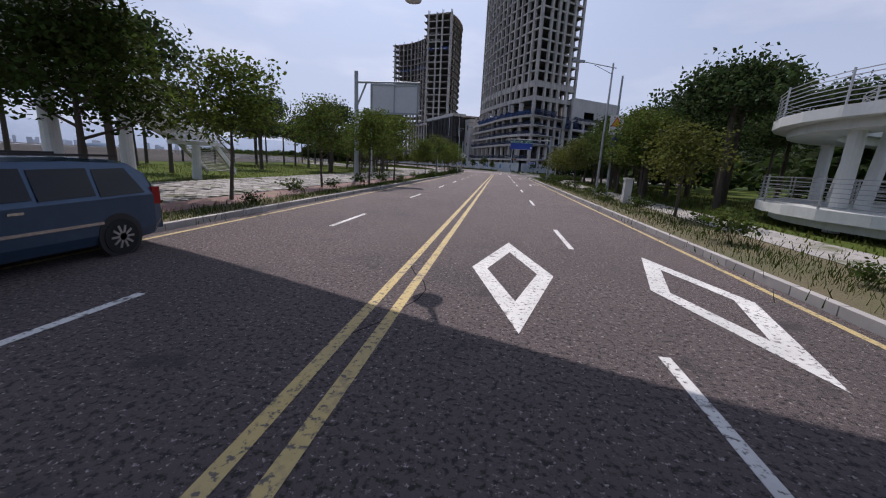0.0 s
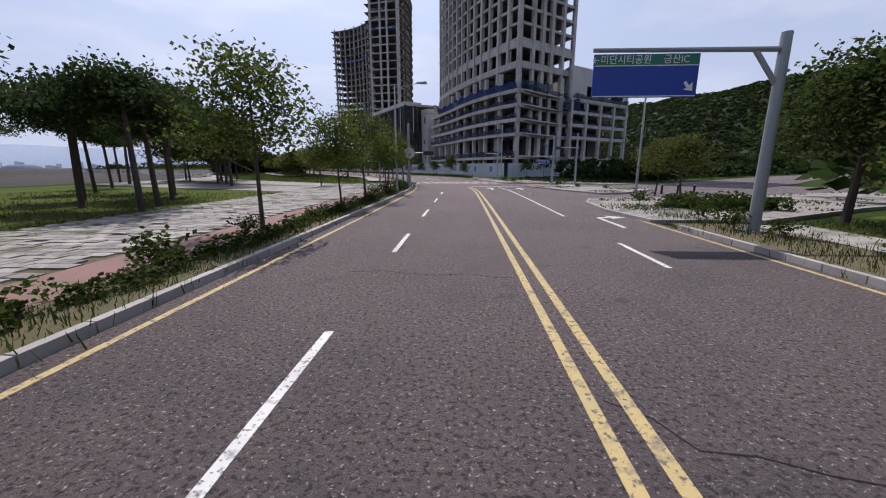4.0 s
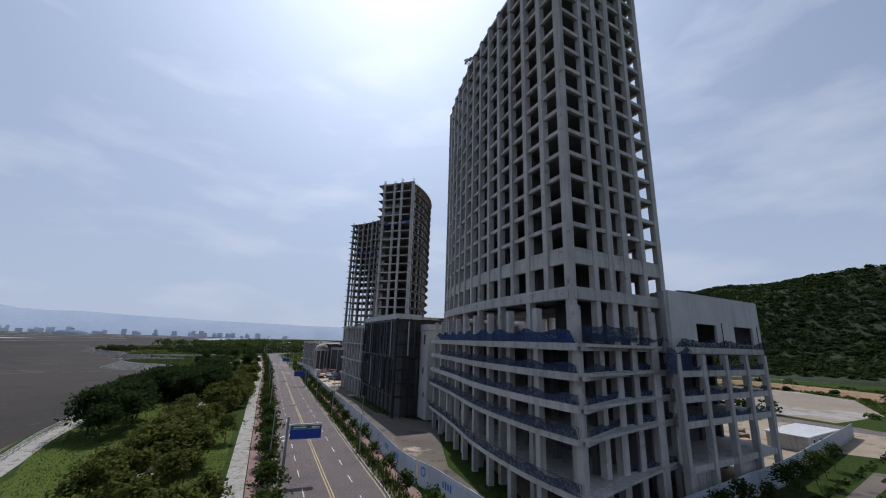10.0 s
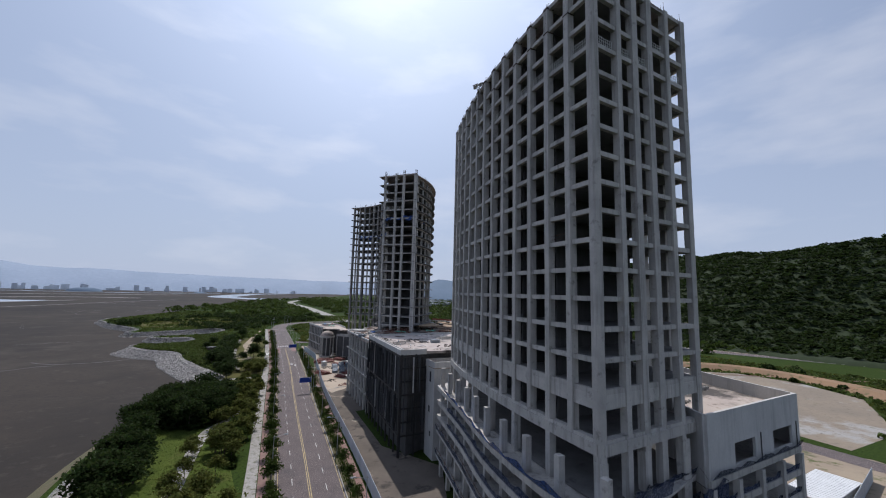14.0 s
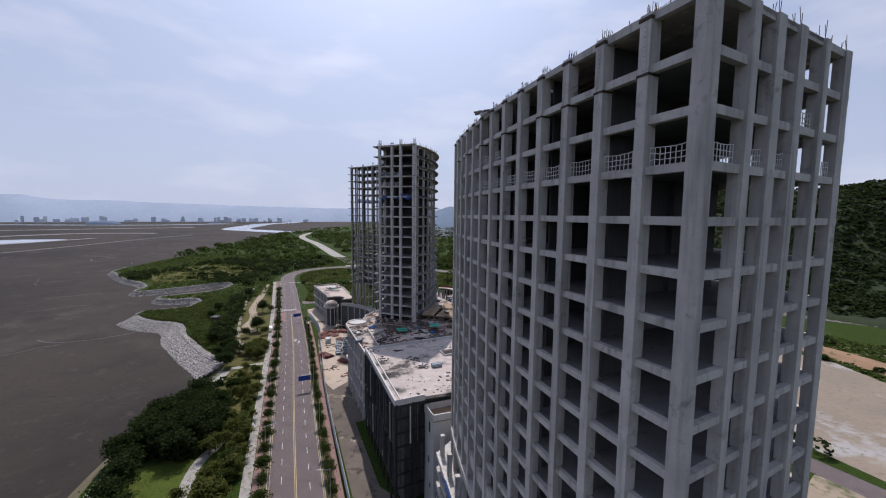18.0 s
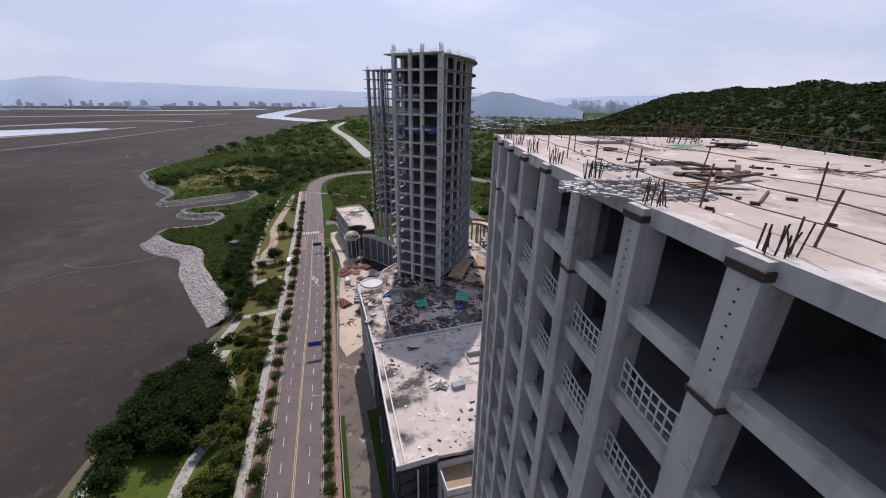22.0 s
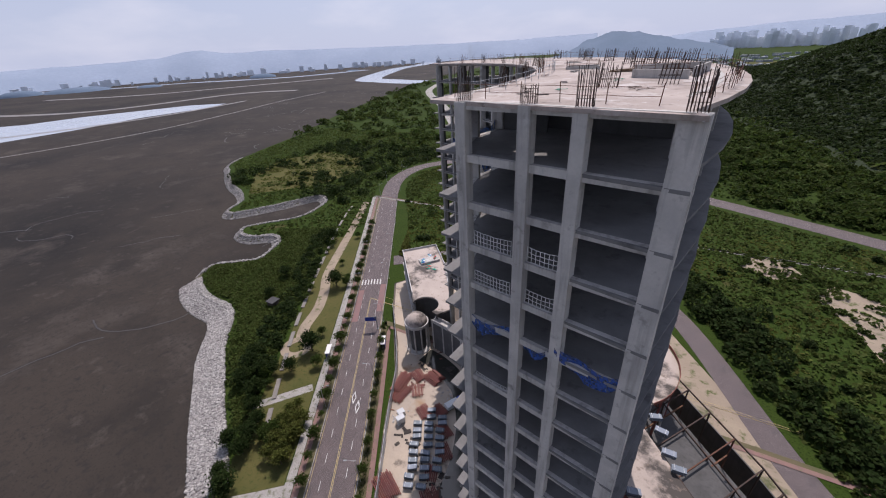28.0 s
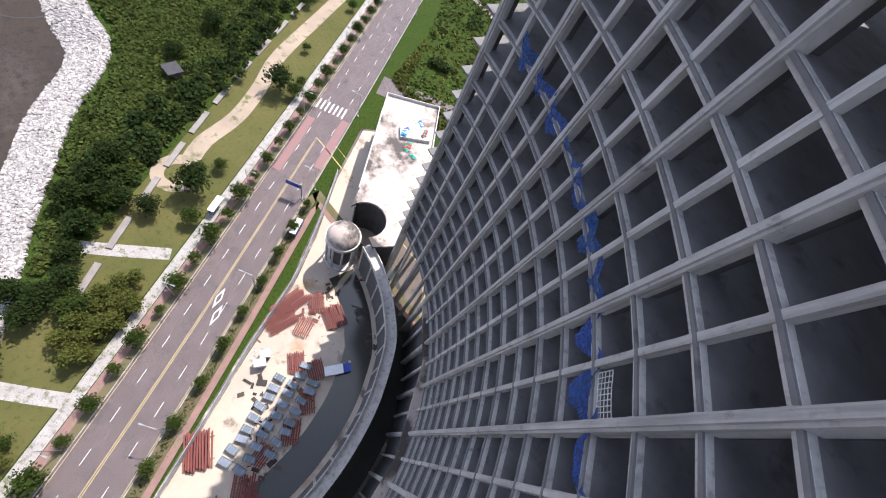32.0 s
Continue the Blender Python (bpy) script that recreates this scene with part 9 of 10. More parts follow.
# tower one
R1 = shrink(T1_POLY, -0.25)
H1 = [[(6.2, 191), (8.3, 185.6), (11.3, 186.8), (9.9, 192.8)], box_ring((10.7, 180.9), 3.0, 1.5, 20), box_ring((16, 172), 3.6, 2.0, 30), box_ring((21, 162), 2.4, 1.4, 30), box_ring((16.5, 185), 1.2, 1.2, 10), box_ring((13.5, 164), 1.0, 1.0, 25), box_ring((22, 176), 4.2, 2.4, 15)]
t1_part("roof_slab", holed(R1, H1, T1_ROOF - 0.3, T1_ROOF, None, (0,)), ROOF, "pale pinkish concrete roof slab with sunk patches")
for i, p in enumerate(T1_LEFT):
    a = heading(T1_LEFT, i)
    if i:
        t1_part("rust_collar", Geo().box((p[0], p[1], T1_ROOF - 0.35), (0.98, 1.13, 0.22), a), REBAR, "rusty formwork collar round the column head")
    if i and i % 2 == 0 or i in (1, 3):
        t1_part("rust_collar", Geo().box((p[0], p[1], T1_ROOF - T1_H - 0.6), (0.98, 1.13, 0.16), a), REBAR)
    rod_cluster(t1, p[0] + 0.1, p[1], T1_ROOF, 12, 0.75, 0.34, 100 + i, RUST if i % 2 else REBAR)
    if 0 < i < 13:
        for z in np.arange(T1_ROOF - 3.1, T1_ROOF - 0.6, 0.32):
            c = Vector((p[0], p[1])) + Vector((-math.sin(radians(a)), math.cos(radians(a)))) * 0.5
            t1_part("tie_hole", Geo().box((c.x, c.y, z), (0.055, 0.03, 0.055), a), BLACK)
for line, k0 in ((T1_RIGHT[1:], 200), (T1_BACK[1:], 220), (T1_FAR[1:-1], 240)):
    for i, p in enumerate(line):
        rod_cluster(t1, p[0], p[1], T1_ROOF, 4, 1.2, 0.3, k0 + i, REBAR)
rail_run(t1, offset(T1_LEFT, -1.4), T1_ROOF, 3.4, 1.35, 31)
rail_run(t1, offset(T1_RIGHT, 1.0), T1_ROOF, 2.8, 1.3, 32)
rail_run(t1, offset(T1_BACK, 1.0), T1_ROOF, 3.4, 1.3, 33)
rail_run(t1, offset(T1_FAR, -0.8), T1_ROOF, 3.4, 1.3, 34)
rail_run(t1, [(5.5, 184), (12, 175), (18, 167), (21.5, 158)], T1_ROOF, 4.2, 1.3, 35)
rail_run(t1, [(4.7, 192), (12.5, 194.5), (18.5, 194)], T1_ROOF, 3.6, 1.2, 36)
for z, bays in ((T1_ROOF - 3 * T1_H, range(0, 11)), (T1_ROOF - 2 * T1_H, range(6, 12))):
    for i in bays:
        a, b = Vector(T1_LEFT[i]), Vector(T1_LEFT[i + 1])
        rope_net(t1, a.lerp(b, 0.13), b.lerp(a, 0.13), z + 0.05, 1.25, NETWHITE, 300 + i + int(z))
for i in (0, 1, 2, 4):
    a, b = Vector(T1_RIGHT[i]), Vector(T1_RIGHT[i + 1])
    rope_net(t1, a.lerp(b, 0.2), b.lerp(a, 0.2), T1_ROOF - 3 * T1_H + 0.05, 1.25, NETWHITE, 330 + i)
rope_net(t1, Vector(T1_RIGHT[3]).lerp(Vector(T1_RIGHT[4]), 0.2), Vector(T1_RIGHT[3]).lerp(Vector(T1_RIGHT[4]), 0.8), T1_ROOF - 2 * T1_H + 0.05, 1.2, NETWHITE, 340)
for k, z in enumerate(T1_LEVELS[5:15]):
    i = (k * 5) % 11 + 1
    a, b = Vector(T1_LEFT[i]), Vector(T1_LEFT[i + 1])
    for f in (0.5, 1.0):
        t1_part("guard_wire", Geo().tube((*a, z + f), (*b, z + f - 0.1), 0.02, 0.02, 4), RUST)
g = Geo()
r = np.random.default_rng(55)
for k in range(520):
    rr = 1.9 * math.sqrt(r.uniform(0, 1))
    t = r.uniform(0, 6.28)
    s = r.uniform(0.06, 0.26)
    g.box((7.4 + 1.6 * rr * math.cos(t) * 0.9 + 0.3 * rr * math.sin(t), 173.1 + rr * math.sin(t) * 0.9, T1_ROOF + 0.42 * (1 - rr / 1.9) * r.uniform(0.2, 1.1)), (s, s * r.uniform(0.4, 1), s * r.uniform(0.3, 0.8)), r.uniform(-0.5, 184))
single("rubble_heap", g, RUBBLE, "heap of grey broken concrete and blocks on the roof", "rubble", "stuff")
for x, y, n, l, lab, m, sd in ((10, 174, 7, 2.6, "loose rods on the roof slab", RUST, 61), (11.7, 177.5, 8, 3.2, "bent pipes lying on the roof", REBAR, 62), (9, 194, 6, 2.2, "boards beside the sunk patch", RUBBLE, 63), (13, 188.5, 8, 2.4, "green and grey scraps on the roof", NETGREEN, 64), (17.5, 180, 7, 2.6, "scattered rods on the roof", RUST, 65), (15, 167.5, 8, 2.4, "rubble and boards on the roof", RUBBLE, 66), (19.5, 170, 8, 2.6, "heap of rods and boards", REBAR, 67), (7.8, 185.2, 6, 0.8, "small heap of rusty scrap", RUST, 68), (18.5, 154.5, 7, 2.2, "rods near the roof corner", REBAR, 69), (17, 190.5, 9, 2.6, "pile of dark boards by the far edge", REBAR, 70)):
    board_heap(x, y, T1_ROOF, n, l, lab, m, sd)
cage = thing("rebar_cage", "rusty rebar cage standing on the concrete roof", "rebar", (14.3, 193, T1_ROOF))
for k in range(16):
    a = 2 * math.pi * k / 16
    part("bar", Geo().tube((1.1 * math.cos(a), 0.7 * math.sin(a), 0), (1.15 * math.cos(a) + 0.1, 0.72 * math.sin(a), 1.3 + 0.3 * (k % 3)), 0.03, 0.03, 5), RUST, cage)
for z in (0.35, 0.8):
    part("hoop", Geo().lathe([(0.95, z), (0.99, z + 0.04), (0.95, z + 0.04)], (0, 0, 0), 16), RUST, cage)
box = thing("hoist_box", "rusty hoist box with a bent mast by the roof edge", "hoist", (24, 173, T1_ROOF))
part("body", Geo().box((0, 0, 0.9), (1.5, 1.2, 1.8), 25), RUST, box)
part("mast", Geo().bar((0.8, 0, 0), (1.3, 0.4, 3.6), 0.22), REBAR, box)
part("mast_head", Geo().box((1.35, 0.45, 3.7), (0.6, 0.35, 0.3), 30), REBAR, box)

# tower two
R2 = shrink(T2_POLY, -0.3)
H2 = [box_ring(c, w, d, t) for c, w, d, t in (((-42.1, 311.2), 4.4, 3.6, 13), ((-41.0, 282.5), 0.7, 1.0, -12), ((-41.1, 281.0), 1.0, 0.5, -35), ((-39.1, 280.8), 1.1, 1.1, 20), ((-39.6, 290.3), 0.6, 1.1, 5), ((-40.0, 291.6), 0.7, 0.9, 8), ((-36.6, 289.4), 1.0, 0.7, 10), ((-36.7, 297.0), 1.0, 0.7, 5), ((-36.9, 299.8), 1.2, 0.8, 15), ((-39.8, 300.7), 0.7, 1.2, 15), ((-38.4, 307.4), 1.0, 0.7, 20), ((-38.8, 310.1), 0.9, 0.6, 20), ((-45.1, 320.1), 1.3, 0.9, 30), ((-40, 316.6), 0.8, 0.5, 20), ((-42.1, 328.6), 1.3, 1.0, 40), ((-48.3, 336.6), 1.2, 1.0, 50), ((-52.8, 338.2), 1.2, 1.0, 45), ((-31.3, 297.7), 5.0, 3.4, 8), ((-32.3, 307.7), 3.6, 2.2, 15), ((-62.8, 348.2), 1.4, 1.0, 60), ((-72.8, 353.2), 1.4, 1.0, 70))]
t2_part("roof_slab", holed(R2, H2, T2_ROOF - 0.3, T2_ROOF, None), ROOF, "pale pinkish concrete roof slab with dark openings")
for i, h in enumerate(H2):
    if i in (0, 17, 18):
        t2_part("upstand", Geo().wall(h + [h[0]], T2_ROOF, T2_ROOF + 0.35, 0.2), CONC)
        rail_run(t2, h + [h[0]], T2_ROOF, 2.2, 1.15, 400 + i)
for i, p in enumerate(T2_IN):
    v = (Vector(p) - T2_C).normalized() * 0.5
    if i == 0:
        continue
    r = np.random.default_rng(420 + i)
    tang = Vector((-v.y, v.x)).normalized()
    lean = r.normal(0, 0.12)
    for a in range(5):
        for b in range(3):
            q = Vector(p) + v * 0.5 + tang * ((a - 2) * 0.24) + v.normalized() * ((b - 1) * 0.3)
            g = Geo().tube((q.x, q.y, T2_ROOF), (q.x + lean * 1.2 + r.normal(0, 0.06), q.y + r.normal(0, 0.06), T2_ROOF + r.uniform(1.2, 2.1)), 0.022, 0.022, 4, False)
            if (i % 2 == 0 and (a in (0, 4) or b != 1 or i < 9)) or (b == 1 and a in (1, 3)):
                t2_part("starter_bar", g, RUST if i % 3 == 0 else REBAR)
for i, p in enumerate(T2_FRONT):
    g = Geo()
    r = np.random.default_rng(450 + i)
    for a in range(7):
        for b in range(4):
            if 0 < a < 6 and 0 < b < 3:
                continue
            t2_part("starter_bar", Geo().tube((p[0] + (a - 3) * 0.17, p[1] + 0.3 + (b - 1.5) * 0.25, T2_ROOF), (p[0] + (a - 3) * 0.17 + r.normal(0, 0.05), p[1] + 0.3 + (b - 1.5) * 0.25 + r.normal(0, 0.04), T2_ROOF + (2.3 if i != 1 else 1.2) * r.uniform(0.85, 1.1)), 0.024, 0.024, 4, False), REBAR)
    g.box((p[0], p[1] + 0.3, T2_ROOF + 0.5), (1.1, 0.03, 0.03)).box((p[0], p[1] + 0.3, T2_ROOF + 1.0), (1.1, 0.03, 0.03))
    t2_part("bar_tie", g, REBAR)
for i, p in enumerate(T2_OUT[1:]):
    v = (Vector(p) - T2_O).normalized()
    c = Vector(p) - v * 0.8
    rod_cluster(t2, c.x, c.y, T2_ROOF, 4, 1.7, 0.45, 470 + i, REBAR)
for k, (x, y) in enumerate(((-34.8, 285.7), (-31.8, 304.2), (-34.8, 310.2), (-36.6, 318.2), (-30.9, 316.4), (-41.0, 328.3), (-46.5, 338.0), (-30.3, 288.2), (-28.8, 310.2), (-33.8, 319.2), (-54.8, 346.2), (-48.8, 344.2))):
    g = Geo()
    r = np.random.default_rng(500 + k)
    for a in range(6):
        for b in range(4):
            if 0 < a < 5 and 0 < b < 3:
                continue
            g.tube((x + (a - 2.5) * 0.3, y + (b - 1.5) * 0.34, T2_ROOF), (x + (a - 2.5) * 0.3 + r.normal(0.15, 0.05), y + (b - 1.5) * 0.34, T2_ROOF + r.uniform(1.4, 2.1)), 0.026, 0.026, 4, False)
    g.box((x, y - 0.5, T2_ROOF + 0.7), (1.7, 0.04, 0.04)).box((x, y + 0.5, T2_ROOF + 0.7), (1.7, 0.04, 0.04))
    t2_part("rebar_cage", g, REBAR, "standing cage of dark reinforcing bars")
rail_run(t2, [hollow(2.4, a) for a in np.arange(-17, 79, 3.0)], T2_ROOF, 2.6, 1.25, 37, GALV, (0.6, 1.15))
rail_run(t2, [(-46.4, 278.6), (-38.2, 276.9), (-28.2, 274.9)], T2_ROOF, 3.2, 1.3, 38)
rail_run(t2, [ring(T2_RO - 0.6, a) for a in np.arange(-21, 87, 3.0)], T2_ROOF, 3.0, 1.25, 39)
t2_part("upstand", Geo().wall([(-34.2, 300.2), (-26.8, 302.4), (-28.4, 294.7)], T2_ROOF, T2_ROOF + 0.9, 0.25), CONC)
t2_part("upstand", Geo().wall([(-33.8, 294.7), (-28.8, 292.6)], T2_ROOF, T2_ROOF + 0.8, 0.25), CONC)
for x, y, n, l, lab, m, sd in ((-45.8, 290.7, 6, 2.2, "bent rods on the roof edge", RUST, 71), (-41.8, 304.2, 6, 1.4, "small boards on the roof", RUBBLE, 72), (-32.3, 284.2, 6, 1.8, "rods and boards on the roof", REBAR, 73), (-35.8, 303.2, 8, 2.8, "formwork boards by the roof opening", WOOD_BEAM, 74), (-29.8, 300.7, 10, 3.2, "pile of formwork by the roof opening", REBAR, 75), (-46.8, 326.2, 6, 1.8, "boards on the roof", RUBBLE, 76), (-38.3, 283.5, 5, 1.0, "green scraps on the roof", NETGREEN, 77), (-34.8, 291.7, 5, 0.9, "green scraps beside an opening", NETGREEN, 78), (-44, 298.7, 4, 1.2, "thin rods on the slab", RUST, 79)):
    board_heap(x, y, T2_ROOF, n, l, lab, m, sd)
for i, rows in ((0, (2, 3, 6)), (1, (2, 3)), (2, ())):
    a, b = Vector(T2_FRONT[i]), Vector(T2_FRONT[i + 1])
    for k in rows:
        rope_net(t2, a.lerp(b, 0.16), b.lerp(a, 0.16), T2_ROOF - T2_H * (k + 1) + (1.0 if k < 4 else 0.1) - 0.9, 1.4, NETWHITE, 520 + i * 9 + k)
for i, k, m in ((2, 2, NETWHITE), (3, 3, NETWHITE), (4, 3, NETWHITE), (6, 2, NETWHITE), (7, 2, NETWHITE), (5, 5, NETWHITE), (1, 8, NETGREEN), (2, 9, NETGREEN), (8, 5, NETWHITE), (3, 6, NETGREEN), (10, 4, NETWHITE), (6, 7, NETWHITE), (1, 4, NETWHITE), (4, 10, NETWHITE)):
    a, b = Vector(T2_IN[i]), Vector(T2_IN[i + 1])
    rope_net(t2, a.lerp(b, 0.14), b.lerp(a, 0.5 if m is NETGREEN else 0.14), T2_ROOF - T2_H * (k + 1) + 0.1, 1.5 if m is NETWHITE else 0.9, m, 560 + i * 9 + k)


def swag(p, q, z, h, seed):
    """A piece of net tied at two columns and sagging between them."""
    r = np.random.default_rng(seed)
    p, q = Vector(p), Vector(q)
    side = Vector((p.y - q.y, q.x - p.x)).normalized()
    top, low = [], []
    n = 9
    d0, lift = r.uniform(0.2, 1.3), r.uniform(-0.5, 0.5)
    for i in range(n + 1):
        u = i / n
        c = p.lerp(q, u) + side * (0.25 + 0.25 * math.sin(u * 9 + seed))
        t = z + lift * u - d0 * math.sin(math.pi * u)
        top.append((c.x, c.y, t))
        low.append((c.x + r.normal(0, 0.08), c.y + r.normal(0, 0.08), t - h * (0.25 + 0.75 * math.sin(math.pi * u) ** 0.7) * r.uniform(0.75, 1.0)))
    return Geo().strip(top, low)


BLUE_Z = T2_ROOF - 5 * T2_H + 0.8
front_line = [(-45.0, 276.6)] + T2_FRONT[1:]
for i in range(3):
    t2_part("blue_net", swag(front_line[i + 1], front_line[i], BLUE_Z, (1.7, 0.9, 2.2)[i], 600 + i), NETBLUE_B, "torn blue debris net sagging between columns")
for i in range(19):
    hh, dz = (3.4, 2.4, 1.6, 3.0, 2.0, 1.2, 2.8, 2.2, 3.2, 1.5)[i % 10], -0.9 + 0.11 * i
    t2_part("blue_net", swag(T2_IN[i], T2_IN[i + 1], BLUE_Z + dz, hh, 620 + i), NETBLUE_B, "torn blue debris net sagging between columns")
for i, z, hh in ((0, T2_ROOF - 0.6, 6.5), (1, T2_ROOF - 3.0, 5.0), (1, T2_ROOF - 9.5, 4.0), (2, T2_ROOF - 13.0, 3.4)):
    t2_part("blue_net", swag(T2_IN[i], T2_IN[i + 1], z, hh, 650 + i + int(z)), NETBLUE_B, "blue net hanging down the curved face")
for i in (0, 1, 3, 4):
    t2_part("blue_net", swag(T2_OUTC[i + 1], T2_OUTC[i], BLUE_Z, 1.3, 680 + i), NETBLUE_B)
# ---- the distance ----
# haze is painted into the base colours of the hills and islets
HILL_HAZE = mat("haze_tinted_hill", (0.12, 0.17, 0.24), 1.0, (0.10, 0.15, 0.21), 0.02)
RANGE_HAZE = mat("haze_tinted_range", (0.275, 0.335, 0.43), 1.0, (0.235, 0.295, 0.385), 0.01)
# town blocks are paled towards the sky, haze put into their colour
CITY_HAZE = mat("distant_city", (0.72, 0.77, 0.83), 1.0, (0.64, 0.69, 0.76), 0.05, island=0.08)
VILLAGE = mat("far_sheds", (0.30, 0.32, 0.33), 1.0, (0.22, 0.24, 0.25), 0.05, island=0.5)
WETMUD = mat("wet_sand", (0.20, 0.185, 0.17), 0.5, (0.15, 0.14, 0.13), 0.01, spec=0.3)


def far_ridge(name, az0, az1, dist, heights, material, label, thick=500.0):
    """A long far-off ridge: heights are given at even steps of direction."""
    g = Geo()
    n = 60
    m = len(heights) - 1
    rows = []
    for d, k in ((dist - 350, 0.0), (dist, 1.0), (dist + thick, 0.55), (dist + thick + 200, 0.0)):
        row = []
        for i in range(n + 1):
            u = i / n * m
            j = min(int(u), m - 1)
            w = u - j
            w = w * w * (3 - 2 * w)
            h = heights[j] * (1 - w) + heights[j + 1] * w
            a = radians(az0 + (az1 - az0) * i / n)
            h += noise.noise((i * 0.6, k * 3, dist)) * 5 * (1 if h > 8 else 0)
            row.append((d * math.sin(a), 200 + d * math.cos(a), -3.4 + h * k))
        rows += row
    g.v = rows
    g.f = [(r * (n + 1) + i, r * (n + 1) + i + 1, (r + 1) * (n + 1) + i + 1, (r + 1) * (n + 1) + i) for r in range(3) for i in range(n)]
    return single(name, g, material, label, "hills", "structure", smooth=True)


far_ridge("backdrop_range", -80, -26, 3900, [118, 122, 128, 134, 146, 186, 156, 160, 150, 146, 138, 136, 132, 124], RANGE_HAZE, "distant hills beyond the estuary, painted in haze blue")
far_ridge("backdrop_hill", -16, 4, 2350, [10, 52, 100, 128, 120, 98, 76, 58, 34], HILL_HAZE, "wooded hill beyond the plain, haze blue mixed into its colour")
far_ridge("backdrop_east", -4, 40, 3800, [80, 110, 130, 140, 142, 136, 124, 110], RANGE_HAZE, "far hills behind the town, haze painted into the colour")
far_ridge("backdrop_plain_hills", -30, -10, 4000, [124, 130, 126, 134, 138], RANGE_HAZE, "low hills on the horizon, paled with painted haze")
g = Geo()
r = np.random.default_rng(77)
for k in range(240):
    a = radians(r.uniform(2, 17) if k % 3 else r.uniform(-78, -28))
    d = r.uniform(3050, 3300) if k % 3 else r.uniform(3250, 3450)
    h = r.uniform(45, 95) if k % 3 else r.uniform(10, 42)
    w = r.uniform(12, 34)
    g.box((d * math.sin(a), 200 + d * math.cos(a), h / 2 - 3), (w, w * 0.6, h), math.degrees(-a))
tagged(new("distant_city", g.mesh("distant_city", CITY_HAZE)), "far-off town of apartment blocks, paled by painted haze", "town", kind="stuff")
g = Geo()
for k in range(420):
    a = radians(r.uniform(-14, 12))
    d = r.uniform(1100, 2300)
    w = r.uniform(8, 26)
    g.box((d * math.sin(a), 200 + d * math.cos(a), 2.5), (w, w * r.uniform(0.4, 1.0), r.uniform(4, 9)), r.uniform(0, 90))
tagged(new("distant_village", g.mesh("distant_village", VILLAGE)), "scattered low pale sheds and houses on the plain", "houses", kind="stuff")
far_fields = [(x, y) for x, y in ((-560, 1500), (-330, 1650), (-120, 1500), (60, 1650), (220, 1500), (-420, 1900), (-100, 1980), (180, 1950), (380, 1800))]
for k, (x, y) in enumerate(far_fields):
    flat("field", [(x - 90, y - 40), (x + 80, y - 60), (x + 110, y + 50), (x - 60, y + 70)], 0.05, (LAWN, DRYGRASS, GRASS)[k % 3], "pale green field on the plain", "field")
# estuary: river, pools and banks on the mud
Z0 = -3.17
RIVER = smooth_line([(-2600, 3900), (-1950, 3400), (-1700, 2900), (-1600, 2450), (-1430, 2080), (-1270, 1760), (-1160, 1610), (-1040, 1560), (-900, 1500), (-800, 1480)], 60)
single("water_river", Geo().strip(at3(offset(RIVER, 60), Z0), at3(offset(RIVER, -55), Z0)), WATER, "winding pale river across the mud flat", "water", "structure")
for k, (line, w, m, lab) in enumerate((
    ([(-4200, 900), (-3000, 1217), (-2560, 1632), (-1990, 1900), (-1820, 2400)], 90, WATER, "broad far water along the flats"),
    ([(-1000, 120), (-880, 330), (-838, 560), (-880, 760), (-960, 1000), (-1000, 1200)], 5, WETMUD, "thin pale channel on the mud flat"),
    ([(-1900, 560), (-1446, 730), (-1370, 1130), (-1180, 1240)], 34, WETMUD, "pale wet sand bank"),
    ([(-2300, 900), (-1900, 1100), (-1650, 1500), (-1500, 1750)], 40, WETMUD, "pale wet sand bank"),
    ([(-1200, 300), (-1080, 560), (-1060, 760), (-1100, 980)], 16, WETMUD, "low pale mud ridge"),
)):
    l = smooth_line(line, 40)
    single("water_channel" if m is WATER else "mud_bank", Geo().strip(at3(offset(l, w * 0.5), Z0 + 0.01 * k), at3(offset(l, -w * 0.5), Z0 + 0.01 * k)), m, lab, "water" if m is WATER else "mud bank", "structure")
flat("water_pool", [(-2100, 180), (-1420, 470), (-1318, 560), (-1310, 670), (-1200, 880), (-1110, 925), (-1070, 850), (-1085, 700), (-1050, 560), (-1040, 430), (-1200, 260), (-1700, 20)], Z0 + 0.005, WATER, "long shining pool on the mud flat", "water")
for k, (x, y, w, h) in enumerate(((-2865, 1210, 150, 22), (-2528, 1409, 60, 12), (-2282, 1948, 80, 22), (-2950, 1000, 90, 26), (-1900, 2350, 40, 6))):
    g = Geo().lathe([(w, -0.3), (w * 0.9, h * 0.45), (w * 0.55, h * 0.85), (0.0, h)], (x, y, -3.2), 24)
    single("island", g, HILL_HAZE, "dark wooded islet on the flats, haze blue in its colour", "island", "structure", smooth=True)
# tidal creeks: shallow dark runnels
CREEK = mat("creek_mud", (0.035, 0.031, 0.028), 0.45, (0.028, 0.025, 0.023), 0.3, spec=0.3)
g = Geo()
r = np.random.default_rng(90)
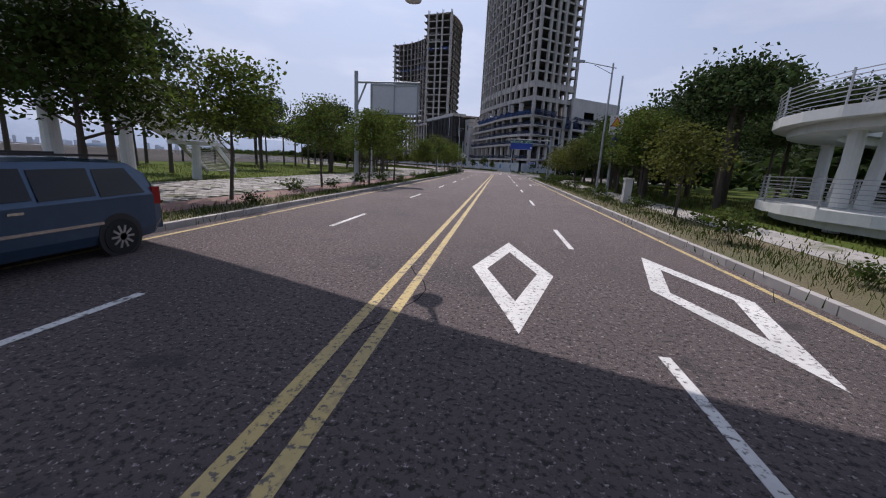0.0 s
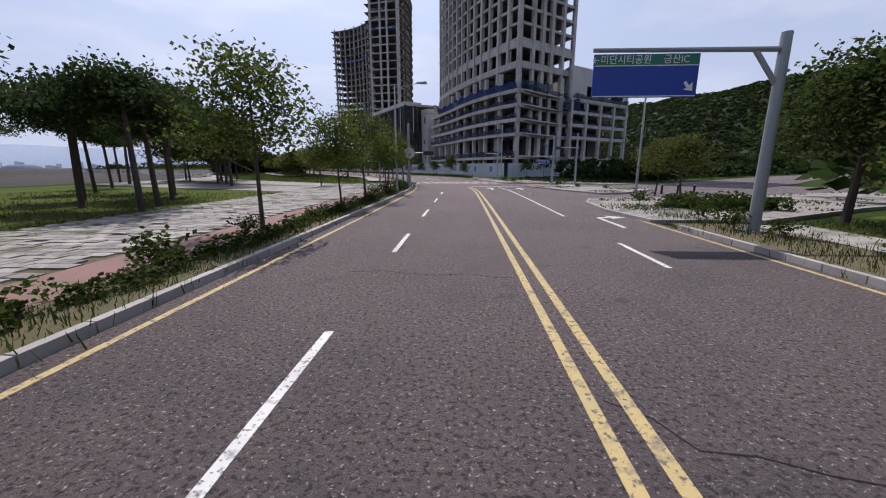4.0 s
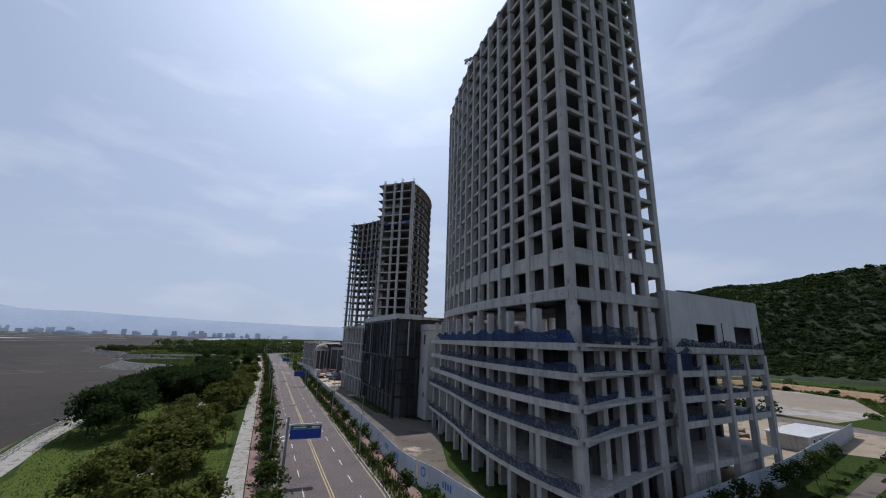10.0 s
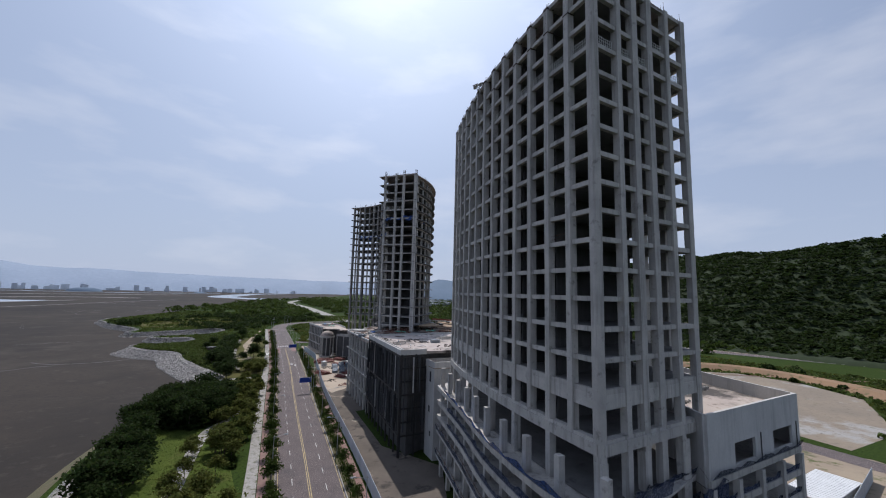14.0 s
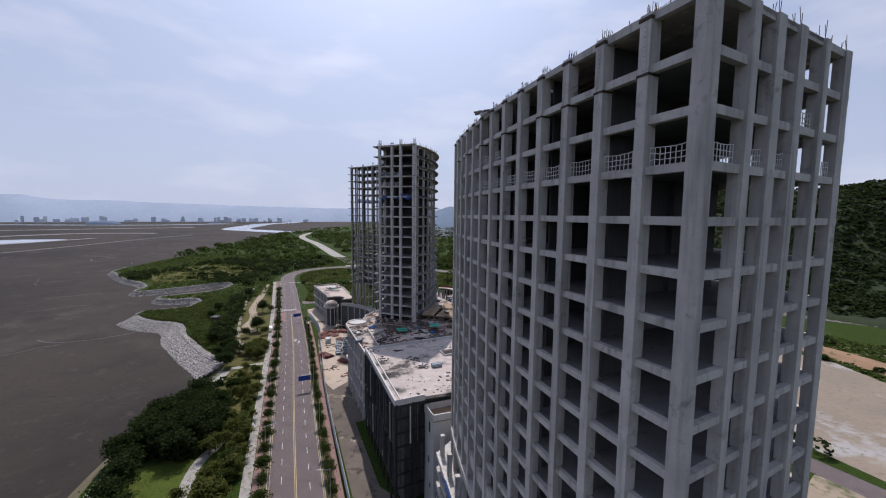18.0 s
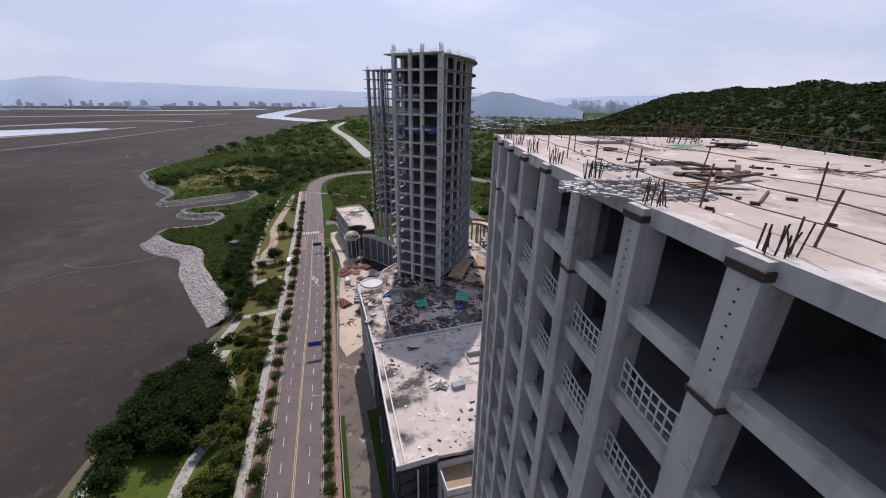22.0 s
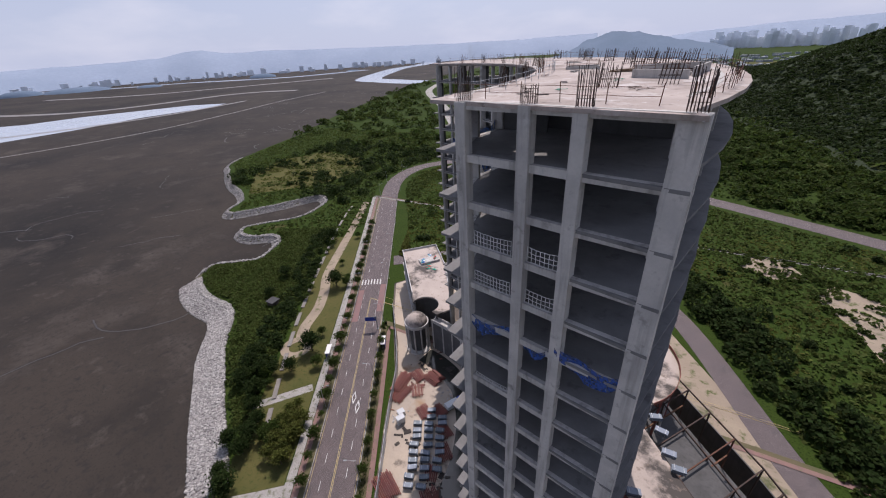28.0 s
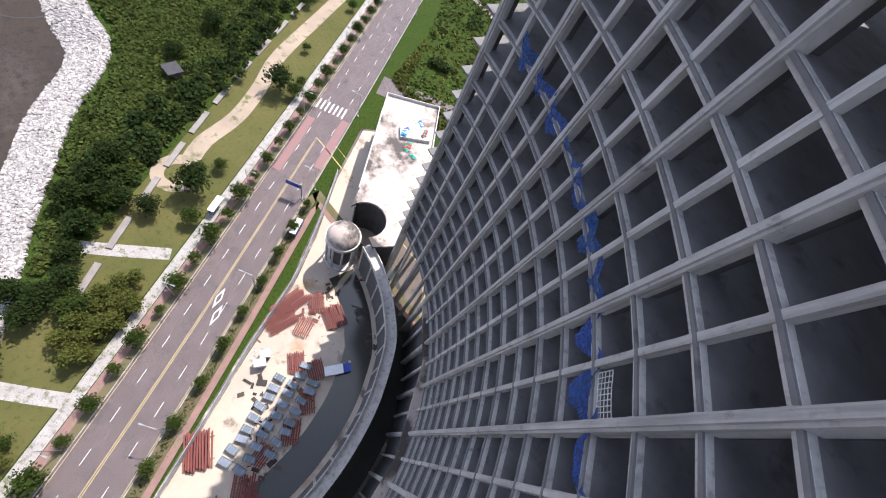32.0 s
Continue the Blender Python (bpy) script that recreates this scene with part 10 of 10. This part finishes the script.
for k in range(150):
    s = r.uniform(60, length(SHORE) * 0.62)
    (x, y), a = along(SHORE, s)
    d = r.uniform(20, 260) ** 1.0
    x, y = x - math.sin(radians(a)) * d, y + math.cos(radians(a)) * d
    t = radians(a) + math.pi / 2 + r.normal(0, 0.7)
    pts = [(x, y)]
    for i in range(int(r.integers(5, 16))):
        t += r.normal(0, 0.28)
        pts.append((pts[-1][0] + 4.5 * math.cos(t), pts[-1][1] + 4.5 * math.sin(t)))
    w = r.uniform(0.12, 0.4)
    g.strip(at3(offset(pts, w), -3.185), at3(offset(pts, -w), -3.185))
tagged(new("tidal_creeks", g.mesh("tidal_creeks", CREEK)), "dark winding runnels in the tidal mud", "creeks", kind="stuff")
# tree crowns over the near slope of the wooded hill
def ridge_x(y):
    for (ax, ay, _), (bx, by, _) in zip(RIDGE, RIDGE[1:]):
        if by <= y <= ay:
            return ax + (bx - ax) * (ay - y) / (ay - by)
    return 640.0


crowns = []
for k in range(90000):
    x, y = r.uniform(-60, 640), r.uniform(300, 1450)
    h = hill_base(x, y)
    if h > 2.0 and len(crowns) < 22000 and x < ridge_x(y) + 25:
        crowns.append((x, y, hill_z(x, y)))
for nm, m, part_of in (("hill_trees", HILLLEAF, crowns[::2]), ("hill_trees", HILLLEAF_B, crowns[1::2])):
    c = np.repeat(np.array(part_of), 13, axis=0)
    d = r.normal(size=c.shape)
    d /= np.linalg.norm(d, axis=1)[:, None]
    d[:, 2] = np.abs(d[:, 2])
    c = c + d * np.repeat(r.uniform(2.2, 4.0, (len(part_of), 1)), 13, axis=0) * np.array((1, 1, 0.55))
    tagged(new(nm, quad_mesh(nm, leaf_quads(c, 1.35, 1.2, 0.85), m)), "dense tree crowns covering the hill", "woods", kind="stuff")
# far crossing, coloured lane patches and the last junction
for i in range(9):
    c = Vector((-150.5, 362.5)) + Vector((0.84, 0.54)) * (i * 1.5)
    mark("crossing_stripe", Geo().bar((c.x - 1.5, c.y + 2.4, 0.006), (c.x + 1.0, c.y - 1.5, 0.006), 0.6, 0.008), PAINT_W)
for off, s0, s1 in ((HALF - 1.7, 378, 404), (-HALF + 1.7, 384, 408)):
    pts = [off_road(S0 + s, off) for s in np.arange(s0, s1, 2.0)]
    mark("red_bus_lane", Geo().strip(at3(offset(pts, 1.3), 0.006), at3(offset(pts, -1.3), 0.006)), PAINT_R, "faded red bus stop lane")
ribbon("road_stub", smooth_line([(-147.1, 389.68), (-133.1, 399.68), (-113.1, 413.68), (-96.1, 425.68)], 4.0), 5.0, -5.0, -0.014, ASPHALT, "grey asphalt stub road at the last junction", "road")
